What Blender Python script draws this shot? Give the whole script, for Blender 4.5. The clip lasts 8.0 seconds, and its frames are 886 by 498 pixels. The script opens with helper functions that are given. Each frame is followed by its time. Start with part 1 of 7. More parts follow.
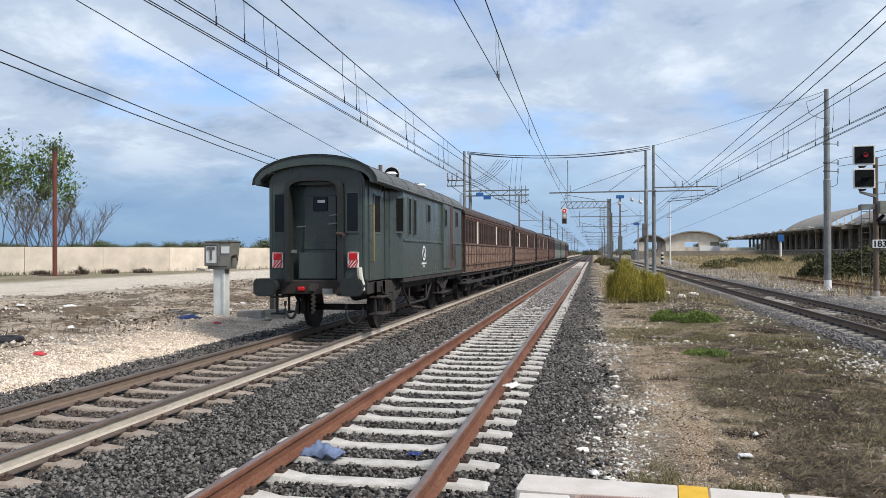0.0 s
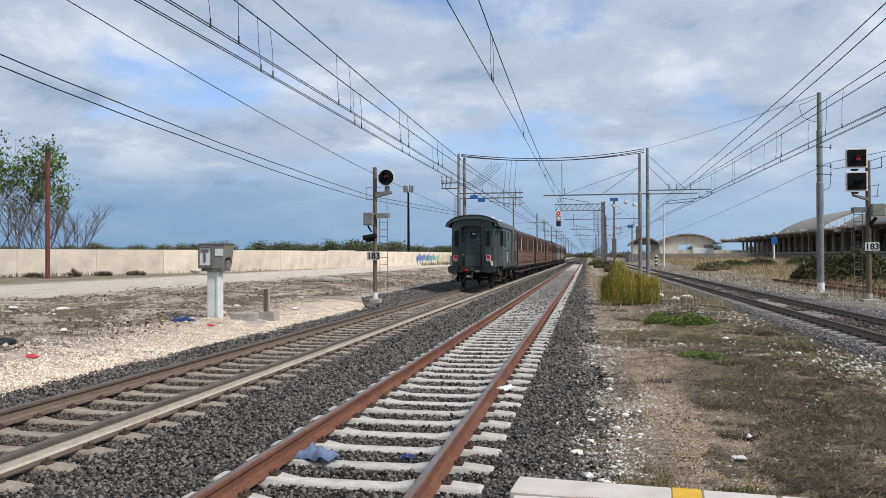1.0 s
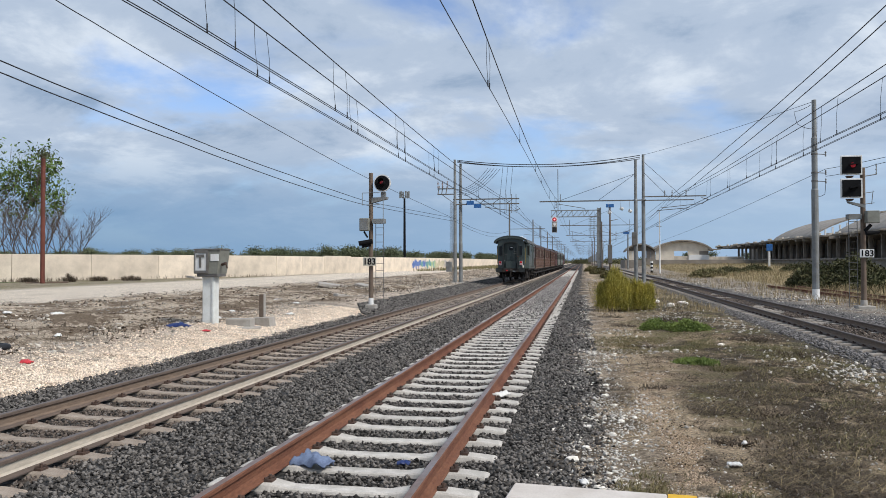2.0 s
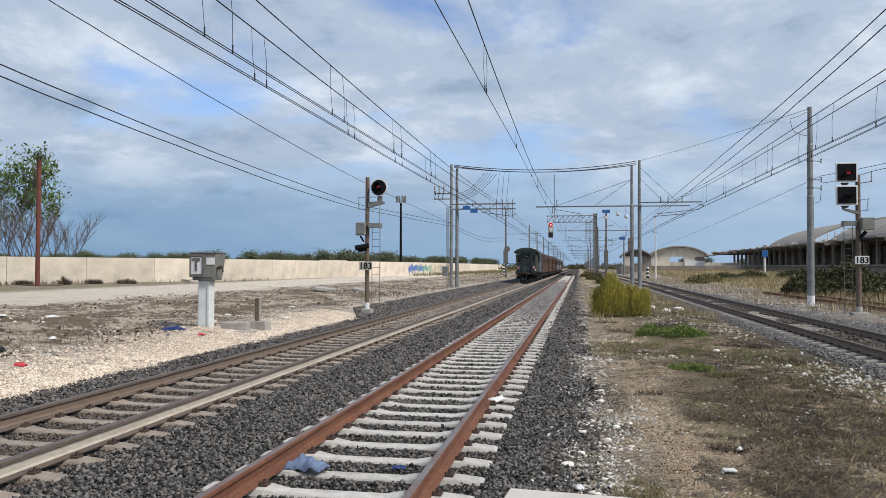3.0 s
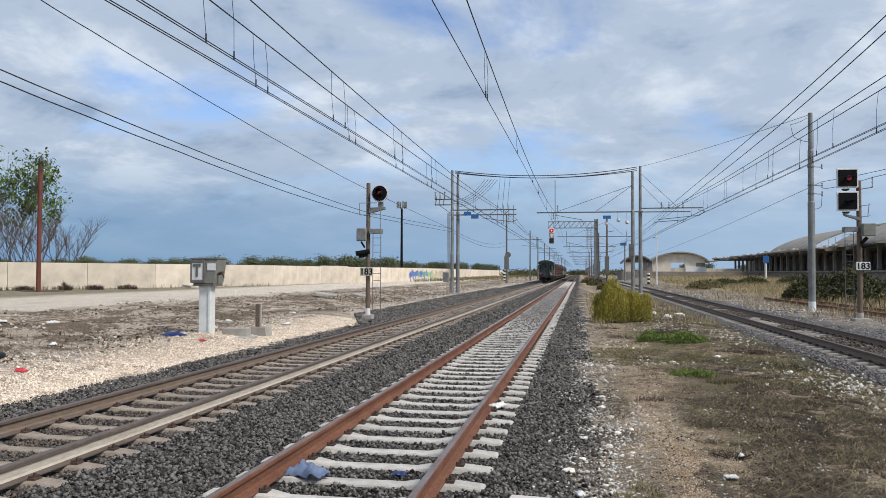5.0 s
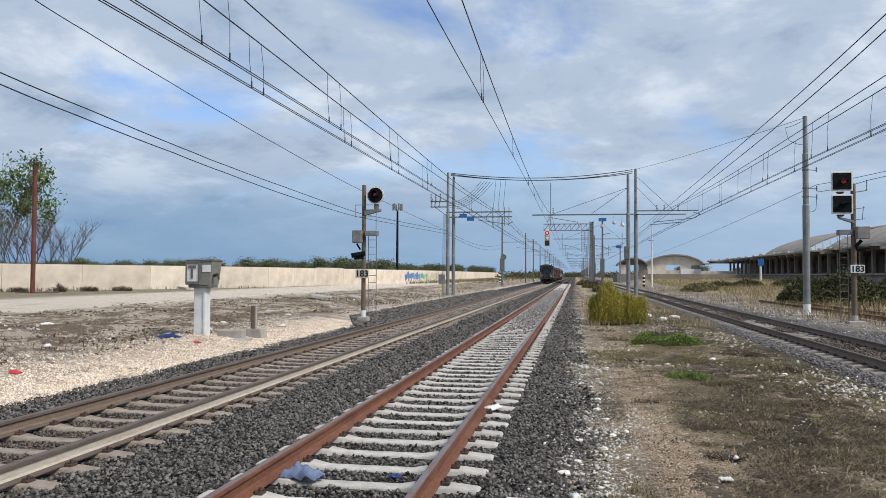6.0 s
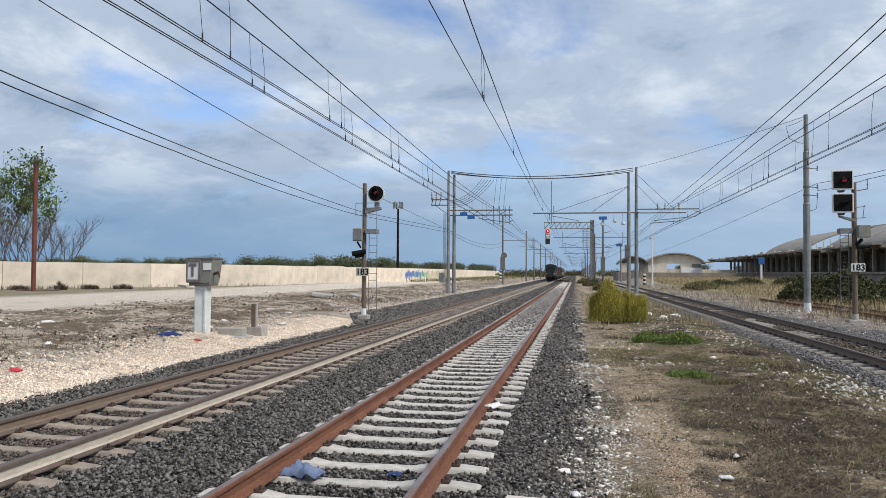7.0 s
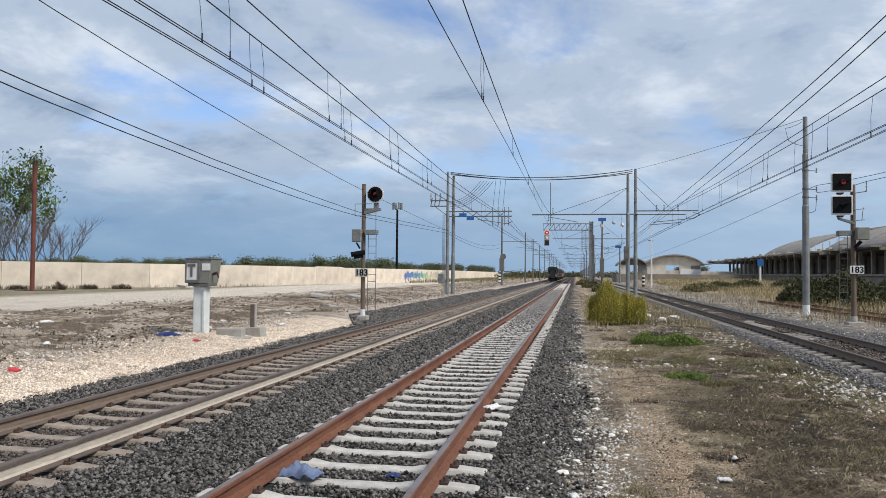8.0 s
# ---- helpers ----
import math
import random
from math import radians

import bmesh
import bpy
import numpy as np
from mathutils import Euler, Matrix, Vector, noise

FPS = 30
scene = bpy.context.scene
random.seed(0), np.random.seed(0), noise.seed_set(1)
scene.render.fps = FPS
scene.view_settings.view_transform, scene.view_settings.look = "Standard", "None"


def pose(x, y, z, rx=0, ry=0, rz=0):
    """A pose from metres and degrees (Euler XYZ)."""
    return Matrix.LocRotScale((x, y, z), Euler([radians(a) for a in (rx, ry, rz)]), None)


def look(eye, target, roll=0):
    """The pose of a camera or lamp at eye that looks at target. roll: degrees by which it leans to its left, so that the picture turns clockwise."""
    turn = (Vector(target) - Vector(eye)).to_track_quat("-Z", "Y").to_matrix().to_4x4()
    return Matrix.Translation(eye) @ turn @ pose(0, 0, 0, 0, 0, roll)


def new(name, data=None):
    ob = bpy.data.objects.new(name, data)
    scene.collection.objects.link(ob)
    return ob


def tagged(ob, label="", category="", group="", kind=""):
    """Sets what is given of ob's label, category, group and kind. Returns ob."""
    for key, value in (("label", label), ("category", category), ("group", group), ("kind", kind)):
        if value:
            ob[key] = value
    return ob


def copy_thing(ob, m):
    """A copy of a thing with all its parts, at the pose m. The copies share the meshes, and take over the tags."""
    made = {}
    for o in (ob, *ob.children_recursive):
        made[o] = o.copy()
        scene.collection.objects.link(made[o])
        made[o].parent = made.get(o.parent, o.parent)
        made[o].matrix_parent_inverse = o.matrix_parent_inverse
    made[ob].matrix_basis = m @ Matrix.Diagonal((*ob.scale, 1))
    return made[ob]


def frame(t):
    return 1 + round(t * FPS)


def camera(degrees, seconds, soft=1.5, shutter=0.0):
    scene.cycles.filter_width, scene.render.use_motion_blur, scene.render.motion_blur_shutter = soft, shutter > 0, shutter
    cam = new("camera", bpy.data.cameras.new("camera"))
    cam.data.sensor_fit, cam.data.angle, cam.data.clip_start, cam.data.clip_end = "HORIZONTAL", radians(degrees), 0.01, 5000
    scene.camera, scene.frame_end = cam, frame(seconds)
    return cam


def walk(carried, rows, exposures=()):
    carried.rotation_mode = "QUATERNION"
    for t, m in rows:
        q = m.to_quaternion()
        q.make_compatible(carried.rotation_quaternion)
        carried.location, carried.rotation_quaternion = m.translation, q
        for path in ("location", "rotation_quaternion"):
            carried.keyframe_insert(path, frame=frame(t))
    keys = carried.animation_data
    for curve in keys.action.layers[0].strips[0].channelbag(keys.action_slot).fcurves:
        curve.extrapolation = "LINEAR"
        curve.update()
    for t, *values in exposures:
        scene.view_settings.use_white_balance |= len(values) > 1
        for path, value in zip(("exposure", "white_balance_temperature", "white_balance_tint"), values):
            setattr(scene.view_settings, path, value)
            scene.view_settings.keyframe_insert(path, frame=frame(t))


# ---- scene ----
# ---- camera ----
cam = camera(59.56, 8.0, soft=0.6)
EYE = Vector((0.0, 0.0, 1.705))
# seconds, turn to the left, upward tilt, lean (degrees); the camera is held in one spot
TURNS = [
    (0.0, 10.967, 0.332, -0.311),
    (0.5, 10.756, 0.384, -0.346),
    (1.0, 10.543, 0.514, -0.277),
    (1.5, 10.414, 0.718, -0.271),
    (3.0, 9.967, 1.290, 0.133),
    (3.5, 9.964, 1.348, 0.148),
    (4.0, 10.025, 1.395, 0.105),
    (4.5, 10.126, 1.553, 0.106),
    (6.0, 9.708, 1.876, 0.247),
    (6.5, 9.688, 1.798, 0.237),
    (7.0, 9.746, 1.746, 0.301),
    (7.5, 9.741, 1.810, 0.427),
    (8.0, 9.682, 1.822, 0.470),
]


def aim(turn, tilt, lean):
    a, b = radians(turn), radians(tilt)
    return look(EYE, EYE + Vector((-math.sin(a) * math.cos(b), math.cos(a) * math.cos(b), math.sin(b))), lean)


walk(cam, [(t, aim(a, b, c)) for t, a, b, c in TURNS], exposures=[(0.0, 0.28), (0.5, 0.18), (1.5, 0.10), (3.0, 0.07), (8.0, 0.07)])

# ---- light ----
SUN_EL, SUN_AZ = 46.0, 115.0   # elevation, compass angle from +y turning to +x


def make_world():
    w = bpy.data.worlds.new("sky")
    scene.world = w
    w.use_nodes = True
    nt = w.node_tree
    nt.nodes.clear()
    N, L = nt.nodes.new, nt.links.new
    out, bg = N("ShaderNodeOutputWorld"), N("ShaderNodeBackground")
    sky = N("ShaderNodeTexSky")
    sky.sky_type, sky.sun_disc = "NISHITA", False
    sky.sun_elevation, sky.sun_rotation = radians(SUN_EL), radians(SUN_AZ)
    sky.air_density, sky.dust_density, sky.ozone_density = 1.0, 0.6, 1.5
    tc = N("ShaderNodeTexCoord")
    sep = N("ShaderNodeSeparateXYZ")
    L(tc.outputs["Generated"], sep.inputs[0])

    def math_node(op, a, b=None, clamp=False):
        n = N("ShaderNodeMath")
        n.operation, n.use_clamp = op, clamp
        for i, v in enumerate((a, b)):
            if v is None:
                continue
            if isinstance(v, (int, float)):
                n.inputs[i].default_value = v
            else:
                L(v, n.inputs[i])
        return n.outputs[0]

    z = math_node("MAXIMUM", sep.outputs[2], 0.0)
    zz = math_node("ADD", z, 0.24)
    comb = N("ShaderNodeCombineXYZ")
    L(math_node("DIVIDE", sep.outputs[0], zz), comb.inputs[0])
    L(math_node("DIVIDE", sep.outputs[1], zz), comb.inputs[1])

    def fbm(scale, detail, rough, off, distort=0.0):
        m = N("ShaderNodeMapping")
        L(comb.outputs[0], m.inputs[0])
        m.inputs["Location"].default_value = off
        n = N("ShaderNodeTexNoise")
        L(m.outputs[0], n.inputs["Vector"])
        n.inputs["Scale"].default_value, n.inputs["Detail"].default_value = scale, detail
        n.inputs["Roughness"].default_value, n.inputs["Distortion"].default_value = rough, distort
        return n.outputs[0]

    def ramp(fac, stops, interp="EASE"):
        r = N("ShaderNodeValToRGB")
        r.color_ramp.interpolation = interp
        while len(r.color_ramp.elements) < len(stops):
            r.color_ramp.elements.new(0.5)
        for e, (p, c) in zip(r.color_ramp.elements, stops):
            e.position, e.color = p, (*c, 1)
        L(fac, r.inputs[0])
        return r.outputs[0]

    def mix(fac, a, b, kind="MIX"):
        n = N("ShaderNodeMix")
        n.data_type, n.blend_type = "RGBA", kind
        for i, v in ((0, fac), (6, a), (7, b)):
            if isinstance(v, (int, float)):
                n.inputs[i].default_value = v
            elif isinstance(v, tuple):
                n.inputs[i].default_value = (*v, 1)
            else:
                L(v, n.inputs[i])
        return n.outputs[2]

    cover = ramp(fbm(1.5, 9, 0.55, (3.1, 1.7, 0), 0.3), [(0.32, (0, 0, 0)), (0.52, (1, 1, 1))])
    tone = ramp(fbm(2.3, 10, 0.6, (7.4, 2.2, 0), 0.25),
                [(0.30, (0.275, 0.375, 0.525)), (0.47, (0.44, 0.53, 0.665)), (0.67, (0.69, 0.765, 0.86))])
    blue = mix(1.0, sky.outputs[0], (0.125, 0.132, 0.155), "MULTIPLY")
    clouds = mix(cover, blue, tone)
    # rain-blue haze low over the sea side, paler over the land side
    low = mix(math_node("ADD", math_node("MULTIPLY", sep.outputs[0], 0.9), 0.55, True), (0.185, 0.325, 0.515), (0.38, 0.52, 0.70))
    band = ramp(z, [(0.0, (1, 1, 1)), (0.04, (0.88, 0.88, 0.88)), (0.17, (0, 0, 0))])
    L(mix(band, clouds, low), bg.inputs[0])
    bg.inputs[1].default_value = 1.0
    L(bg.outputs[0], out.inputs[0])


make_world()
sun = new("sun", bpy.data.lights.new("sun", "SUN"))
sun.data.energy, sun.data.angle, sun.data.color = 3.25, radians(14), (1.0, 0.965, 0.92)
a, e = radians(SUN_AZ), radians(SUN_EL)
sun.matrix_world = look((math.sin(a) * math.cos(e) * 50, math.cos(a) * math.cos(e) * 50, math.sin(e) * 50), (0, 0, 0))


# ---- materials ----
MATS = {}


def mat(name, color, rough=0.8, metal=0.0, var=0.25, scale=4.0, fine=60.0, fine_var=0.15, bump=0.3, second=None, spots=0.5,
        per_object=0.0, spec=0.4, emit=0.0, island=0.0, stretch=(1, 1, 1)):
    """A surface with large stains, fine grain and relief; second: the stain's colour, spots: where it begins."""
    if name in MATS:
        return MATS[name]
    m = bpy.data.materials.new(name)
    MATS[name] = m
    m.use_nodes = True
    nt = m.node_tree
    N, L = nt.nodes.new, nt.links.new
    b = nt.nodes["Principled BSDF"]
    tc = N("ShaderNodeTexCoord")
    mp = N("ShaderNodeMapping")
    mp.inputs["Scale"].default_value = stretch
    geo = N("ShaderNodeNewGeometry")
    L(tc.outputs["Object"], mp.inputs[0])

    def tex(s, detail, rough_):
        n = N("ShaderNodeTexNoise")
        L(mp.outputs[0], n.inputs["Vector"])
        n.inputs["Scale"].default_value, n.inputs["Detail"].default_value, n.inputs["Roughness"].default_value = s, detail, rough_
        return n.outputs[0]

    def rng(fac, a, b_, c, d):
        n = N("ShaderNodeMapRange")
        L(fac, n.inputs[0])
        for i, v in enumerate((a, b_, c, d)):
            n.inputs[i + 1].default_value = v
        return n.outputs[0]

    def mixc(fac, a, b_, kind="MIX"):
        n = N("ShaderNodeMix")
        n.data_type, n.blend_type = "RGBA", kind
        for i, v in ((0, fac), (6, a), (7, b_)):
            if isinstance(v, (int, float)):
                n.inputs[i].default_value = v
            elif isinstance(v, tuple):
                n.inputs[i].default_value = (*v, 1)
            else:
                L(v, n.inputs[i])
        return n.outputs[2]

    large, small = tex(scale, 6, 0.6), tex(fine, 4, 0.6)
    col = tuple(color)
    sec = tuple(second) if second else tuple(c * (1 - var) for c in color)
    c = mixc(rng(large, spots - 0.12, spots + 0.18, 0, 1), col, sec)
    g = rng(small, 0.3, 0.7, 1 - fine_var, 1 + fine_var)
    cg = N("ShaderNodeCombineColor")
    for i in range(3):
        L(g, cg.inputs[i])
    c = mixc(1.0, c, cg.outputs[0], "MULTIPLY")
    for amount, source in ((per_object, "object"), (island, "island")):
        if amount:
            if source == "object":
                oi = N("ShaderNodeObjectInfo")
                r = oi.outputs["Random"]
            else:
                r = geo.outputs["Random Per Island"]
            v = rng(r, 0, 1, 1 - amount, 1 + amount)
            cr = N("ShaderNodeCombineColor")
            for i in range(3):
                L(v, cr.inputs[i])
            c = mixc(1.0, c, cr.outputs[0], "MULTIPLY")
    L(c, b.inputs["Base Color"])
    L(rng(large, 0.3, 0.7, max(0.02, rough - 0.1), min(1, rough + 0.1)), b.inputs["Roughness"])
    b.inputs["Metallic"].default_value = metal
    b.inputs["Specular IOR Level"].default_value = spec
    if emit:
        b.inputs["Emission Color"].default_value = (*col, 1)
        b.inputs["Emission Strength"].default_value = emit
    if bump:
        bn = N("ShaderNodeBump")
        bn.inputs["Strength"].default_value, bn.inputs["Distance"].default_value = bump, 0.02
        L(small, bn.inputs["Height"])
        L(bn.outputs[0], b.inputs["Normal"])
    return m


# ---- building helpers ----
def link_mesh(name, bm, material, parent=None, label="", smooth=False):
    me = bpy.data.meshes.new(name)
    bm.to_mesh(me)
    bm.free()
    if smooth:
        for p in me.polygons:
            p.use_smooth = True
    for m in (material if isinstance(material, (list, tuple)) else [material]):
        me.materials.append(m)
    ob = new(name, me)
    if parent is not None:
        ob.parent = parent
    if label:
        ob["label"] = label
    return ob


def part(name, bm, material, parent, label="", smooth=False):
    return link_mesh(name, bm, material, parent, label, smooth)


def thing(name, label, category, at=(0, 0, 0), rz=0.0, group="", kind=""):
    ob = new(name)
    ob.empty_display_size = 0.2
    ob.matrix_basis = pose(*at, 0, 0, rz)
    return tagged(ob, label, category, group, kind)


def box(bm, x0, x1, y0, y1, z0, z1, bev=0.0, m=None):
    verts = [bm.verts.new((x, y, z)) for z in (z0, z1) for y in (y0, y1) for x in (x0, x1)]
    faces = [bm.faces.new([verts[i] for i in f]) for f in ((0, 2, 3, 1), (4, 5, 7, 6), (0, 1, 5, 4), (2, 6, 7, 3), (0, 4, 6, 2), (1, 3, 7, 5))]
    if bev:
        edges = list({e for f in faces for e in f.edges})
        r = bmesh.ops.bevel(bm, geom=edges, offset=bev, segments=1, affect="EDGES", profile=0.5)
        verts = list({v for f in r["faces"] for v in f.verts} | {v for v in verts if v.is_valid})
    if m is not None:
        for v in verts:
            v.co = m @ v.co
    return verts


def tube(bm, p0, p1, r0, r1=None, seg=10, caps=True):
    """A round bar from p0 to p1, tapering from r0 to r1."""
    r1 = r0 if r1 is None else r1
    p0, p1 = Vector(p0), Vector(p1)
    q = (p1 - p0).to_track_quat("Z", "Y")
    rings = []
    for p, r in ((p0, r0), (p1, r1)):
        rings.append([bm.verts.new(p + q @ Vector((math.cos(t) * r, math.sin(t) * r, 0))) for t in (2 * math.pi * i / seg for i in range(seg))])
    for i in range(seg):
        bm.faces.new((rings[0][i], rings[0][(i + 1) % seg], rings[1][(i + 1) % seg], rings[1][i]))
    if caps:
        bm.faces.new(rings[0][::-1])
        bm.faces.new(rings[1])
    return rings


def tube_path(bm, pts, r, seg=5):
    """One round wire through all the points."""
    pts = [Vector(p) for p in pts]
    rings = []
    for i, p in enumerate(pts):
        q = (pts[min(i + 1, len(pts) - 1)] - pts[max(i - 1, 0)]).to_track_quat("Z", "Y")
        rings.append([bm.verts.new(p + q @ Vector((math.cos(t) * r, math.sin(t) * r, 0))) for t in (2 * math.pi * k / seg for k in range(seg))])
    for a_, b_ in zip(rings, rings[1:]):
        for k in range(seg):
            bm.faces.new((a_[k], a_[(k + 1) % seg], b_[(k + 1) % seg], b_[k]))
    bm.faces.new(rings[0][::-1])
    bm.faces.new(rings[-1])


def prism(bm, outline, axis, a, b):
    """An outline of (u, v) pushed along an axis from a to b. axis y: u=x, v=z; axis x: u=y, v=z; axis z: u=x, v=y."""
    def put(u, v, w):
        return {"y": (u, w, v), "x": (w, u, v), "z": (u, v, w)}[axis]
    r0 = [bm.verts.new(put(u, v, a)) for u, v in outline]
    r1 = [bm.verts.new(put(u, v, b)) for u, v in outline]
    n = len(outline)
    for i in range(n):
        bm.faces.new((r0[i], r0[(i + 1) % n], r1[(i + 1) % n], r1[i]))
    bm.faces.new(r0[::-1])
    bm.faces.new(r1)
    bmesh.ops.recalc_face_normals(bm, faces=bm.faces)
    return r0 + r1


def mesh_from(name, verts, faces, material, parent=None, smooth=False):
    me = bpy.data.meshes.new(name)
    me.from_pydata([tuple(v) for v in verts], [], [tuple(f) for f in faces])
    me.materials.append(material)
    if smooth:
        for p in me.polygons:
            p.use_smooth = True
    ob = new(name, me)
    if parent is not None:
        ob.parent = parent
    return ob


def fast_mesh(name, verts, tris, material, parent=None):
    """A large triangle mesh from arrays."""
    me = bpy.data.meshes.new(name)
    v, f = np.asarray(verts, np.float32), np.asarray(tris, np.int32)
    me.vertices.add(len(v))
    me.vertices.foreach_set("co", v.ravel())
    me.loops.add(f.size)
    me.loops.foreach_set("vertex_index", f.ravel())
    me.polygons.add(len(f))
    me.polygons.foreach_set("loop_start", np.arange(0, f.size, 3, dtype=np.int32))
    me.polygons.foreach_set("loop_total", np.full(len(f), 3, np.int32))
    me.materials.append(material)
    me.update(calc_edges=True)
    ob = new(name, me)
    if parent is not None:
        ob.parent = parent
    return ob


# ---- ground ----
X_LEFT, X_SIDE, X_RIGHT, X_FAR = -5.72, -2.016, 6.90, 13.6     # centre lines of the tracks


def smooth_step(a, b, x):
    t = min(1.0, max(0.0, (x - a) / (b - a)))
    return t * t * (3 - 2 * t)


def ground_z(x, y):
    z = -0.24
    z += 0.24 * smooth_step(-7.6, -10.5, x) + 0.10 * smooth_step(-11, -16, x) - 0.10 * smooth_step(-24, -30, x)
    z += 0.06 * smooth_step(1.5, 3.5, x) - 0.06 * smooth_step(4.0, 5.2, x)
    z += 0.9 * smooth_step(12, 17, x) * smooth_step(120, 205, y) * smooth_step(52, 40, x)
    z += 0.16 * smooth_step(16.5, 24, x) + 1.1 * smooth_step(36, 54, x) * smooth_step(60, 110, y)
    rail_zone = max(smooth_step(2.3, 1.5, abs(x - c)) for c in (X_LEFT, X_SIDE, X_RIGHT, X_FAR))
    lump = noise.noise((x * 0.35, y * 0.35, 0)) * 0.07 + noise.noise((x * 1.6, y * 1.6, 4)) * 0.04 + (noise.noise((x * 0.6, y * 0.45, 9)) * 0.24 + noise.noise((x * 1.7, y * 1.3, 2)) * 0.08 if -22 < x < -11.5 else 0)
    return z + lump * (1 - rail_zone) * (1 if abs(x) < 60 else 0.3)


def axis_steps(stops):
    out = [stops[0][0]]
    for (a, _), (b, s) in zip(stops, stops[1:]):
        n = max(1, round((b - a) / s))
        out += [a + (b - a) * (i + 1) / n for i in range(n)]
    return out


def zone_material(name, zones, noise_scale, fine, bump):
    """Soil whose colour changes across the line in strips with ragged borders: zones of (x, colour, other colour)."""
    m = bpy.data.materials.new(name)
    m.use_nodes = True
    nt = m.node_tree
    N, L = nt.nodes.new, nt.links.new
    b = nt.nodes["Principled BSDF"]
    b.inputs["Roughness"].default_value = 0.95
    b.inputs["Specular IOR Level"].default_value = 0.15
    tc, sep = N("ShaderNodeTexCoord"), N("ShaderNodeSeparateXYZ")
    L(tc.outputs["Object"], sep.inputs[0])

    def tex(s, d=6, r=0.6, off=0.0):
        mp = N("ShaderNodeMapping")
        mp.inputs["Location"].default_value = (off, off * 1.7, 0)
        L(tc.outputs["Object"], mp.inputs[0])
        n = N("ShaderNodeTexNoise")
        L(mp.outputs[0], n.inputs["Vector"])
        n.inputs["Scale"].default_value, n.inputs["Detail"].default_value, n.inputs["Roughness"].default_value = s, d, r
        return n.outputs[0]

    def op(kind, a, c=None):
        n = N("ShaderNodeMath")
        n.operation = kind
        for i, v in enumerate((a, c)):
            if isinstance(v, (int, float)):
                n.inputs[i].default_value = v
            elif v is not None:
                L(v, n.inputs[i])
        return n.outputs[0]

    def rng(fac, a, b_, c=0.0, d=1.0):
        n = N("ShaderNodeMapRange")
        L(fac, n.inputs[0])
        for i, v in enumerate((a, b_, c, d)):
            n.inputs[i + 1].default_value = v
        return n.outputs[0]

    def mixc(fac, a, c, kind="MIX"):
        n = N("ShaderNodeMix")
        n.data_type, n.blend_type = "RGBA", kind
        for i, v in ((0, fac), (6, a), (7, c)):
            if isinstance(v, (int, float)):
                n.inputs[i].default_value = v
            elif isinstance(v, tuple):
                n.inputs[i].default_value = (*v, 1)
            else:
                L(v, n.inputs[i])
        return n.outputs[2]

    wob = op("MULTIPLY", op("SUBTRACT", tex(0.45, 7, 0.65), 0.5), 3.2)
    x = op("ADD", sep.outputs[0], wob)
    patch, mid = tex(noise_scale, 8, 0.62, 5.0), tex(noise_scale * 7, 7, 0.7, 9.0)
    blotch = op("ADD", op("MULTIPLY", patch, 0.55), op("MULTIPLY", mid, 0.45))
    c = None
    for x0, soft, one, two, cut in zones:
        z = mixc(rng(blotch, cut - 0.025, cut + 0.035), one, two)
        c = z if c is None else mixc(rng(x, x0 - soft, x0 + soft), c, z)
    moss = op("MULTIPLY", rng(tex(0.5, 7, 0.66, 13.0), 0.50, 0.60, 0.0, 0.7), op("MULTIPLY", rng(x, 0.9, 1.6), rng(x, 5.4, 4.8)))
    c = mixc(moss, c, (0.16, 0.145, 0.06))
    grain = tex(fine, 5, 0.7, 2.0)
    g = op("MULTIPLY", rng(grain, 0.32, 0.68, 0.38, 1.6), rng(tex(fine * 3.2, 3, 0.7, 4.0), 0.32, 0.68, 0.6, 1.4))
    cc = N("ShaderNodeCombineColor")
    for i in range(3):
        L(g, cc.inputs[i])
    L(mixc(1.0, c, cc.outputs[0], "MULTIPLY"), b.inputs["Base Color"])
    bn = N("ShaderNodeBump")
    bn.inputs["Strength"].default_value, bn.inputs["Distance"].default_value = bump, 0.08
    L(op("ADD", grain, mid), bn.inputs["Height"])
    L(bn.outputs[0], b.inputs["Normal"])
    return m


DIRT = (0.20, 0.155, 0.115)
SOIL = zone_material("soil", [
    (-400, 1, (0.12, 0.15, 0.07), (0.20, 0.19, 0.10), 0.5),
    (-48, 1.0, (0.30, 0.25, 0.18), (0.22, 0.19, 0.11), 0.5),
    (-36, 2.0, (0.66, 0.57, 0.46), (0.54, 0.46, 0.36), 0.55),
    (-21, 1.2, (0.19, 0.142, 0.098), (0.50, 0.41, 0.31), 0.505),
    (-10.5, 0.5, (0.55, 0.45, 0.355), (0.30, 0.245, 0.19), 0.54),
    (-8.05, 0.2, (0.045, 0.042, 0.04), (0.07, 0.065, 0.06), 0.5),
    (-0.12, 0.2, (0.13, 0.10, 0.07), (0.42, 0.335, 0.245), 0.51),
    (0.55, 0.3, (0.46, 0.35, 0.23), (0.17, 0.13, 0.09), 0.52),
    # dark litter soil, deepened by the shade among stems put into its colour
    (1.9, 0.7, (0.07, 0.054, 0.036), (0.36, 0.275, 0.18), 0.53),
    (5.2, 0.4, (0.11, 0.105, 0.10), (0.15, 0.14, 0.13), 0.5),
    (9.6, 0.5, (0.30, 0.265, 0.22), DIRT, 0.5),
    (15.5, 1.0, (0.34, 0.265, 0.15), (0.17, 0.15, 0.07), 0.53),
    (46, 3.0, (0.22, 0.20, 0.10), (0.30, 0.25, 0.15), 0.5)], 0.45, 24.0, 1.0)


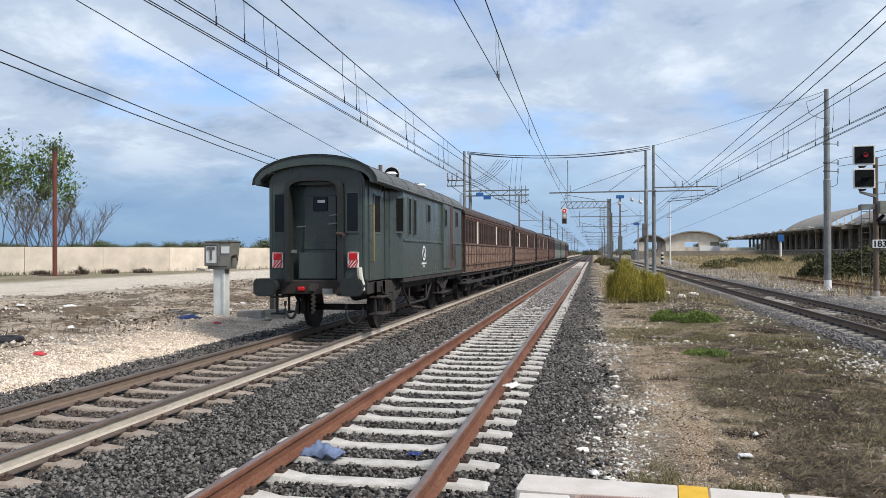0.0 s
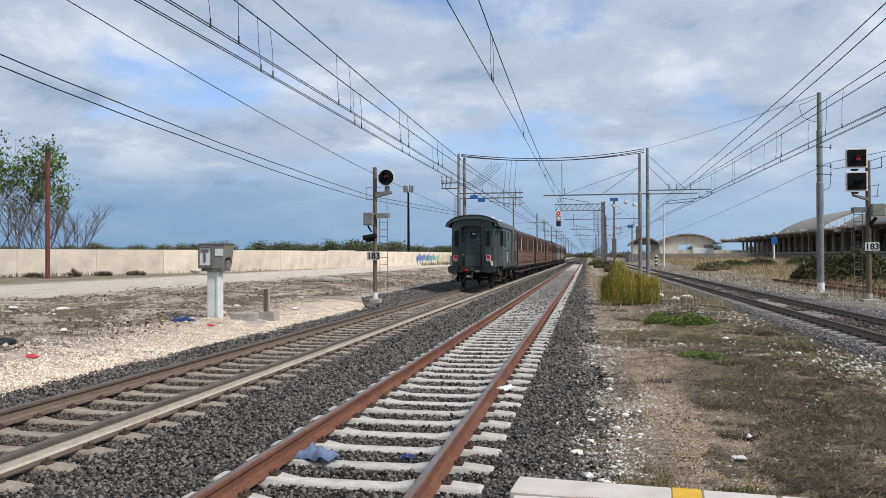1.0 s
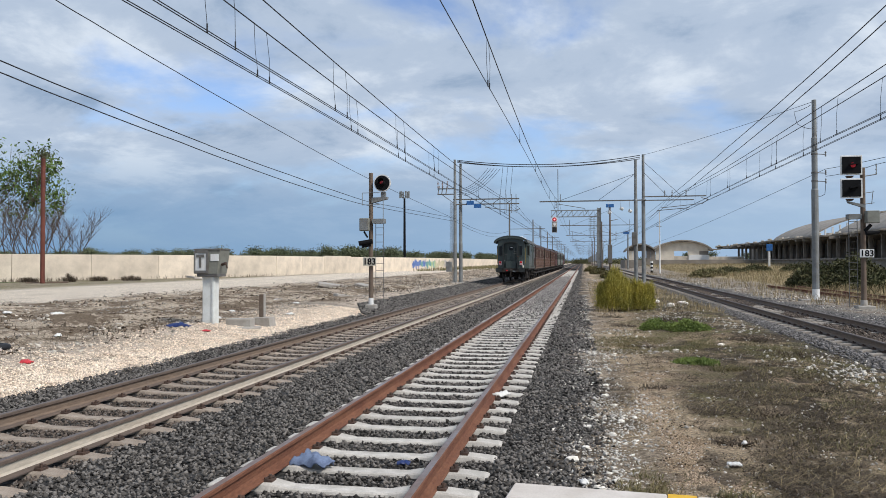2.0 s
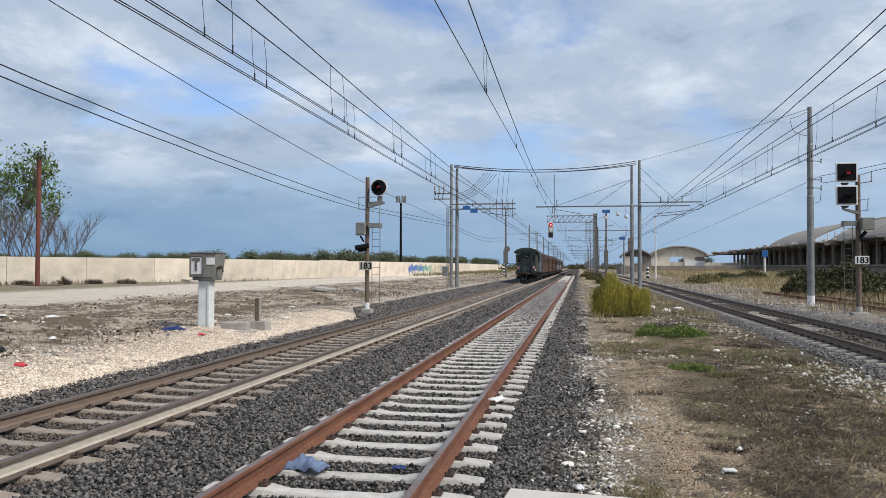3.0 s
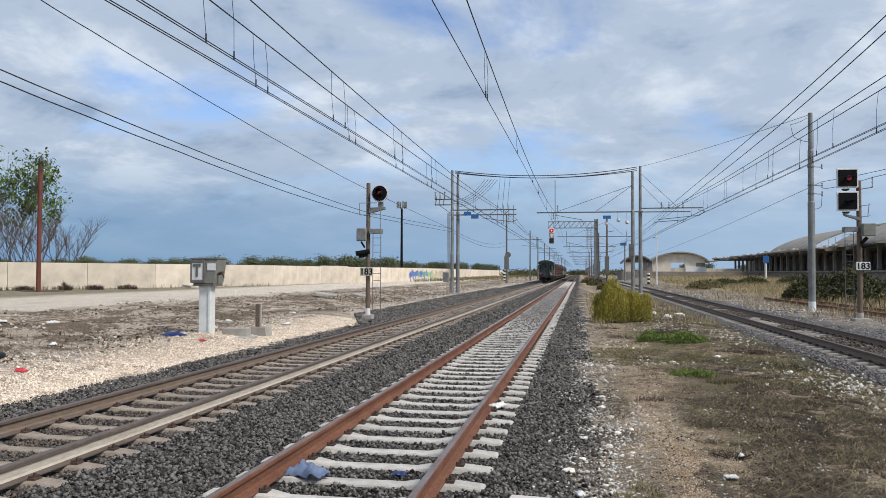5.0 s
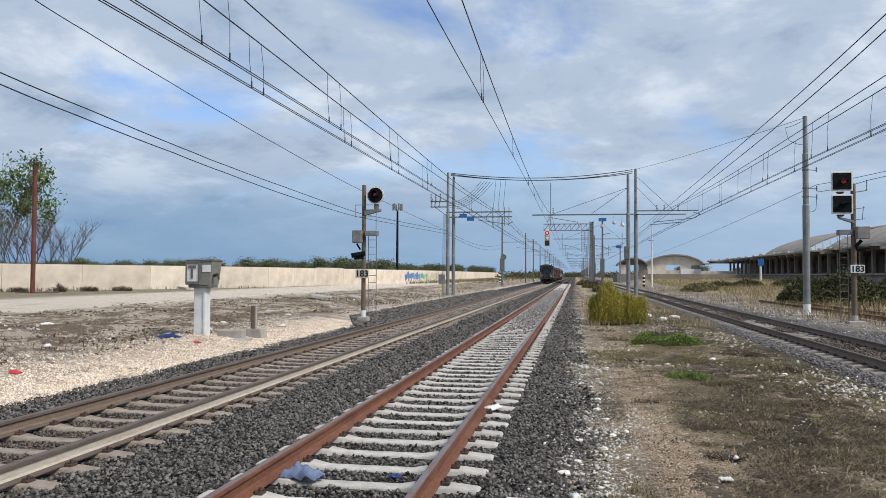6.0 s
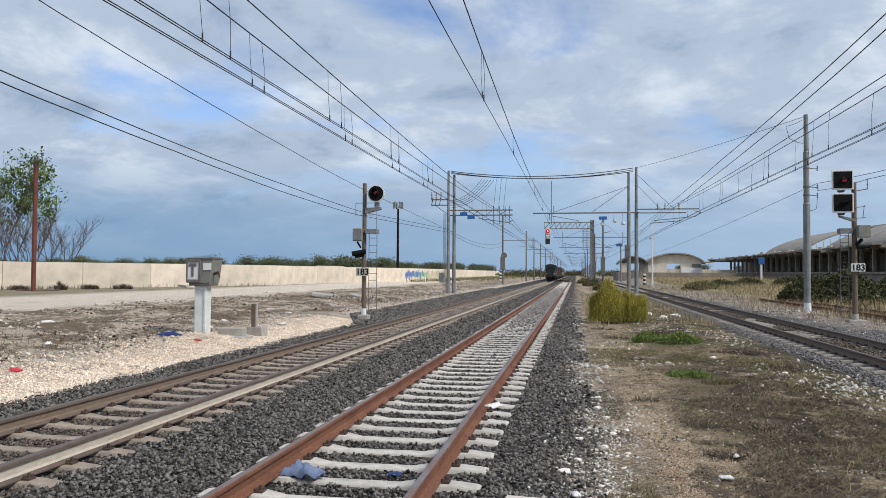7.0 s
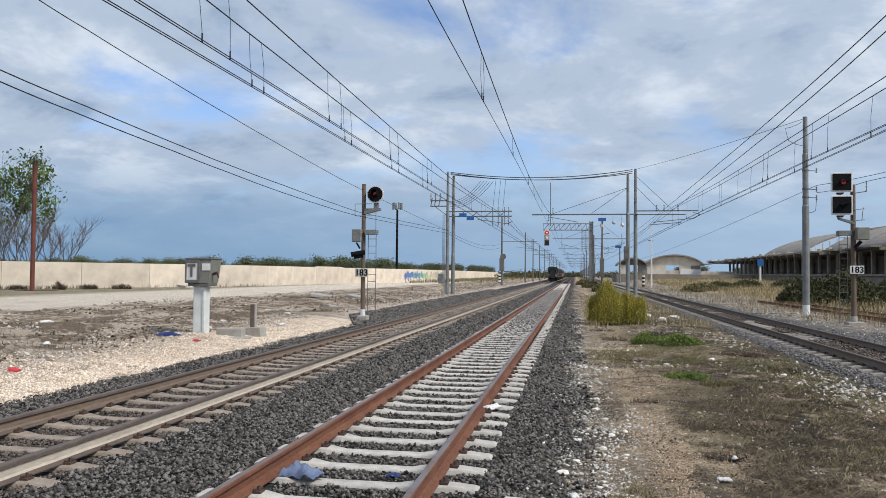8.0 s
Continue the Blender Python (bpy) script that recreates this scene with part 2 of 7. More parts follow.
def make_ground():
    xs = axis_steps([(-4000, 1), (-400, 900), (-80, 40), (-26, 3), (-14, 0.8), (16, 0.4), (60, 2), (400, 34), (4000, 900)])
    ys = axis_steps([(-400, 1), (-20, 95), (3, 4), (40, 0.45), (110, 2.5), (400, 12), (4500, 1000)])
    nx = len(xs)
    verts = [(x, y, ground_z(x, y)) for y in ys for x in xs]
    faces = [(j * nx + i, j * nx + i + 1, (j + 1) * nx + i + 1, (j + 1) * nx + i) for j in range(len(ys) - 1) for i in range(nx - 1)]
    g = mesh_from("ground", verts, faces, SOIL, smooth=True)
    tagged(g, "stony brown soil with dry grass, gravel and pale rubble", "ground", kind="structure")


make_ground()

# bed far darker than its stones: shade of the gaps put into the colour
BALLAST_SHADED = mat("ballast", (0.026, 0.025, 0.024), 0.95, var=0.4, scale=14, fine=26, fine_var=0.5, bump=1.0, second=(0.085, 0.08, 0.075), spots=0.52, spec=0.15)
BALLAST_OLD = mat("old_ballast", (0.06, 0.055, 0.05), 0.95, var=0.4, scale=12, fine=26, fine_var=0.5, bump=1.0, second=(0.14, 0.12, 0.10), spots=0.5, spec=0.15)


def ballast_bed(label, profile, material, y0, y1, point=False):
    ys = axis_steps([(y0, 1), (40, 0.5), (120, 3), (y1, 40)])
    verts, faces, n = [], [], len(profile)
    for y in ys:
        for x, z in profile:
            if point:
                x = max(x, -7.5 - (y - y0) * 0.35)
                z = min(z, -0.24 + (y - y0) * 0.03)
            verts.append((x + noise.noise((x, y * 0.7, 3)) * 0.06, y, z + noise.noise((x * 3, y * 3, 1)) * 0.018))
    for j in range(len(ys) - 1):
        for i in range(n - 1):
            faces.append((j * n + i, j * n + i + 1, (j + 1) * n + i + 1, (j + 1) * n + i))
    ob = mesh_from("ballast", verts, faces, material, smooth=True)
    tagged(ob, label, "ballast", kind="structure")


ballast_bed("crushed-stone ballast between two tracks, gap shade in its colour", [(-7.9, -0.34), (-7.35, -0.215), (-6.75, -0.215), (-6.3, -0.235), (-5.1, -0.235), (-4.7, -0.215), (-4.5, -0.21), (-3.9, -0.22),
            (-3.3, -0.215), (-2.6, -0.235), (-1.4, -0.235), (-0.7, -0.22), (-0.35, -0.25), (0.15, -0.36)], BALLAST_SHADED, -30, 900)
ballast_bed("grey-brown ballast under a running track", [(5.0, -0.36), (5.4, -0.22), (5.8, -0.24), (6.9, -0.26), (8.1, -0.24), (8.5, -0.22), (9.4, -0.36)], BALLAST_OLD, -30, 900)

ballast_bed("dark stone shoulder of the main track", [(-9.9, -0.30), (-9.3, -0.085), (-8.8, -0.10), (-8.2, -0.15), (-7.7, -0.20), (-7.2, -0.225)], BALLAST_SHADED, 26.5, 900, True)

# ---- tracks ----
RUST = mat("rusty_rail", (0.18, 0.076, 0.040), 0.85, var=0.4, scale=5, fine=50, fine_var=0.25, bump=0.25, second=(0.12, 0.045, 0.026), stretch=(1, 0.3, 1))
RAIL_CREAM = mat("pale_cream_rail_side", (0.48, 0.42, 0.34), 0.85, var=0.3, scale=4, fine=40, fine_var=0.15, bump=0.15, second=(0.36, 0.30, 0.235), spots=0.58, stretch=(1, 0.25, 1))
RAIL_DARK = mat("dark_rail_head", (0.10, 0.075, 0.06), 0.75, var=0.3, scale=4, fine=40, fine_var=0.2, bump=0.15, second=(0.15, 0.11, 0.085), stretch=(1, 0.25, 1))
RAIL_SIDE = mat("dusty_rail_side", (0.185, 0.135, 0.098), 0.85, var=0.4, scale=4, fine=40, fine_var=0.2, bump=0.2, second=(0.17, 0.12, 0.085), spots=0.55, stretch=(1, 0.25, 1))
RAIL_TOP = mat("worn_rail_top", (0.105, 0.08, 0.067), 0.62, metal=0.1, var=0.3, scale=3, fine=30, fine_var=0.1, bump=0.05, second=(0.14, 0.12, 0.11))
RUST_TOP = mat("dull_rail_top", (0.25, 0.21, 0.20), 0.5, metal=0.45, var=0.3, scale=3, fine=30, fine_var=0.15, bump=0.1, second=(0.20, 0.12, 0.085), stretch=(1, 0.4, 1))
CONCRETE_NEW = mat("pale_sleeper_concrete", (0.56, 0.52, 0.465), 0.9, var=0.2, scale=5, fine=70, fine_var=0.12, bump=0.25, second=(0.40, 0.37, 0.325), per_object=0.10)
CONCRETE_OLD = mat("stained_sleeper_concrete", (0.33, 0.275, 0.22), 0.92, var=0.3, scale=5, fine=60, fine_var=0.18, bump=0.3, second=(0.23, 0.18, 0.14), per_object=0.14)
IRON = mat("rusty_iron", (0.085, 0.05, 0.035), 0.85, var=0.4, scale=8, fine=50, fine_var=0.3, bump=0.3, second=(0.05, 0.035, 0.03))

def rail_outline():
    right = [(0.075, -0.172), (0.075, -0.161), (0.022, -0.142), (0.009, -0.12), (0.009, -0.052), (0.020, -0.042), (0.036, -0.036), (0.036, -0.010), (0.029, 0.0)]
    return right + [(-x, z) for x, z in reversed(right)]


def make_rail(parent, x, side, top, y0=-30, y1=700):
    bm = bmesh.new()
    o = rail_outline()
    ys = [y for y in (y0, 0, 10, 25, 55, 150) if y < y1] + [y1]
    rings = [[bm.verts.new((x + u, y, v)) for u, v in o] for y in ys]
    n = len(o)
    for r0, r1 in zip(rings, rings[1:]):
        for i in range(n):
            f = bm.faces.new((r0[i], r0[(i + 1) % n], r1[(i + 1) % n], r1[i]))
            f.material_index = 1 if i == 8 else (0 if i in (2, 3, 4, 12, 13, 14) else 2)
    bm.faces.new(rings[0])
    bm.faces.new(rings[-1][::-1])
    bmesh.ops.recalc_face_normals(bm, faces=bm.faces)
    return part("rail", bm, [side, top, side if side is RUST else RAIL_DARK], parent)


def sleeper_mesh(name, length, material, centre=-0.205, seat=-0.178, end=-0.192):
    """A prestressed sleeper: high at the rail seats, hollowed between them, with sloping sides."""
    h = length / 2
    prof = [(-h, end - 0.012), (-h + 0.03, end), (-0.93, seat + 0.004), (-0.6, seat + 0.004), (-0.42, centre), (0.42, centre), (0.6, seat + 0.004), (0.93, seat + 0.004), (h - 0.03, end), (h, end - 0.012)]
    bm = bmesh.new()
    rows = []
    for x, z in prof:
        wt, wb = (0.10, 0.14) if abs(x) > 0.5 else (0.085, 0.125)
        rows.append([bm.verts.new(p) for p in ((x, -wb, z - 0.12), (x, -wt, z - 0.012), (x, -wt + 0.012, z), (x, wt - 0.012, z), (x, wt, z - 0.012), (x, wb, z - 0.12))])
    for a_, b_ in zip(rows, rows[1:]):
        for i in range(5):
            bm.faces.new((a_[i], a_[i + 1], b_[i + 1], b_[i]))
    bm.faces.new(rows[0][::-1])
    bm.faces.new(rows[-1])
    bmesh.ops.recalc_face_normals(bm, faces=bm.faces)
    me = bpy.data.meshes.new(name)
    bm.to_mesh(me)
    bm.free()
    me.materials.append(material)
    return me


def fastenings(parent, x, ys):
    """Clips and bolts on both sides of both rails, joined."""
    bm = bmesh.new()
    for y in ys:
        for s in (-1, 1):
            for q in (-1, 1):
                cx = x + s * 0.7535 + q * 0.115
                box(bm, cx - 0.04, cx + 0.035, y - 0.05, y + 0.05, -0.18, -0.156)
                if y < 30:
                    tube(bm, (cx, y, -0.16), (cx, y, -0.118), 0.016, seg=6)
                    tube(bm, (cx - 0.035 * q, y - 0.04, -0.145), (cx + 0.02 * q, y + 0.04, -0.14), 0.01, seg=5)
    return tagged(part("fastenings", bm, IRON, parent, "rusty rail clips and bolts"), kind="stuff")


def make_track(name, label, x, y_first, pitch, count, sleeper, side, top, y_end=700):
    t = thing(name, label, "railway track", kind="structure")
    for s in (-1, 1):
        # the main track's right rail gets paler, cream sides than its left
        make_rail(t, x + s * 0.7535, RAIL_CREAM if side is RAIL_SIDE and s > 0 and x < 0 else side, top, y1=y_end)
    rng = random.Random(int(abs(x) * 100))
    ys = [y_first + i * pitch for i in range(-30, count - 30)]
    fastenings(t, x, [y for y in ys if y < 75])
    for y in ys[:300]:
        ob = new("sleeper", sleeper)
        ob.parent = t
        ob.matrix_basis = pose(x + rng.uniform(-0.012, 0.012), y + rng.uniform(-0.01, 0.01), rng.uniform(-0.006, 0.004), 0, 0, rng.uniform(-0.5, 0.5))
    return t


SL_NEW = sleeper_mesh("sleeper", 2.34, CONCRETE_NEW)
SL_OLD = sleeper_mesh("old_sleeper", 2.30, CONCRETE_OLD)
CONCRETE_LOOP = mat("weathered_sleeper_concrete", (0.33, 0.29, 0.245), 0.92, var=0.3, scale=5, fine=60, fine_var=0.18, bump=0.3, second=(0.17, 0.145, 0.12), per_object=0.16)
SL_LOOP = sleeper_mesh("loop_sleeper", 2.30, CONCRETE_LOOP)
make_track("siding_track", "rusty rails on clean pale concrete sleepers", X_SIDE, 7.52, 0.603, 290, SL_NEW, RUST, RUST_TOP)
make_track("main_track", "polished rails on brown-stained concrete sleepers in ballast", X_LEFT, 7.50, 0.60, 290, SL_OLD, RAIL_SIDE, RAIL_TOP)
make_track("loop_track", "polished rails on weathered concrete sleepers", X_RIGHT, 7.2, 0.62, 290, SL_LOOP, RAIL_SIDE, RAIL_TOP)
make_track("disused_track", "rusty disused rails half sunk in weeds", X_FAR, 18.0, 0.66, 60, SL_OLD, RUST, RUST, 58)



def make_crossover():
    """Two rails that lead from the siding over to the main track, far along."""
    t = thing("crossover", "diagonal rails joining the siding to the main track", "railway track", kind="structure")
    for s in (-1, 1):
        bm = bmesh.new()
        o = rail_outline()
        rings = []
        for i in range(9):
            f = i / 8
            x = X_SIDE + (X_LEFT - X_SIDE) * smooth_step(0, 1, f) + s * 0.7535
            rings.append([bm.verts.new((x + u, 165 + 55 * f, v + 0.004)) for u, v in o])
        for a_, b_ in zip(rings, rings[1:]):
            for k in range(len(o)):
                bm.faces.new((a_[k], a_[(k + 1) % len(o)], b_[(k + 1) % len(o)], b_[k]))
        part("rail", bm, IRON, t)


make_crossover()

# ---- boundary wall ----
WALL = mat("cast_wall_concrete", (0.68, 0.585, 0.465), 0.92, var=0.2, scale=0.5, fine=14, fine_var=0.08, bump=0.15, second=(0.50, 0.43, 0.345), per_object=0.10, spots=0.55)
WALL_LINE = [(-76.0, 10.0), (-50.5, 61.5), (-41.0, 82.0), (-38.0, 92.0), (-37.2, 108.0), (-31.8, 143.0), (-29.8, 188.0), (-31.0, 262.0), (-31.6, 330.0)]


def make_wall():
    w = thing("boundary_wall", "long cream concrete panel wall beside a dirt road", "wall", kind="structure")
    for k, ((x0, y0), (x1, y1)) in enumerate(zip(WALL_LINE, WALL_LINE[1:])):
        n = max(1, round(math.hypot(x1 - x0, y1 - y0) / 9.0))
        for i in range(n):
            a_, b_ = Vector((x0, y0)).lerp(Vector((x1, y1)), i / n), Vector((x0, y0)).lerp(Vector((x1, y1)), (i + 1) / n)
            d = (b_ - a_)
            bm = bmesh.new()
            box(bm, 0, d.length - 0.03, -0.12, 0.12, -0.5, 2.5 + (0.12 if (k, i) == (4, 0) else 0), 0.015)
            ob = part("panel", bm, WALL, w)
            ob.matrix_basis = pose(a_.x, a_.y, 0, 0, 0, math.degrees(math.atan2(d.y, d.x)))
    return w


make_wall()
# ---- train ----
VAN_GREEN = mat("dark_green_coach_paint", (0.048, 0.063, 0.057), 0.32, var=0.2, scale=2.2, fine=24, fine_var=0.14, bump=0.05, second=(0.056, 0.067, 0.06), spots=0.52, stretch=(1, 1, 0.35))
# worn green, lightened to carry the highlights along the window frames
VAN_TRIM = mat("worn_highlit_green_trim", (0.105, 0.125, 0.115), 0.45, var=0.25, scale=3, fine=30, fine_var=0.15, bump=0.04, second=(0.07, 0.085, 0.078))
GANGWAY = mat("blackened_gangway_rubber", (0.022, 0.025, 0.024), 0.6, var=0.3, scale=4, fine=30, fine_var=0.15, bump=0.05)
DIRTY_PANE = mat("dusty_dark_pane", (0.010, 0.009, 0.008), 0.6, var=0.3, scale=3, fine=20, fine_var=0.2, bump=0.0, spec=0.12)
VAN_ROOF = mat("grey_tar_roof", (0.12, 0.122, 0.118), 0.7, var=0.25, scale=2, fine=40, fine_var=0.12, bump=0.1)
BROWN = mat("faded_brown_coach_paint", (0.135, 0.063, 0.043), 0.5, var=0.3, scale=3, fine=40, fine_var=0.15, bump=0.06, second=(0.095, 0.045, 0.032))
BROWN_TRIM = mat("worn_brown_trim", (0.155, 0.078, 0.053), 0.55, var=0.3, scale=4, fine=40, fine_var=0.2, bump=0.06, second=(0.08, 0.04, 0.03))
PEELING = mat("peeling_brown_paint", (0.10, 0.05, 0.036), 0.7, var=0.3, scale=11, stretch=(1, 1, 0.4), fine=26, fine_var=0.35, bump=0.2, second=(0.33, 0.225, 0.15), spots=0.50)
BROWN_ROOF = mat("brown_coach_roof", (0.07, 0.043, 0.035), 0.7, var=0.3, scale=2, fine=30, fine_var=0.12, bump=0.08)
DARK_BROWN = mat("dark_red_van_paint", (0.11, 0.035, 0.028), 0.6, var=0.3, scale=2, fine=30, fine_var=0.1, bump=0.05)
GREY_COACH = mat("grey_coach_paint", (0.17, 0.18, 0.155), 0.55, var=0.2, scale=2, fine=30, fine_var=0.08, bump=0.04)
COACH_GLASS = mat("dark_coach_glass", (0.006, 0.007, 0.008), 0.15, var=0.1, scale=2, fine=10, fine_var=0.05, bump=0.0, spec=0.28)
UNDER = mat("grimy_underframe", (0.026, 0.023, 0.021), 0.85, var=0.4, scale=6, fine=40, fine_var=0.25, bump=0.2, second=(0.05, 0.038, 0.03))
RUBBER = mat("black_rubber", (0.015, 0.015, 0.016), 0.6, var=0.2, scale=6, fine=40, fine_var=0.1, bump=0.05)
WHITE = mat("white_paint", (0.75, 0.74, 0.71), 0.6, var=0.12, scale=6, fine=40, fine_var=0.05, bump=0.03)
RED = mat("red_reflector", (0.55, 0.012, 0.018), 0.35, var=0.15, scale=8, fine=40, fine_var=0.05, bump=0.0)
TAIL_RED = mat("lit_tail_lamp", (0.50, 0.008, 0.012), 0.3, var=0.05, scale=8, fine=40, fine_var=0.02, bump=0.0, emit=0.05)
BRASS = mat("worn_brass", (0.42, 0.30, 0.11), 0.4, metal=0.7, var=0.2, scale=8, fine=40, fine_var=0.1, bump=0.0)
CREAM = mat("cream_canvas_and_shaded_board", (0.62, 0.58, 0.48), 0.8, var=0.2, scale=8, fine=40, fine_var=0.1, bump=0.05)
WHEEL_STEEL = mat("dark_wheel_steel", (0.055, 0.045, 0.04), 0.6, metal=0.4, var=0.3, scale=6, fine=40, fine_var=0.2, bump=0.1)
CLEAR_STEEL = mat("bright_tread", (0.45, 0.44, 0.43), 0.35, metal=0.9, var=0.2, scale=6, fine=40, fine_var=0.1, bump=0.02)
VAN_SCALE = (1.07, 0.94, 1.0)   # broader and shorter than it is drawn
TRAIN = []      # (thing, where its rear stands at the start)


def roof_outline(half, eave, top, thick=0.0, n=18):
    """A flattened arch, steep at the eaves."""
    pts = []
    for i in range(n + 1):
        a_ = math.pi * i / n
        c, s = math.cos(a_), math.sin(a_)
        pts.append((half * c, eave + (top - eave) * (s ** 0.92 if s > 0 else 0) + thick))
    return pts


def add_roof(parent, half, eave, top, y0, y1, material, name="roof"):
    bm = bmesh.new()
    outer = roof_outline(half, eave, top)
    inner = [(x * 0.965, eave + (z - eave) * 0.93 - 0.03) for x, z in outer]
    prism(bm, outer + inner[::-1], "y", y0, y1)
    return part(name, bm, material, parent)


def wheel_pair(parent, y, r=0.47, undo=(1, 1, 1)):
    w = new("wheelset")
    w.parent = parent
    w.matrix_basis = pose(0, y, r) @ Matrix.Diagonal((1 / undo[0], 1 / undo[1], 1 / undo[2], 1))
    bm = bmesh.new()
    tube(bm, (-0.85, 0, 0), (0.85, 0, 0), 0.075, seg=10)
    part("axle", bm, WHEEL_STEEL, w)
    for s in (-1, 1):
        bm = bmesh.new()
        tube(bm, (s * 0.70, 0, 0), (s * 0.83, 0, 0), r, r * 0.985, seg=28)
        tube(bm, (s * 0.685, 0, 0), (s * 0.715, 0, 0), r + 0.03, seg=28)
        tube(bm, (s * 0.83, 0, 0), (s * 0.86, 0, 0), r * 0.84, r * 0.5, seg=28)
        part("wheel", bm, WHEEL_STEEL, w)
    return w


def bogie(parent, yc, base=2.2):
    b = new("bogie")
    b.parent = parent
    b.matrix_basis = pose(0, yc, 0)
    bm = bmesh.new()
    for s in (-1, 1):
        x = s * 0.98
        prism(bm, [(-base / 2 - 0.45, 0.62), (-base / 2 - 0.2, 0.72), (base / 2 + 0.2, 0.72), (base / 2 + 0.45, 0.62), (base / 2 + 0.3, 0.50), (0.5, 0.46), (0.3, 0.32), (-0.3, 0.32), (-0.5, 0.46), (-base / 2 - 0.3, 0.50)],
              "x", x - 0.05, x + 0.05)
        for q in (-1, 1):
            box(bm, x - 0.12, x + 0.12, q * base / 2 - 0.16, q * base / 2 + 0.16, 0.32, 0.62, 0.02)      # axle box
            for k in range(4):
                box(bm, x - 0.05, x + 0.05, q * base / 2 - 0.42 + 0.05 * k, q * base / 2 + 0.42 - 0.05 * k, 0.66 + 0.025 * k, 0.685 + 0.025 * k)   # leaf spring
    box(bm, -0.95, 0.95, -0.18, 0.18, 0.55, 0.78)
    part("bogie_frame", bm, UNDER, b, "grimy steel bogie frame")
    for q in (-1, 1):
        w = wheel_pair(parent, yc + q * base / 2)
        w.parent = b
        w.matrix_basis = pose(0, q * base / 2, 0.47)
        for ch in list(w.children):
            ch.parent = b
            ch.matrix_basis = pose(0, q * base / 2, 0.47)
        bpy.data.objects.remove(w)
    return b


def buffers(parent, y, direction, sep=0.87):
    n = 16
    for s in (-1, 1):
        bm = bmesh.new()

        def face(k):
            return [(s * sep + 0.225 * k * math.copysign(abs(math.cos(t)) ** 0.5, math.cos(t)), 1.03 + 0.185 * k * math.copysign(abs(math.sin(t)) ** 0.5, math.sin(t))) for t in (2 * math.pi * (i + 0.5) / n for i in range(n))]
        prism(bm, face(1.0), "y", y + direction * 0.57, y + direction * 0.61)
        prism(bm, face(0.93), "y", y + direction * 0.61, y + direction * 0.63)
        tube(bm, (s * sep, y + direction * 0.3, 1.03), (s * sep, y + direction * 0.58, 1.03), 0.085, seg=12)
        tube(bm, (s * sep, y, 1.03), (s * sep, y + direction * 0.36, 1.03), 0.14, 0.12, seg=12)
        box(bm, s * sep - 0.17, s * sep + 0.17, y - 0.03, y + 0.03, 0.88, 1.18, 0.01)
        part("buffer", bm, GANGWAY, parent, "rounded black steel buffer")


def window_part(parent, m, w, h, glass, frame_mat, name="window", depth=0.05):
    """A pane set back in a raised frame; local x across, z up, y towards the inside."""
    f = new(name)
    bm = bmesh.new()
    t = 0.035
    for a0, a1, c0, c1 in ((-w / 2 - t, -w / 2, -h / 2 - t, h / 2 + t), (w / 2, w / 2 + t, -h / 2 - t, h / 2 + t), (-w / 2, w / 2, -h / 2 - t, -h / 2), (-w / 2, w / 2, h / 2, h / 2 + t)):
        box(bm, a0, a1, -0.018, depth, c0, c1)
    me = bpy.data.meshes.new("frame")
    bm.to_mesh(me)
    bm.free()
    me.materials.append(frame_mat)
    f.data = None
    bpy.data.objects.remove(f)
    f = new(name, me)
    f.parent, f.matrix_basis = parent, m
    bm = bmesh.new()
    box(bm, -w / 2, w / 2, -0.006, 0.02, -h / 2, h / 2)
    part("pane", bm, glass, f)
    return f


def running_gear(parent, y):
    """One axle with its guards, boxes, long leaf springs and brake blocks."""
    wheel_pair(parent, y, undo=VAN_SCALE)
    for s in (-1, 1):
        x = s * 0.99
        bm = bmesh.new()
        prism(bm, [(y - 0.75, 0.95), (y + 0.75, 0.95), (y + 0.24, 0.62), (y + 0.22, 0.30), (y + 0.14, 0.30), (y + 0.14, 0.66), (y - 0.14, 0.66), (y - 0.14, 0.30), (y - 0.22, 0.30), (y - 0.24, 0.62)], "x", x - 0.02, x + 0.02)
        part("axle_guard", bm, UNDER, parent)
        bm = bmesh.new()
        box(bm, x - 0.10, x + 0.14, y - 0.13, y + 0.13, 0.33, 0.61, 0.03)
        part("axle_box", bm, UNDER, parent)
        bm = bmesh.new()
        for k in range(6):
            w = 0.82 - 0.11 * k
            prism(bm, [(y - w, 0.80 - 0.028 * k + 0.05 * (w / 0.82) ** 2), (y, 0.785 - 0.028 * k), (y + w, 0.80 - 0.028 * k + 0.05 * (w / 0.82) ** 2), (y + w, 0.777 - 0.028 * k + 0.05 * (w / 0.82) ** 2), (y, 0.762 - 0.028 * k), (y - w, 0.777 - 0.028 * k + 0.05 * (w / 0.82) ** 2)], "x", x + 0.03, x + 0.12)
        box(bm, x + 0.02, x + 0.13, y - 0.06, y + 0.06, 0.58, 0.83)
        for q in (-1, 1):
            tube(bm, (x + 0.075, y + q * 0.82, 0.83), (x + 0.075, y + q * 0.92, 1.0), 0.025, seg=6)
        part("leaf_spring", bm, UNDER, parent)
        for q in (-1, 1):
            bm = bmesh.new()
            box(bm, s * 0.765 - 0.05, s * 0.765 + 0.05, y + q * 0.53 - 0.04, y + q * 0.53 + 0.04, 0.34, 0.66, 0.01)
            tube(bm, (s * 0.765, y + q * 0.56, 0.6), (s * 0.765, y + q * 0.62, 0.98), 0.02, seg=6)
            part("brake_block", bm, UNDER, parent)


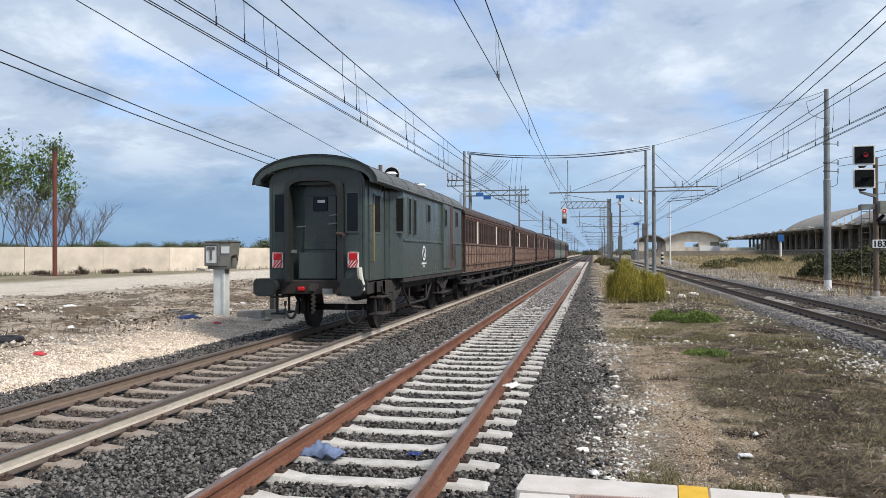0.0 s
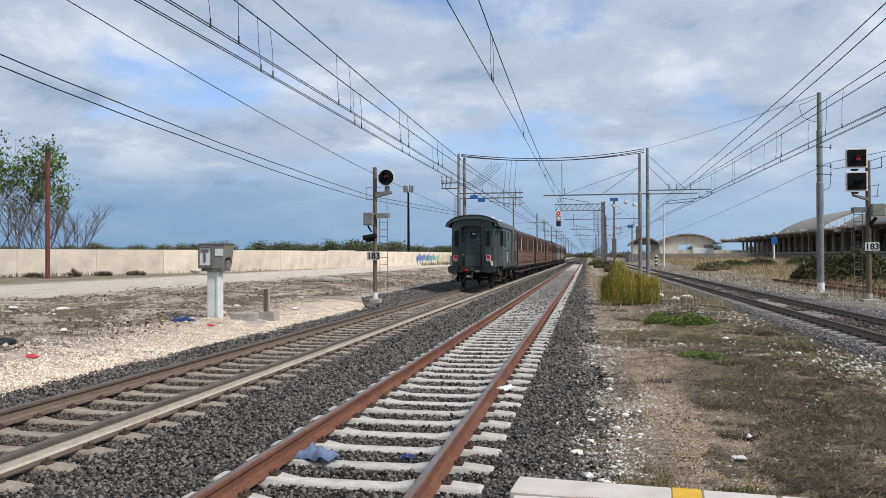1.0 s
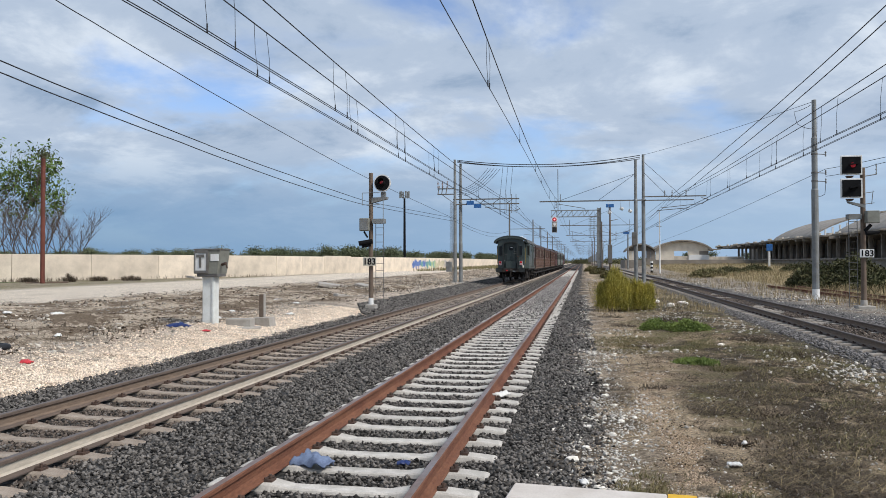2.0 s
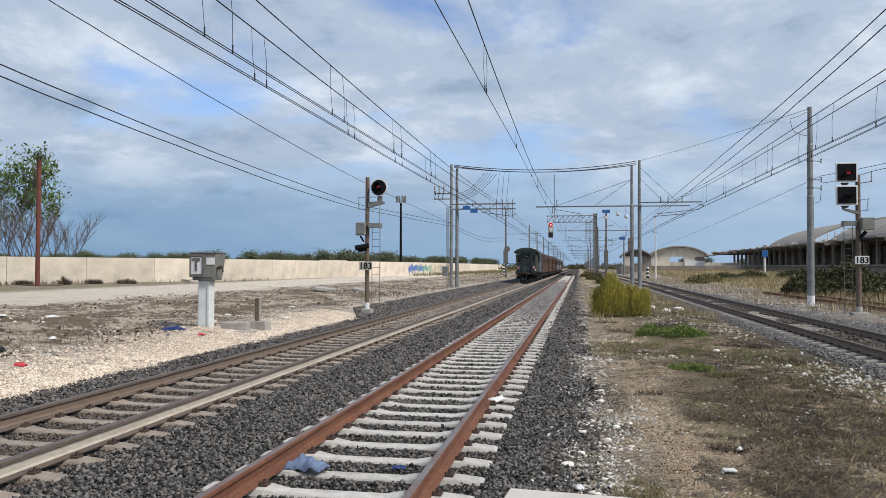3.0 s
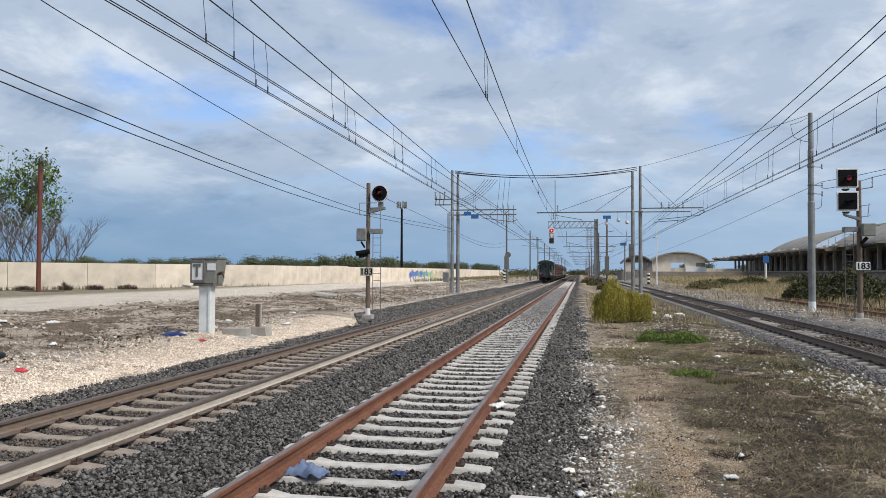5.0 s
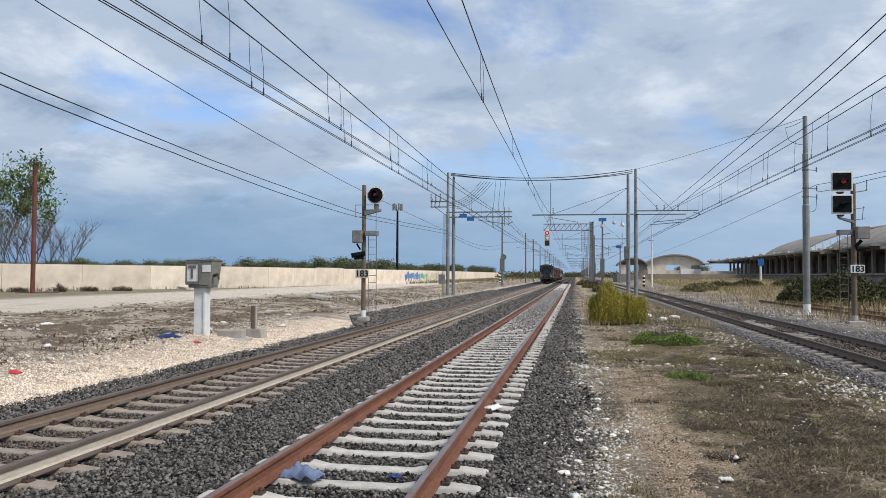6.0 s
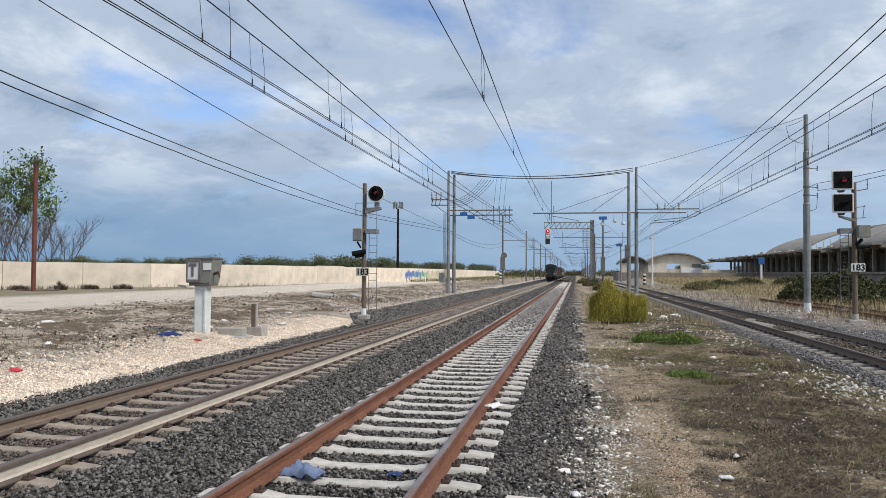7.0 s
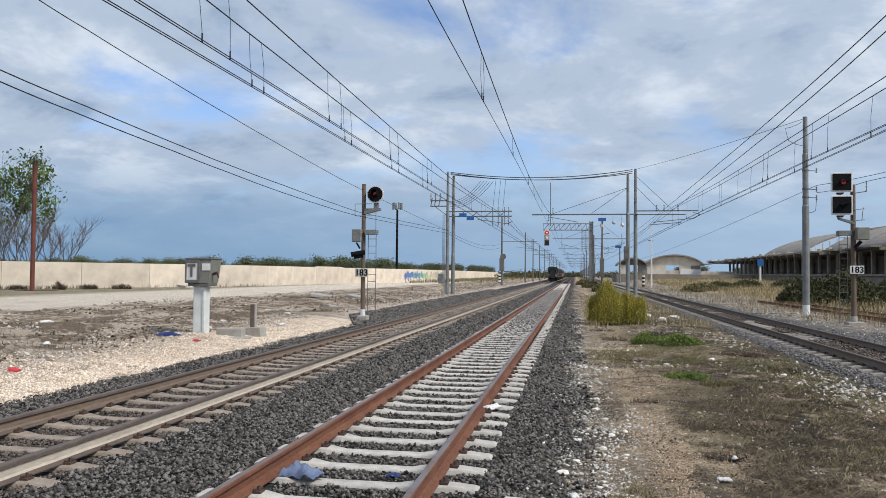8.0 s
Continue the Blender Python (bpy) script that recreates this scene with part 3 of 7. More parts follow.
def make_van(y0):
    v = thing("luggage_van", "dark green vintage luggage van with tail reflectors", "railway van", (X_LEFT, y0, 0))
    L_, half, floor_z = 11.4, 1.20, 1.13
    # main body with chamfered rear corners
    bm = bmesh.new()
    prism(bm, [(-half, L_), (half, L_), (half, 2.55), (half - 0.20, 2.1), (-half + 0.20, 2.1), (-half, 2.55)], "z", floor_z, 3.28)
    body = part("body", bm, VAN_GREEN, v, "dark green riveted steel body")
    bm = bmesh.new()
    box(bm, -half - 0.03, half + 0.03, 2.56, L_ - 0.02, 2.0, 2.05, 0.008)
    box(bm, -half - 0.008, half + 0.008, 2.6, L_ - 0.02, 1.13, 1.19, 0.004)
    part("waist_rail", bm, VAN_GREEN, v)
    # narrow rear vestibule: side walls and the end wall on both sides of the doorway
    bm = bmesh.new()
    for s in (-1, 1):
        box(bm, s * 0.965 - 0.03, s * 0.965 + 0.03, 0.0, 2.1, floor_z, 3.28, 0.012)
        part("vestibule_side", bm, VAN_GREEN, v)
        bm = bmesh.new()
    for x0, x1 in ((-0.935, -0.60), (0.56, 0.935)):
        box(bm, x0, x1, 0.0, 0.06, floor_z, 3.28, 0.01)
        part("end_panel", bm, VAN_GREEN, v)
        bm = bmesh.new()
    prism(bm, [(x * 0.82, z - 0.03) for x, z in roof_outline(half, 3.20, 3.80)], "y", 0.003, 0.055)
    part("end_header", bm, VAN_GREEN, v)
    # gangway doorway: hood, jambs, door set back
    bm = bmesh.new()
    n = 10
    arch = [(-0.60, floor_z), (-0.60, 3.10)] + [(-0.02 - 0.58 * math.copysign(abs(math.cos(math.pi * i / n)) ** 0.6, math.cos(math.pi * i / n)), 3.10 + 0.22 * math.sin(math.pi * i / n) ** 0.8) for i in range(1, n)] + [(0.56, 3.10), (0.56, floor_z)]
    inner = [(-0.02 + (x + 0.02) * 0.86, 1.13 + (z - 1.13) * 0.965) for x, z in arch]
    prism(bm, arch + inner[::-1], "y", -0.20, 0.10)
    part("gangway_surround", bm, GANGWAY, v, "blackened arched gangway surround")
    bm = bmesh.new()
    box(bm, -0.60, 0.56, 0.20, 0.25, floor_z, 3.3)
    door = part("end_door", bm, VAN_GREEN, v)
    door.matrix_basis = pose(0, 0.06, 0)
    bm = bmesh.new()
    box(bm, -0.34, 0.34, 0.165, 0.20, 1.2, 2.95, 0.01)
    box(bm, -0.34, 0.34, 0.15, 0.17, 1.80, 1.96, 0.008)
    part("door_panel", bm, VAN_GREEN, door)
    bm = bmesh.new()
    box(bm, -0.40, 0.38, 0.06, 0.17, 1.18, 1.74, 0.012)
    part("fall_plate", bm, VAN_GREEN, v, "folded green gangway plate")
    bm = bmesh.new()
    box(bm, -0.14, 0.16, 0.14, 0.17, 2.62, 2.93, 0.008)
    part("door_window", bm, COACH_GLASS, door)
    bm = bmesh.new()
    box(bm, -0.04, 0.12, 0.125, 0.142, 2.80, 2.86)
    part("notice", bm, WHITE, door, "small white notice")
    bm = bmesh.new()
    tube(bm, (0.46, -0.16, 2.14), (0.62, -0.22, 2.10), 0.04, seg=8)
    part("latch", bm, IRON, v)
    for z, x0 in ((2.28, -0.46), (2.34, 0.2), (2.52, 0.22)):
        bm = bmesh.new()
        tube(bm, (x0, 0.12, z), (x0 + 0.2, 0.09, z + 0.02), 0.014, seg=6)
        part("door_handle", bm, STEEL, v, "steel door handle")
    for x, w in ((-0.77, 0.20), (0.74, 0.22)):
        window_part(v, pose(x, 0.0, 2.58), w, 0.80, COACH_GLASS, VAN_GREEN)
    # side entrance
    for s in (-1, 1):
        window_part(v, pose(s * 0.995, 0.95, 2.58, 0, 0, 90 * s), 0.5, 0.8, DIRTY_PANE, VAN_TRIM)
        bm = bmesh.new()
        tube(bm, (s * 1.06, 0.42, 1.55), (s * 1.06, 0.42, 2.75), 0.02, seg=8)
        for z in (1.55, 2.75):
            tube(bm, (s * 0.99, 0.42, z), (s * 1.06, 0.42, z), 0.014, seg=6)
        part("grab_rail", bm, BRASS, v, "polished brass grab rail")
        bm = bmesh.new()
        box(bm, s * 1.0 - 0.015, s * 1.0 + 0.015, 1.6, 1.64, floor_z, 3.2)
        part("door_edge", bm, VAN_GREEN, v)
        bm = bmesh.new()
        box(bm, s * 1.0 - 0.015, s * 1.0 + 0.015, 0.25, 0.29, floor_z, 3.2)
        part("door_edge", bm, VAN_GREEN, v)
        for z, y_, w in ((0.38, 0.95, 0.8), (0.75, 0.95, 0.8), (0.5, 8.4, 1.4)):
            bm = bmesh.new()
            box(bm, s * 1.05 - 0.14, s * 1.05 + 0.14, y_ - w / 2, y_ + w / 2, z, z + 0.04, 0.008)
            for q in (-1, 1):
                box(bm, s * 1.05 - 0.02, s * 1.05 + 0.02, y_ + q * w * 0.45 - 0.02, y_ + q * w * 0.45 + 0.02, z, 1.1)
            part("step", bm, UNDER, v)
        # lookout on the chamfer, side windows and sliding door
        window_part(v, pose(s * 1.10, 2.325, 2.62, 0, 0, 24 if s > 0 else -24), 0.30, 0.78, DIRTY_PANE, VAN_TRIM, "lookout")
        for y_, z, w, h in ((3.25, 2.62, 0.27, 0.88), (3.85, 2.62, 0.30, 0.88), (5.65, 2.80, 0.42, 0.46), (10.4, 2.82, 0.38, 0.46)):
            window_part(v, pose(s * (half - 0.001), y_, z, 0, 0, 90 * s), w, h, DIRTY_PANE, VAN_TRIM)
        bm = bmesh.new()
        box(bm, s * (half + 0.02) - 0.025, s * (half + 0.02) + 0.025, 7.7, 9.3, 1.25, 3.2, 0.01)
        door = part("sliding_door", bm, VAN_GREEN, v)
        window_part(door, pose(s * (half + 0.045), 8.05, 2.78, 0, 0, 90 * s), 0.34, 0.5, DIRTY_PANE, VAN_TRIM, "door_window")
        bm = bmesh.new()
        box(bm, s * (half + 0.03) - 0.03, s * (half + 0.03) + 0.03, 8.95, 9.32, 1.25, 3.22, 0.006)
        part("door_post", bm, DARK_BROWN, door, "rust-brown door post")
        bm = bmesh.new()
        box(bm, s * (half + 0.03) - 0.03, s * (half + 0.03) + 0.03, 7.66, 7.72, 1.25, 3.22, 0.006)
        part("door_post", bm, VAN_TRIM, door, "worn green door post")
        bm = bmesh.new()
        tube(bm, (s * (half + 0.1), 9.0, 1.5), (s * (half + 0.1), 9.0, 2.0), 0.018, seg=6)
        part("door_handle", bm, IRON, door)
        bm = bmesh.new()
        tube(bm, (s * (half + 0.07), 9.6, 1.3), (s * (half + 0.07), 9.6, 1.95), 0.018, seg=6)
        part("door_handle", bm, IRON, door)
        # emblem and stencilled marks
        bm = bmesh.new()
        ring = [(0.22 * math.cos(2 * math.pi * i / 20), 0.20 * math.sin(2 * math.pi * i / 20)) for i in range(20)]
        for i in range(20):
            (u0, w0), (u1, w1) = ring[i], ring[(i + 1) % 20]
            vs = [bm.verts.new((s * (half + 0.012), 4.95 + u * k, 1.72 + w * k)) for u, w, k in ((u0, w0, 1), (u1, w1, 1), (u1, w1, 0.72), (u0, w0, 0.72))]
            bm.faces.new(vs)
        for i in range(8):
            a0, a1 = i / 8, (i + 1) / 8
            vs = [bm.verts.new((s * (half + 0.012), 4.95 + 0.05 * math.sin(6.28 * a_) + d, 1.61 + 0.22 * a_)) for a_, d in ((a0, -0.035), (a0, 0.035), (a1, 0.035), (a1, -0.035))]
            bm.faces.new(vs)
        for y_, z, w in ((4.72, 1.42, 0.12), (4.88, 1.42, 0.14), (5.06, 1.42, 0.14), (5.22, 1.42, 0.1), (4.95, 1.34, 0.12)):
            box(bm, s * (half + 0.006) - 0.004, s * (half + 0.006) + 0.004, y_ - w / 2, y_ + w / 2, z, z + 0.05)
        part("emblem", bm, WHITE, v, "white painted oval emblem with marks below")
    # roof with rounded overhang, rain strips and ventilators
    roof = add_roof(v, 1.25, 3.20, 3.765, -0.16, L_ + 0.06, VAN_ROOF)
    bm = bmesh.new()
    outer = roof_outline(1.265, 3.19, 3.78)
    inner = [(x * 0.90, 3.19 + (z - 3.19) * 0.66) for x, z in outer]
    prism(bm, outer + inner[::-1], "y", -0.17, 0.02)
    part("roof_fascia", bm, VAN_GREEN, v)
    bm = bmesh.new()
    rim = roof_outline(1.285, 3.18, 3.80)
    prism(bm, rim + [(x * 0.968, 3.18 + (z - 3.18) * 0.94) for x, z in rim][::-1], "y", -0.19, -0.13)
    part("roof_rim", bm, GANGWAY, v, "dark steel rim of the roof end")
    for y_ in (1.4, 3.0, 4.6, 6.2, 7.8, 9.4):
        bm = bmesh.new()
        rib = roof_outline(1.262, 3.20, 3.778)
        prism(bm, rib + [(x * 0.97, 3.20 + (z - 3.20) * 0.96) for x, z in rib][::-1], "y", y_ - 0.025, y_ + 0.025)
        part("roof_seam", bm, VAN_ROOF, roof)
    for y_ in (4.4, 8.2):
        bm = bmesh.new()
        tube(bm, (0.5, y_, 3.60), (0.5, y_, 3.82), 0.12, seg=12)
        tube(bm, (0.5, y_, 3.79), (0.5, y_, 3.85), 0.17, 0.10, seg=12)
        part("ventilator", bm, WHITE, roof, "pale roof ventilator")
    for s in (-1, 1):
        bm = bmesh.new()
        tube(bm, (s * 1.25, -0.1, 3.22), (s * 1.25, L_, 3.22), 0.022, seg=6)
        part("gutter", bm, VAN_GREEN, roof)
    # tail reflectors with hatched lower half
    for s, x in ((-1, -0.80), (1, 0.76)):
        bm = bmesh.new()
        box(bm, x - 0.115, x + 0.115, -0.05, -0.02, 1.42, 1.75, 0.006)
        plate = part("tail_board", bm, WHITE, v, "white and red hatched tail board")
        bm = bmesh.new()
        box(bm, x - 0.085, x + 0.085, -0.062, -0.048, 1.58, 1.72, 0.004)
        part("lamp", bm, TAIL_RED, plate, "red tail lamp")
        bm = bmesh.new()
        for k in range(-3, 5):
            q = []
            for u, w in ((0, 0), (0.038, 0), (0.158, 0.15), (0.12, 0.15)):
                xx = x - 0.115 + 0.07 * k + u
                q.append((min(max(xx, x - 0.112), x + 0.112), 1.425 + w))
            if abs(q[0][0] - q[1][0]) + abs(q[2][0] - q[3][0]) > 0.02:
                vs = [bm.verts.new((u, -0.055, w)) for u, w in q]
                bm.faces.new(vs)
        for k in range(6):
            box(bm, x - 0.11 + 0.04 * k, x - 0.09 + 0.04 * k, -0.056, -0.045, 1.722, 1.748)
        tagged(part("hatching", bm, RED, plate), kind="stuff")
    bm = bmesh.new()
    box(bm, -0.62, -0.42, -0.03, 0.0, 1.73, 1.80)
    part("lamp_bracket", bm, STEEL, v)
    # headstock, buffers, coupling, hoses
    bm = bmesh.new()
    box(bm, -1.0, 1.0, -0.02, 0.14, 0.86, 1.16, 0.015)
    for s in (-1, 1):
        box(bm, s * 0.72 - 0.06, s * 0.72 + 0.06, 0.1, L_ - 0.1, 0.80, 1.12)
        box(bm, s * half - 0.05 - s * 0.06, s * half + 0.05 - s * 0.06, 2.6, L_, 1.02, 1.14)
    part("underframe", bm, UNDER, v, "grimy black steel underframe")
    buffers(v, 0.0, -1)
    buffers(v, L_, 1)
    bm = bmesh.new()
    prism(bm, [(-0.30, 1.10), (-0.34, 0.95), (-0.22, 0.90), (-0.16, 0.98), (0.02, 0.98), (0.02, 1.08), (-0.18, 1.08)], "x", -0.05, 0.05)
    for k in range(5):
        tube(bm, (0.03, -0.22 - 0.01 * k, 0.92 - 0.09 * k), (-0.02, -0.25, 0.83 - 0.09 * k), 0.035, seg=8)
    part("coupling", bm, UNDER, v, "black screw coupling")
    bm = bmesh.new()
    box(bm, -0.38, -0.24, -0.10, 0.0, 0.93, 1.02, 0.02)
    part("cock", bm, RED, v, "red brake cock")
    bm = bmesh.new()
    box(bm, 0.12, 0.34, -0.06, 0.0, 0.86, 0.98, 0.015)
    part("cable_box", bm, STEEL, v)

    def hose(name, pts, r, m_, label):
        bm_ = bmesh.new()
        tube_path(bm_, pts, r, 8)
        part(name, bm_, m_, v, label)

    hose("brake_hose", [(0.95 + 0.17 * math.cos(a_) - 0.15, -0.12, 0.55 + 0.30 * math.sin(a_)) for a_ in (0.3 - 0.35 * i for i in range(12))], 0.028, RUBBER, "black rubber brake hose")
    hose("brake_hose", [(-0.5 + 0.12 * math.cos(a_), -0.12, 0.62 + 0.26 * math.sin(a_)) for a_ in (0.3 - 0.35 * i for i in range(12))], 0.028, RUBBER, "black rubber brake hose")
    hose("pipe_cover", [(0.90, -0.10, 1.42), (0.92, -0.12, 1.25), (0.96, -0.10, 1.06)], 0.055, CREAM, "pale canvas pipe cover")
    hose("pipe_cover", [(0.95, -0.10, 1.05), (0.97, -0.08, 0.95)], 0.045, CREAM, "pale canvas pipe cover")
    for y_ in (1.95, 8.4):
        running_gear(v, y_)
    bm = bmesh.new()
    for s in (-1, 1):
        box(bm, s * 0.95 - 0.05, s * 0.95 + 0.05, 0.1, L_, 0.86, 1.10)
    for y_ in (4.3, 6.4):
        box(bm, -0.9, 0.75, y_, y_ + 0.6, 0.60, 0.98, 0.03)
    tube(bm, (-0.3, 4.0, 0.66), (-0.3, 6.2, 0.66), 0.17, seg=14)
    for p, q in (((1.0, 3.2, 0.95), (1.0, 4.1, 0.42)), ((1.0, 4.1, 0.42), (1.0, 6.3, 0.42)), ((1.0, 6.3, 0.42), (1.0, 7.2, 0.95)), ((1.0, 4.1, 0.42), (1.0, 4.1, 0.95)), ((1.0, 6.3, 0.42), (1.0, 6.3, 0.95))):
        tube(bm, p, q, 0.028, seg=6)
    part("brake_gear", bm, UNDER, v)
    v.scale = VAN_SCALE
    TRAIN.append((v, y0))


def make_coach(name, label, y0, length, paint, lower, roof_mat, windows, top=3.62, half=1.23):
    c = thing(name, label, "railway coach", (X_LEFT, y0, 0), group="coaches of the train")
    eave, floor_z = 3.12, 1.0
    bm = bmesh.new()
    box(bm, -half, half, 0.25, length - 0.25, 2.02, eave + 0.05, 0.015)
    part("body", bm, paint, c)
    bm = bmesh.new()
    prism(bm, [(-half + 0.06, floor_z), (half - 0.06, floor_z), (half + 0.012, 1.35), (half + 0.012, 2.05), (-half - 0.012, 2.05), (-half - 0.012, 1.35)], "y", 0.25, length - 0.25)
    part("lower_side", bm, lower, c, "worn lower panels with flaking paint")
    add_roof(c, half + 0.05, eave, top, 0.12, length - 0.12, roof_mat)
    for y_, d in ((0.0, 1), (length, -1)):
        bm = bmesh.new()
        prism(bm, [(-0.52, 1.05), (0.52, 1.05), (0.52, 3.1), (0.35, 3.28), (-0.35, 3.28), (-0.52, 3.1)], "y", y_, y_ + d * 0.26)
        part("gangway", bm, RUBBER, c)
    for y_ in (0.10, length - 0.18):
        bm = bmesh.new()
        outer = roof_outline(half + 0.085, eave - 0.06, top + 0.04)
        prism(bm, outer + [(x * 0.955, eave + (z - eave) * 0.94 - 0.03) for x, z in outer][::-1], "y", y_, y_ + 0.08)
        for q in (-1, 1):
            box(bm, q * (half + 0.035) - 0.035, q * (half + 0.035) + 0.035, y_, y_ + 0.08, 1.05, eave)
        part("end_rim", bm, UNDER, c)
    pitch = (length - 1.0) / windows
    if windows > 9:
        bm = bmesh.new()
        for q in (-1, 1):
            for z, d, h in ((1.30, 0.02, 0.04), (1.68, 0.018, 0.035), (2.04, 0.035, 0.05), (3.06, 0.022, 0.05)):
                box(bm, q * (half + d) - 0.012, q * (half + d) + 0.012, 0.3, length - 0.3, z - h / 2, z + h / 2)
            for i in range(windows + 1):
                y_ = 0.5 + pitch * i
                box(bm, q * (half + 0.018) - 0.012, q * (half + 0.018) + 0.012, y_ - 0.025, y_ + 0.025, 1.32, 2.02)
                box(bm, q * (half + 0.03) - 0.025, q * (half + 0.03) + 0.025, y_ - 0.05, y_ + 0.05, 2.98, 3.05)
        part("batten", bm, BROWN_TRIM, c, "wooden battens and vents")
    for s in (-1, 1):
        for i in range(windows):
            y_ = 0.5 + pitch * (i + 0.5)
            wide = pitch * (0.70 if i % 3 else 0.55)
            window_part(c, pose(s * half, y_, 2.52, 0, 0, 90 * s), wide, 0.86, CREAM if i % 9 == 4 and windows > 9 else DIRTY_PANE, BROWN_TRIM if windows > 9 else paint)
        if windows > 9:
            for i in range(0, windows, 3):
                bm = bmesh.new()
                y_ = 0.5 + pitch * (i + 0.5)
                for q in (-1, 1):
                    box(bm, s * (half + 0.012) - 0.012, s * (half + 0.012) + 0.012, y_ + q * pitch * 0.42 - 0.012, y_ + q * pitch * 0.42 + 0.012, 1.12, 3.08)
                part("door_frame", bm, paint, c)
        bm = bmesh.new()
        box(bm, s * 1.12 - 0.16, s * 1.12 + 0.16, 0.6, length - 0.6, 0.60, 0.64)
        for k in range(7):
            yy = 0.8 + (length - 1.6) * k / 6
            box(bm, s * 1.02 - 0.02, s * 1.02 + 0.02, yy - 0.02, yy + 0.02, 0.62, 1.05)
        part("footboard", bm, UNDER, c, "long dusty footboard")
    bm = bmesh.new()
    box(bm, -1.1, 1.1, 0.15, length - 0.15, 0.88, 1.02)
    for yy in (length * 0.4, length * 0.55):
        box(bm, -0.95, 0.95, yy, yy + 0.9, 0.5, 0.9, 0.03)
    part("underframe", bm, UNDER, c)
    bogie(c, 2.6)
    bogie(c, length - 2.6)
    buffers(c, 0.15, -1)
    buffers(c, length - 0.15, 1)
    TRAIN.append((c, y0))


def make_train():
    make_van(15.52)
    y_ = 26.8
    for i in range(3):
        make_coach("passenger_coach", "faded brown wooden-panelled coach with peeling paint", y_, 17.2, BROWN, PEELING, BROWN_ROOF, 24)
        y_ += 17.8
    make_coach("goods_van", "dark red-brown van in a vintage train", y_, 10.5, DARK_BROWN, DARK_BROWN, BROWN_ROOF, 4, 3.72)
    y_ += 11.1
    for i in range(2):
        make_coach("grey_coach", "pale grey coach with a row of windows", y_, 19.0, GREY_COACH, GREY_COACH, VAN_ROOF, 9, 3.8)
        y_ += 19.6
    make_coach("locomotive", "dark brown electric locomotive pulling vintage coaches", y_, 14.0, DARK_BROWN, DARK_BROWN, VAN_ROOF, 4, 3.8)


STEEL = mat("galvanised_steel", (0.25, 0.26, 0.255), 0.6, metal=0.25, var=0.25, scale=2, fine=30, fine_var=0.1, bump=0.05, second=(0.17, 0.165, 0.155))
make_train()

# ---- overhead line ----
DARK_STEEL = mat("weathered_steel", (0.17, 0.165, 0.155), 0.7, metal=0.2, var=0.3, scale=3, fine=30, fine_var=0.15, bump=0.1, second=(0.125, 0.11, 0.095))
WIRE = mat("dark_copper_wire", (0.03, 0.032, 0.036), 0.6, metal=0.2, var=0.2, scale=3, fine=30, fine_var=0.1, bump=0.0)
BLUE = mat("blue_enamel", (0.03, 0.13, 0.36), 0.4, var=0.15, scale=5, fine=30, fine_var=0.06, bump=0.02)
BROWN_GLASS = mat("brown_insulator", (0.20, 0.11, 0.07), 0.3, var=0.15, scale=5, fine=30, fine_var=0.1, bump=0.0)
PALE_CONCRETE = mat("pale_grey_paint", (0.74, 0.75, 0.71), 0.75, var=0.15, scale=3, fine=30, fine_var=0.06, bump=0.05, second=(0.60, 0.60, 0.55))
BOX_GREY = mat("grey_green_enamel", (0.22, 0.22, 0.185), 0.6, var=0.2, scale=4, fine=30, fine_var=0.08, bump=0.03, second=(0.17, 0.165, 0.14))
POST_BROWN = mat("brown_weathered_post", (0.155, 0.115, 0.085), 0.8, var=0.3, scale=3, fine=30, fine_var=0.15, bump=0.1, second=(0.13, 0.09, 0.065))
CONCRETE = mat("grey_concrete", (0.40, 0.37, 0.33), 0.9, var=0.25, scale=3, fine=40, fine_var=0.12, bump=0.2, second=(0.30, 0.27, 0.23))


def cable(name, label, pts, r=0.012, sag=0.0, steps=10, parent=None, seg=5):
    """A cable through points, sagging between each pair."""
    bm = bmesh.new()
    line = []
    for (p, q) in zip(pts, pts[1:]):
        p, q = Vector(p), Vector(q)
        for i in range(steps):
            f = i / steps
            line.append(p.lerp(q, f) - Vector((0, 0, sag * 4 * f * (1 - f))))
    line.append(Vector(pts[-1]))
    tube_path(bm, line, r, seg)
    if parent is not None:
        return part(name, bm, WIRE, parent)
    return tagged(link_mesh(name, bm, WIRE), label, "cable")


def wire_z(profile, y):
    return float(np.interp(y, [p[0] for p in profile], [p[1] for p in profile]))


def smooth_profile(profile, step=1.5, until=66.0):
    """Points of a hanging wire, rounded off between the heights given."""
    ys = np.arange(profile[0][0], until + step, step)
    z = np.array([wire_z(profile, y) for y in ys])
    for _ in range(6):
        z[1:-1] = (z[:-2] + 2 * z[1:-1] + z[2:]) / 4
    return list(zip(ys.tolist(), z.tolist()))


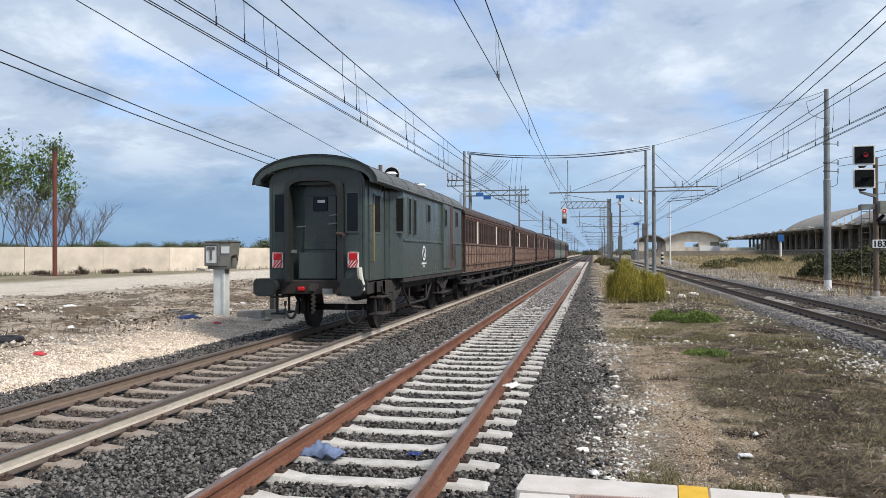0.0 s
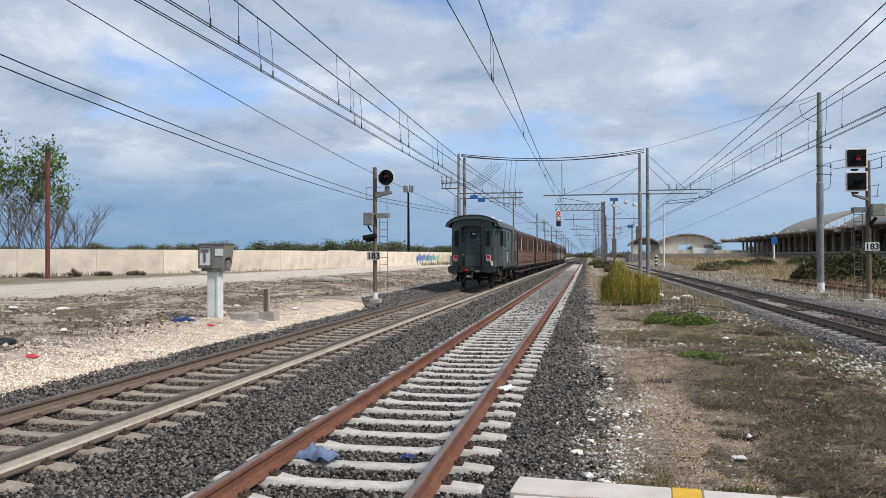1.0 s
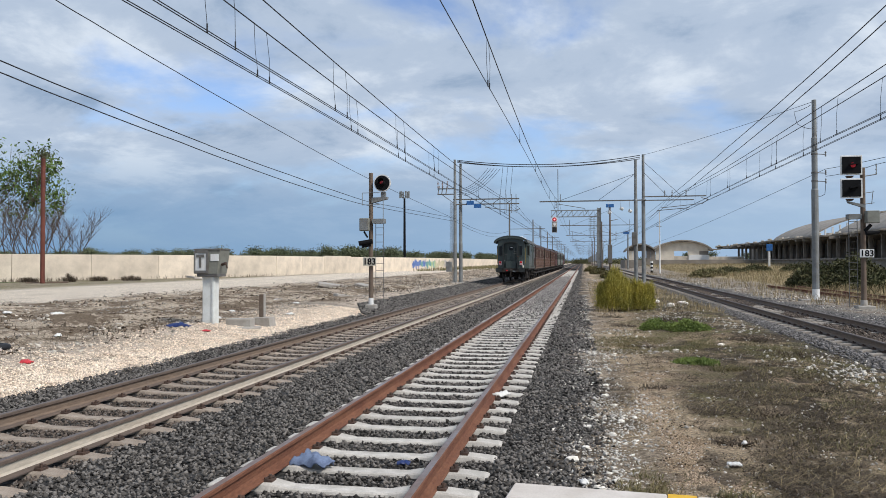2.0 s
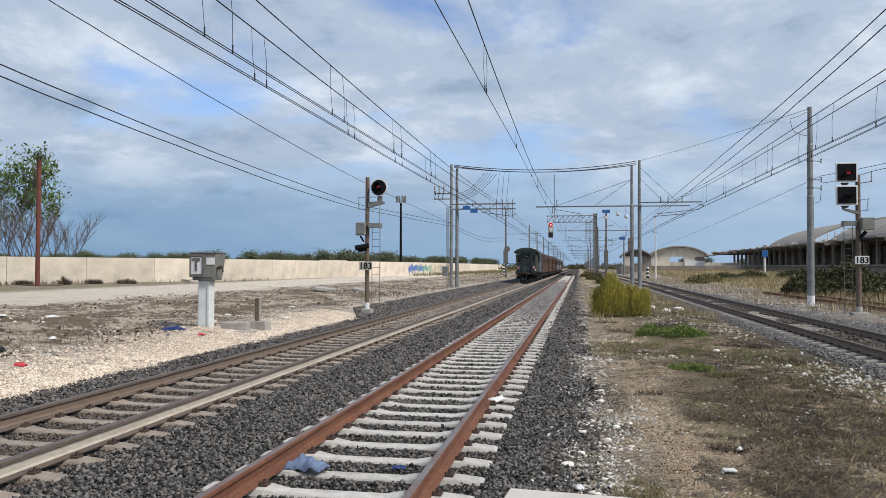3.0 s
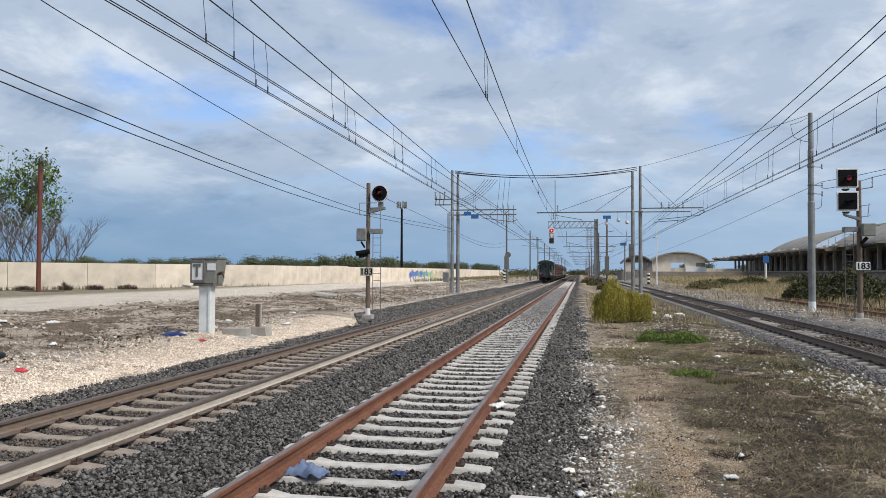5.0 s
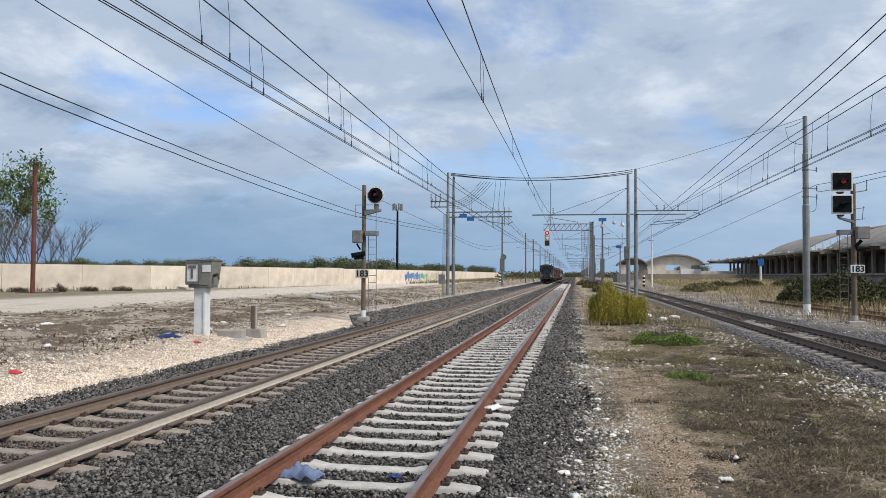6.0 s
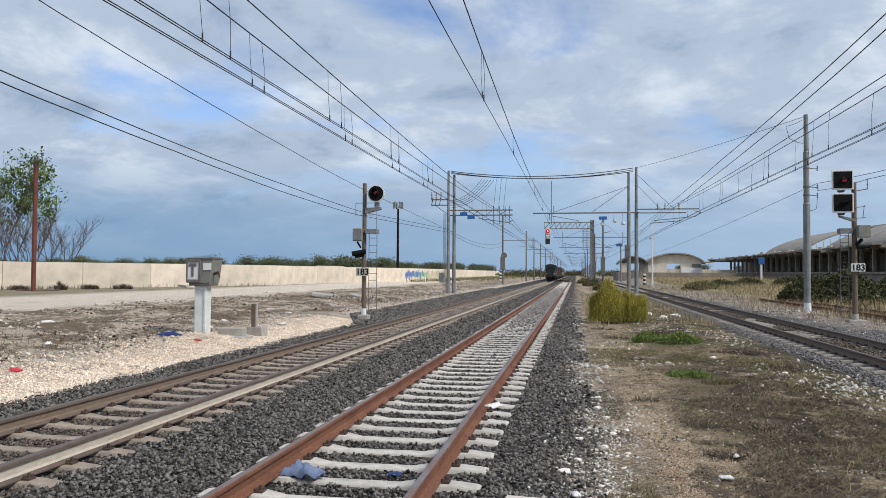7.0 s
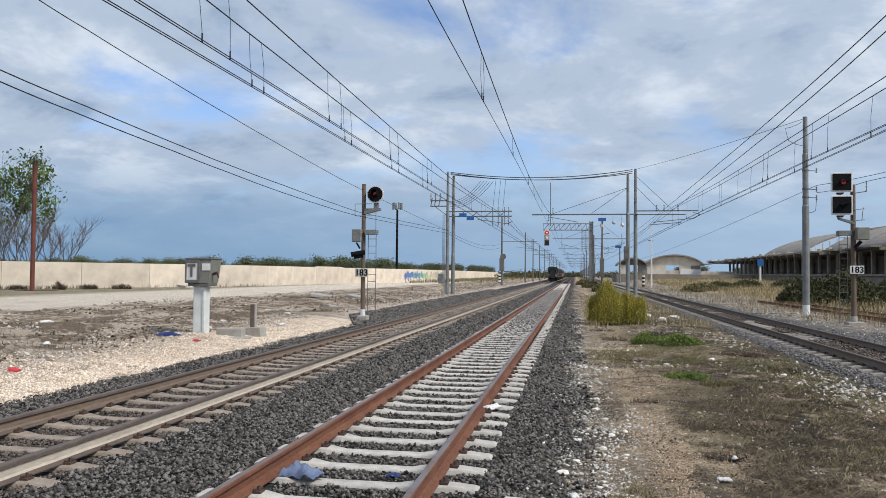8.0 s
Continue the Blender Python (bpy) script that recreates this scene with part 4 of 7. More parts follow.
def catenary(label, x, contact, carry, twin, droppers, spans, y_end=620):
    """Contact wire, carrying wire and droppers over a track; contact and carry: heights along the first span."""
    c = thing("overhead_wire", label, "overhead wire", group="overhead line")
    near = smooth_profile(contact)
    for d in ((-0.03, 0.03) if twin else (0.0,)):
        bm = bmesh.new()
        tube_path(bm, [(x + d, y, z) for y, z in near] + [(x + d, y, 5.2) for y in spans[1:] + [y_end]], 0.0085)
        part("contact_wire", bm, WIRE, c)
    top = smooth_profile(carry)
    pts = [(x, y, z) for y, z in top]
    last = Vector(pts[-1])
    for y in spans[1:] + [y_end]:
        q = Vector((x, y, 6.45))
        pts += [tuple(last.lerp(q, f / 10) - Vector((0, 0, 2.2 * (f / 10) * (1 - f / 10)))) for f in range(1, 11)]
        last = q
    bm = bmesh.new()
    tube_path(bm, pts, 0.012)
    part("carrying_wire", bm, WIRE, c)
    for i, y in enumerate(droppers):
        zc, zt = wire_z(near, y), wire_z(top, y - 0.15)
        bm = bmesh.new()
        sway = 0.02 * (1 if i % 2 else -1)
        tube_path(bm, [(x, y - 0.15, zt), (x + sway, y - 0.06, (zt + zc) / 2), (x, y, zc + 0.1)], 0.005)
        tube(bm, (x, y, zc - 0.02), (x, y, zc + 0.12), 0.014, seg=6)
        part("dropper", bm, WIRE, c)
    return c


SPANS = [62.0, 119.0, 165.0, 215.0, 265.0, 320.0, 380.0, 450.0, 530.0]
MAIN_CONTACT = [(-40, 5.15), (14, 5.13), (25, 5.1), (66, 5.14)]
catenary("twin contact wire with droppers over the main track", -5.87, MAIN_CONTACT,
         [(-40, 6.2), (-8, 6.5), (3, 6.25), (11.5, 6.08), (19.5, 5.96), (27, 5.93), (34, 5.96), (48, 6.15), (66, 6.5)], True, [13.35, 13.9, 19.2, 19.8, 24.4, 25.4, 29.6, 30.5, 37, 43, 49, 56], SPANS)
catenary("second overlapping contact wire over the main track", -5.48, [(-40, 5.13), (66, 5.14)],
         [(-40, 6.4), (-8, 6.75), (3, 6.5), (12.2, 6.3), (16.7, 6.2), (22.7, 6.09), (29.7, 6.0), (36, 5.95), (50, 6.1), (66, 6.42)], True, [10.65, 11.6, 16.7, 17.6, 22.6, 23.6, 28.6, 29.4, 35, 41, 48, 55], SPANS)
catenary("contact wire with droppers over the rusty siding", -1.98, [(-40, 5.35), (10, 5.41), (16.4, 5.47), (25, 5.55), (33, 5.56), (45, 5.5), (66, 5.45)],
         [(-40, 6.4), (-8, 7.4), (5, 7.0), (13.5, 6.58), (16.5, 6.4), (25, 6.1), (33.3, 5.95), (45, 6.05), (55.7, 6.32), (66, 6.75)], False, [16.4, 16.7, 24.9, 33.2, 38, 47, 56], SPANS)
catenary("twin contact wire with droppers over the loop track", 6.85, [(-40, 5.1), (18.6, 5.1), (23, 5.17), (30, 5.21), (66, 5.3)],
         [(-40, 6.3), (18.6, 6.2), (30, 6.18), (40, 6.24), (66, 6.75)], True, [22.7, 24.2, 29.4, 30.2, 34.6, 39, 44, 50, 57], SPANS)
catenary("second overlapping contact wire over the loop track", 7.12, [(-40, 5.1), (20, 5.12), (30, 5.15), (66, 5.3)],
         [(-40, 6.3), (19.3, 6.1), (25.7, 6.11), (31, 6.16), (42, 6.25), (66, 6.75)], True, [20.3, 25.6, 27.0, 30.7, 33.4, 40, 47, 56], SPANS)
cable("feeder_cable", "dark bare feeder cable hung over the loop track", [(6.6, 2, 8.1), (6.6, 17.9, 7.35), (6.6, 25.3, 7.13), (6.6, 37.8, 6.95), (6.6, 46.5, 6.82), (6.9, 66, 6.9), (7.2, 119, 7.0), (7.2, 400, 7.2)], 0.014, 0.02, 6)
cable("feeder_cable", "dark bare feeder cable hung over the loop track", [(6.6, 2, 7.8), (6.6, 17.9, 7.01), (6.6, 25.3, 6.73), (6.6, 30, 6.6), (6.6, 43, 6.41), (7.2, 66, 6.5), (7.5, 119, 6.9), (7.5, 400, 7.1)], 0.014, 0.02, 6)


def lineside(points, scale):
    return [(-10.1, y * scale, 1.705 + (z - 1.705) * scale) for y, z in points]


cable("telephone_line", "thin dark line strung between poles beside the road", lineside([(2, 6.7), (14.6, 5.97), (17.5, 5.83), (23.2, 5.58), (25.5, 5.50), (30.8, 5.37), (38.7, 5.21), (43, 5.16), (74, 5.9)], 0.8347), 0.013, 0.01, 4)
cable("telephone_line", "thin dark line strung between poles beside the road", lineside([(2, 6.4), (14.6, 5.72), (17, 5.59), (21.9, 5.38), (25.5, 5.23), (30.8, 5.05), (38.7, 4.93), (43, 4.94), (74, 5.6)], 0.8347), 0.013, 0.01, 4)
cable("telephone_line", "thin dark line strung between poles beside the road", [(-10.1, y * 1.041, 1.705 + (z - 1.705) * 1.041) for y, z in ((2, 7.5), (12.5, 6.67), (14, 6.56), (17.3, 6.34), (20.4, 6.16), (24, 5.97), (31, 5.65), (38.8, 5.43), (59, 5.0))], 0.011, 0.01, 4)
cable("telephone_line", "dark line clamped to the steel masts", [(-10.1, 62.3, 5.1), (-11.0, 119, 6.5)], 0.014, 0.75, 14)
cable("telephone_line", "dark line clamped to the steel masts", [(-10.1, 62.3, 4.9), (-11.0, 119, 5.9)], 0.014, 0.75, 14)
cable("telephone_line", "dark line clamped to the steel masts", [(13.6, 22, 6.2), (11.47, 39.7, 6.1), (11.3, 128, 4.6), (11, 300, 5)], 0.012, 0.25)
cable("telephone_line", "dark line clamped to the steel masts", [(13.0, 22, 5.7), (11.77, 34.1, 5.62), (11.47, 39.7, 5.75)], 0.012, 0.06)


def pole_mesh(h, r0, r1, joints=(), seg=14):
    bm = bmesh.new()
    levels = [(-0.4, r0)] + [(0.0, r0)]
    last = r0
    for z, r in joints:
        levels += [(z, last), (z + 0.06, r)]
        last = r
    levels += [(h, r1)]
    for (z0, a_), (z1, b_) in zip(levels, levels[1:]):
        tube(bm, (0, 0, z0), (0, 0, z1), a_, b_, seg=seg, caps=True)
    return bm


def insulator(bm, p, q, r=0.06, n=4):
    p, q = Vector(p), Vector(q)
    tube(bm, p, q, 0.018, seg=6)
    d = (q - p).normalized()
    for i in range(n):
        c = p.lerp(q, (i + 0.5) / n)
        tube(bm, c - d * 0.02, c + d * 0.02, r, r * 0.6, seg=10)


def make_left_mast():
    m = thing("catenary_mast", "pair of grey steel poles with switchgear and a track arm", "mast", (-9.95, 62.0, 0), group="catenary masts")
    for dx, dy, h in ((-0.26, 0, 10.0), (0.16, 0.3, 9.7)):
        bm = pole_mesh(h, 0.15, 0.10, ((3.2, 0.135), (6.6, 0.115)))
        ob = part("pole", bm, STEEL, m)
        ob.matrix_basis = pose(dx, dy, 0)
        bm = bmesh.new()
        box(bm, dx - 0.25, dx + 0.25, dy - 0.25, dy + 0.25, -0.3, 0.05, 0.03)
        part("footing", bm, CONCRETE, m)
    bm = bmesh.new()
    for z in (6.75, 6.35):
        box(bm, -0.4, 4.95, -0.05, 0.05, z - 0.045, z + 0.045)
    for k in range(4):
        tube(bm, (0.6 + k * 1.1, 0, 6.35), (1.15 + k * 1.1, 0, 6.75), 0.025, seg=6)
    for x_ in (3.4, 3.9, 4.35, 4.7):
        tube(bm, (x_, 0, 5.6), (x_, 0, 7.1), 0.025, seg=6)
    tube(bm, (2.2, 0, 6.1), (4.6, 0, 5.75), 0.03, seg=6)
    tube(bm, (4.6, 0, 5.75), (5.0, 0, 5.95), 0.03, seg=6)
    part("arm", bm, DARK_STEEL, m, "weathered steel cantilever arm")
    for x_, z in ((1.0, 6.45), (1.6, 6.2)):
        bm = bmesh.new()
        box(bm, x_ - 0.3, x_ + 0.3, -0.09, -0.06, z - 0.16, z + 0.16, 0.01)
        part("sign", bm, BLUE, m, "small blue enamel sign")
    bm = bmesh.new()
    for z in (7.15, 7.6):
        box(bm, -1.7, -0.3, -0.05, 0.05, z, z + 0.08)
    for x_ in (-1.6, -1.3, -0.95):
        tube(bm, (x_, -0.3, 7.2), (x_, 0.3, 7.9), 0.04, seg=6)
    tube(bm, (-0.4, 0, 6.5), (-1.3, 0, 7.15), 0.03, seg=6)
    part("switch_frame", bm, DARK_STEEL, m)
    for x_ in (-1.62, -1.25, -0.85):
        bm = bmesh.new()
        insulator(bm, (x_, -0.2, 7.68), (x_, -0.2, 8.25), 0.085, 5)
        part("insulator", bm, BROWN_GLASS, m)
    bm = bmesh.new()
    box(bm, -0.95, -0.5, -0.3, 0.0, 0.9, 1.7, 0.02)
    part("control_box", bm, STEEL, m)
    for i in range(5):
        cable("jumper", "", [(-0.4 + 0.1 * i, 0, 7.6 - 0.15 * i), (2.4 + 0.25 * i, 0.4, 9.3 - 0.02 * i)], 0.016, 0.55, 8, m)
    for i in range(3):
        cable("jumper", "", [(3.6 + 0.4 * i, 0.5, 9.35), (3.4 + 0.4 * i, 0.1, 6.8)], 0.014, -0.02, 6, m)
    bm = bmesh.new()
    for k in range(3):
        tube(bm, (-0.65 + 0.1 * k, -0.2, 0.0), (-0.62 + 0.08 * k, -0.15, 6.5), 0.018, seg=6)
    part("conduit", bm, DARK_STEEL, m)


def make_right_mast():
    m = thing("catenary_mast", "pair of grey steel poles with arms to both sides", "mast", (4.75, 66.0, -0.2), group="catenary masts")
    for dx, dy, h in ((-0.42, 0.0, 10.3), (0.22, 0.3, 10.8)):
        ob = part("pole", pole_mesh(h, 0.165, 0.11, ((3.6, 0.15), (7.0, 0.125))), STEEL, m)
        ob.matrix_basis = pose(dx, dy, 0)
        bm = bmesh.new()
        box(bm, dx - 0.4, dx + 0.4, dy - 0.4, dy + 0.4, -0.3, 0.2, 0.03)
        part("footing", bm, CONCRETE, m)
    bm = bmesh.new()
    box(bm, -8.35, 0.4, -0.04, 0.04, 6.92, 7.02)
    box(bm, 0.2, 5.2, -0.04, 0.04, 7.20, 7.29)
    box(bm, 0.2, 4.2, -0.04, 0.04, 6.90, 6.98)
    part("arm", bm, DARK_STEEL, m, "long weathered steel cantilever arm")
    bm = bmesh.new()
    for p, q in (((-0.4, 0, 9.2), (-6.6, 0, 7.05)), ((-0.4, 0, 9.2), (-3.4, 0, 7.05)), ((0.3, 0, 10.1), (3.2, 0, 7.3)), ((0.3, 0, 9.2), (2.1, 0, 7.3))):
        tube(bm, p, q, 0.018, seg=6)
    part("stay", bm, WIRE, m)
    bm = bmesh.new()
    tube(bm, (-6.8, 0, 6.0), (-6.8, 0, 9.7), 0.03, seg=6)
    tube(bm, (-6.8, 0, 6.75), (-4.6, 0, 6.35), 0.028, seg=6)
    tube(bm, (-4.6, 0, 6.35), (-4.4, 0, 5.9), 0.028, seg=6)
    insulator(bm, (-6.6, 0, 6.95), (-6.6, 0, 7.6), 0.08, 4)
    insulator(bm, (-6.95, 0, 6.4), (-6.95, 0, 6.95), 0.08, 4)
    for x_ in (1.9, 2.5, 3.6):
        insulator(bm, (x_, 0, 7.25), (x_, 0, 7.75), 0.08, 4)
    tube(bm, (1.6, 0, 6.3), (4.9, 0, 6.62), 0.03, seg=6)
    tube(bm, (4.9, 0, 6.62), (5.35, 0, 6.95), 0.03, seg=6)
    tube(bm, (5.35, 0, 6.95), (4.8, 0, 7.1), 0.03, seg=6)
    tube(bm, (1.3, 0.3, 6.1), (3.9, 0.3, 6.3), 0.03, seg=6)
    part("registration_arm", bm, DARK_STEEL, m)
    bm = bmesh.new()
    box(bm, -0.75, -0.35, -0.3, 0.1, 3.2, 4.3, 0.02)
    part("control_box", bm, DARK_STEEL, m)
    for p in ((-2.6, 1.2, 6.1), (-1.6, 1.2, 6.4), (-0.9, 1.2, 6.2)):
        bm = bmesh.new()
        tube(bm, p, (p[0] + 0.2, p[1] + 0.1, p[2] - 0.08), 0.15, 0.13, seg=10)
        tube(bm, p, (p[0], p[1] - 1.0, p[2] + 0.7), 0.012, seg=5)
        part("insulator", bm, WHITE, m)


def make_far_masts():
    """Plain masts with one arm, along both sides into the distance."""
    def one(x, y, z, h, reach, label):
        m = thing("catenary_mast", label, "mast", (x, y, z), group="catenary masts")
        part("pole", pole_mesh(h, 0.16, 0.11, ((3.0, 0.14),)), DARK_STEEL if x < 0 else STEEL, m)
        bm = bmesh.new()
        s = 1 if reach > 0 else -1
        tube(bm, (0, 0, 6.7), (reach, 0, 6.75), 0.045, seg=6)
        tube(bm, (0, 0, h - 0.4), (reach * 0.8, 0, 6.75), 0.02, seg=5)
        tube(bm, (reach * 0.85, 0, 5.4), (reach * 0.85, 0, 7.2), 0.03, seg=6)
        tube(bm, (reach * 0.4, 0, 5.9), (reach, 0, 5.5), 0.025, seg=6)
        part("arm", bm, DARK_STEEL, m)
        return m
    first = one(-11.1, 119.0, 0, 10.6, 5.4, "dark steel mast with an arm over the track")
    for y in (165, 196, 233, 272, 320, 380, 450, 530):
        copy_thing(first, pose(-10.4, y, 0))
    def two_way(x, y):
        m = thing("catenary_mast", "grey steel mast with long arms over both tracks", "mast", (x, y, -0.2), group="catenary masts")
        part("pole", pole_mesh(10.2, 0.16, 0.11, ((3.0, 0.145), (6.4, 0.125))), POST_BROWN, m)
        bm = bmesh.new()
        box(bm, -7.4, 3.5, -0.04, 0.04, 7.3, 7.4)
        tube(bm, (0, 0, 9.6), (-5.6, 0, 7.4), 0.02, seg=5)
        tube(bm, (0, 0, 9.6), (2.6, 0, 7.4), 0.02, seg=5)
        part("arm", bm, DARK_STEEL, m, "long weathered steel cantilever arm")
        for c, s in ((-6.0, 1), (2.9, -1), (-1.6, 1)):
            bm = bmesh.new()
            tube(bm, (c, 0, 5.9), (c, 0, 8.2), 0.03, seg=6)
            tube(bm, (c, 0, 6.5), (c + s * 2.2, 0, 6.0), 0.03, seg=6)
            tube(bm, (c + s * 2.2, 0, 6.0), (c + s * 2.6, 0, 5.7), 0.03, seg=6)
            insulator(bm, (c, 0, 7.4), (c, 0, 8.0), 0.10, 4)
            insulator(bm, (c + s * 0.3, 0, 6.43), (c + s * 0.9, 0, 6.3), 0.10, 4)
            part("registration_arm", bm, DARK_STEEL, m)
        bm = bmesh.new()
        box(bm, -0.35, 0.3, -0.2, 0.2, 1.6, 4.4, 0.03)
        part("tension_weight", bm, DARK_STEEL, m, "stacked tension weights on the mast")
        return m
    island = two_way(4.03, 119.0)
    for y in (165, 215, 265, 320, 380, 450, 530):
        copy_thing(island, pose(3.9, y, -0.2))
    bm = bmesh.new()
    box(bm, -0.58, 0.58, -0.18, -0.12, 10.0, 10.5, 0.02)
    part("sign", bm, BLUE, island, "blue enamel sign")
    bm = bmesh.new()
    tube(bm, (0, 0, 8.0), (1.1, 0, 8.2), 0.05, seg=6)
    part("lamp_arm", bm, DARK_STEEL, island)
    # drum gear on the nearer left mast
    bm = bmesh.new()
    tube(bm, (0.2, -0.2, 4.4), (0.2, 0.2, 4.4), 0.45, seg=16)
    box(bm, -0.35, 0.35, -0.25, 0.25, 2.2, 4.2, 0.03)
    part("tension_weight", bm, DARK_STEEL, first, "stacked tension weights on the mast")


def make_span_mast():
    m = thing("steel_mast", "tall stepped grey steel mast with white-painted foot", "mast", (10.97, 39.7, -0.2))
    part("pole", pole_mesh(9.64, 0.16, 0.105, ((5.3, 0.135), (7.8, 0.11))), STEEL, m)
    bm = bmesh.new()
    tube(bm, (0, 0, 0.0), (0, 0, 0.55), 0.168, seg=16)
    part("painted_foot", bm, WHITE, m, "white-painted foot")
    bm = bmesh.new()
    prism(bm, [(-0.75, -0.4), (0.75, -0.4), (0.7, 0.4), (-0.7, 0.4)], "z", -0.2, 0.06)
    part("footing", bm, CONCRETE, m)
    for z in (5.7, 6.1, 7.0):
        bm = bmesh.new()
        tube(bm, (0, 0, z), (0, 0, z + 0.07), 0.155, seg=14)
        tube(bm, (0.1, 0, z + 0.03), (0.5, 0, z), 0.02, seg=6)
        insulator(bm, (0.5, 0, z - 0.1), (0.5, 0, z + 0.15), 0.05, 3)
        part("clamp", bm, DARK_STEEL, m)
    cable("jumper", "", [(-0.15, 0, 9.4), (-0.9, 0, 9.1), (-0.75, 0, 8.5), (-0.12, 0, 8.25)], 0.012, 0.05, 5, m)
    cable("jumper", "", [(0.5, 0, 5.75), (0.45, 0, 5.1), (0.1, 0, 5.0)], 0.012, 0.05, 5, m)


def make_gantry():
    g = thing("signal_gantry", "grey lattice signal gantry reaching over the tracks", "signal gantry", (3.25, 160.0, -0.2))
    bm = bmesh.new()
    for dx in (-0.35, 0.35):
        for dy in (-0.35, 0.35):
            box(bm, dx - 0.06, dx + 0.06, dy - 0.06, dy + 0.06, -0.3, 12.8)
    for k in range(16):
        for dy in (-0.35, 0.35):
            tube(bm, (-0.35, dy, 0.8 * k), (0.35, dy, 0.8 * k + 0.8), 0.03, seg=5)
    box(bm, -0.3, 0.3, -0.3, 0.3, -0.3, 12.7)
    part("post", bm, STEEL, g)
    bm = bmesh.new()
    for dy in (-0.4, 0.4):
        for z in (11.0, 12.3):
            box(bm, -9.7, 0.3, dy - 0.05, dy + 0.05, z - 0.06, z + 0.06)
        for k in range(9):
            tube(bm, (-9.6 + 1.08 * k, dy, 11.0), (-8.55 + 1.08 * k, dy, 12.3), 0.045, seg=5)
            tube(bm, (-9.6 + 1.08 * k, dy, 11.0), (-9.6 + 1.08 * k, dy, 12.3), 0.03, seg=5)
    part("truss", bm, STEEL, g, "grey lattice truss")
    bm = bmesh.new()
    for k in range(6):
        box(bm, -2.03 + 0.28 * k, -1.97 + 0.28 * k, -0.5, -0.44, 6.6, 11.0)
    for k in range(10):
        box(bm, -2.0, -0.6, -0.5, -0.46, 6.7 + 0.46 * k, 6.76 + 0.46 * k)
    part("cage_ladder", bm, STEEL, g)
    bm = bmesh.new()
    box(bm, -9.45, -8.4, -0.7, -0.55, 7.8, 11.0, 0.03)
    part("signal_panel", bm, CONCRETE, g)
    bm = bmesh.new()
    tube(bm, (-8.92, -0.72, 10.45), (-8.92, -0.80, 10.45), 0.62, seg=24)
    part("disc", bm, WHITE, g, "white signal disc")
    bm = bmesh.new()
    tube(bm, (-8.92, -0.80, 10.45), (-8.92, -0.86, 10.45), 0.42, seg=24)
    part("lens_ring", bm, DIM_RED, g, "red ring")
    bm = bmesh.new()
    tube(bm, (-8.92, -0.86, 10.45), (-8.92, -0.89, 10.45), 0.17, seg=16)
    part("lamp", bm, SIGNAL_RED, g, "lit red signal lamp")
    bm = bmesh.new()
    prism(bm, [(-9.3, 9.7), (-8.5, 9.7), (-8.9, 9.0)], "y", -0.76, -0.72)
    part("triangle", bm, WHITE, g, "white triangle")
    bm = bmesh.new()
    box(bm, -9.35, -8.5, -0.74, -0.71, 7.9, 8.9, 0.01)
    part("lamp_box", bm, RUBBER, g)


SIGNAL_RED = mat("lit_red_lens", (1.0, 0.35, 0.35), 0.3, var=0.05, scale=5, fine=30, fine_var=0.02, bump=0.0, emit=0.9)
DIM_RED = mat("dim_red_lens", (0.45, 0.012, 0.02), 0.25, var=0.05, scale=5, fine=30, fine_var=0.02, bump=0.0, emit=0.14)
BLACK = mat("matt_black_paint", (0.011, 0.011, 0.012), 0.85, var=0.2, scale=5, fine=30, fine_var=0.1, bump=0.02, spec=0.1)


def number_plate(parent, m, material_board):
    """The signal's board with its number."""
    bm = bmesh.new()
    box(bm, -0.265, 0.265, -0.02, 0.02, -0.165, 0.165, 0.006)
    b = part("number_board", bm, material_board, parent, "white board with the black number 183")
    b.matrix_basis = m
    cu = bpy.data.curves.new("digits", "FONT")
    cu.body, cu.size, cu.align_x, cu.align_y, cu.extrude, cu.offset = "183", 0.35, "CENTER", "CENTER", 0.003, 0.008
    tmp = new("digits", cu)
    me = bpy.data.meshes.new_from_object(tmp)
    bpy.data.objects.remove(tmp)
    me.materials.clear()
    me.materials.append(BLACK)
    d = new("digits", me)
    d.parent, d.matrix_basis = b, pose(0, -0.026, -0.01, 90)
    return b


def post_ladder(parent, x, y, z0, z1, w=0.32):
    bm = bmesh.new()
    for s in (-1, 1):
        tube(bm, (x + s * w / 2, y, z0), (x + s * w / 2, y, z1), 0.014, seg=6)
    k = z0 + 0.15
    while k < z1:
        tube(bm, (x - w / 2, y, k), (x + w / 2, y, k), 0.011, seg=5)
        k += 0.28
    part("ladder", bm, DARK_STEEL, parent, "thin steel ladder")


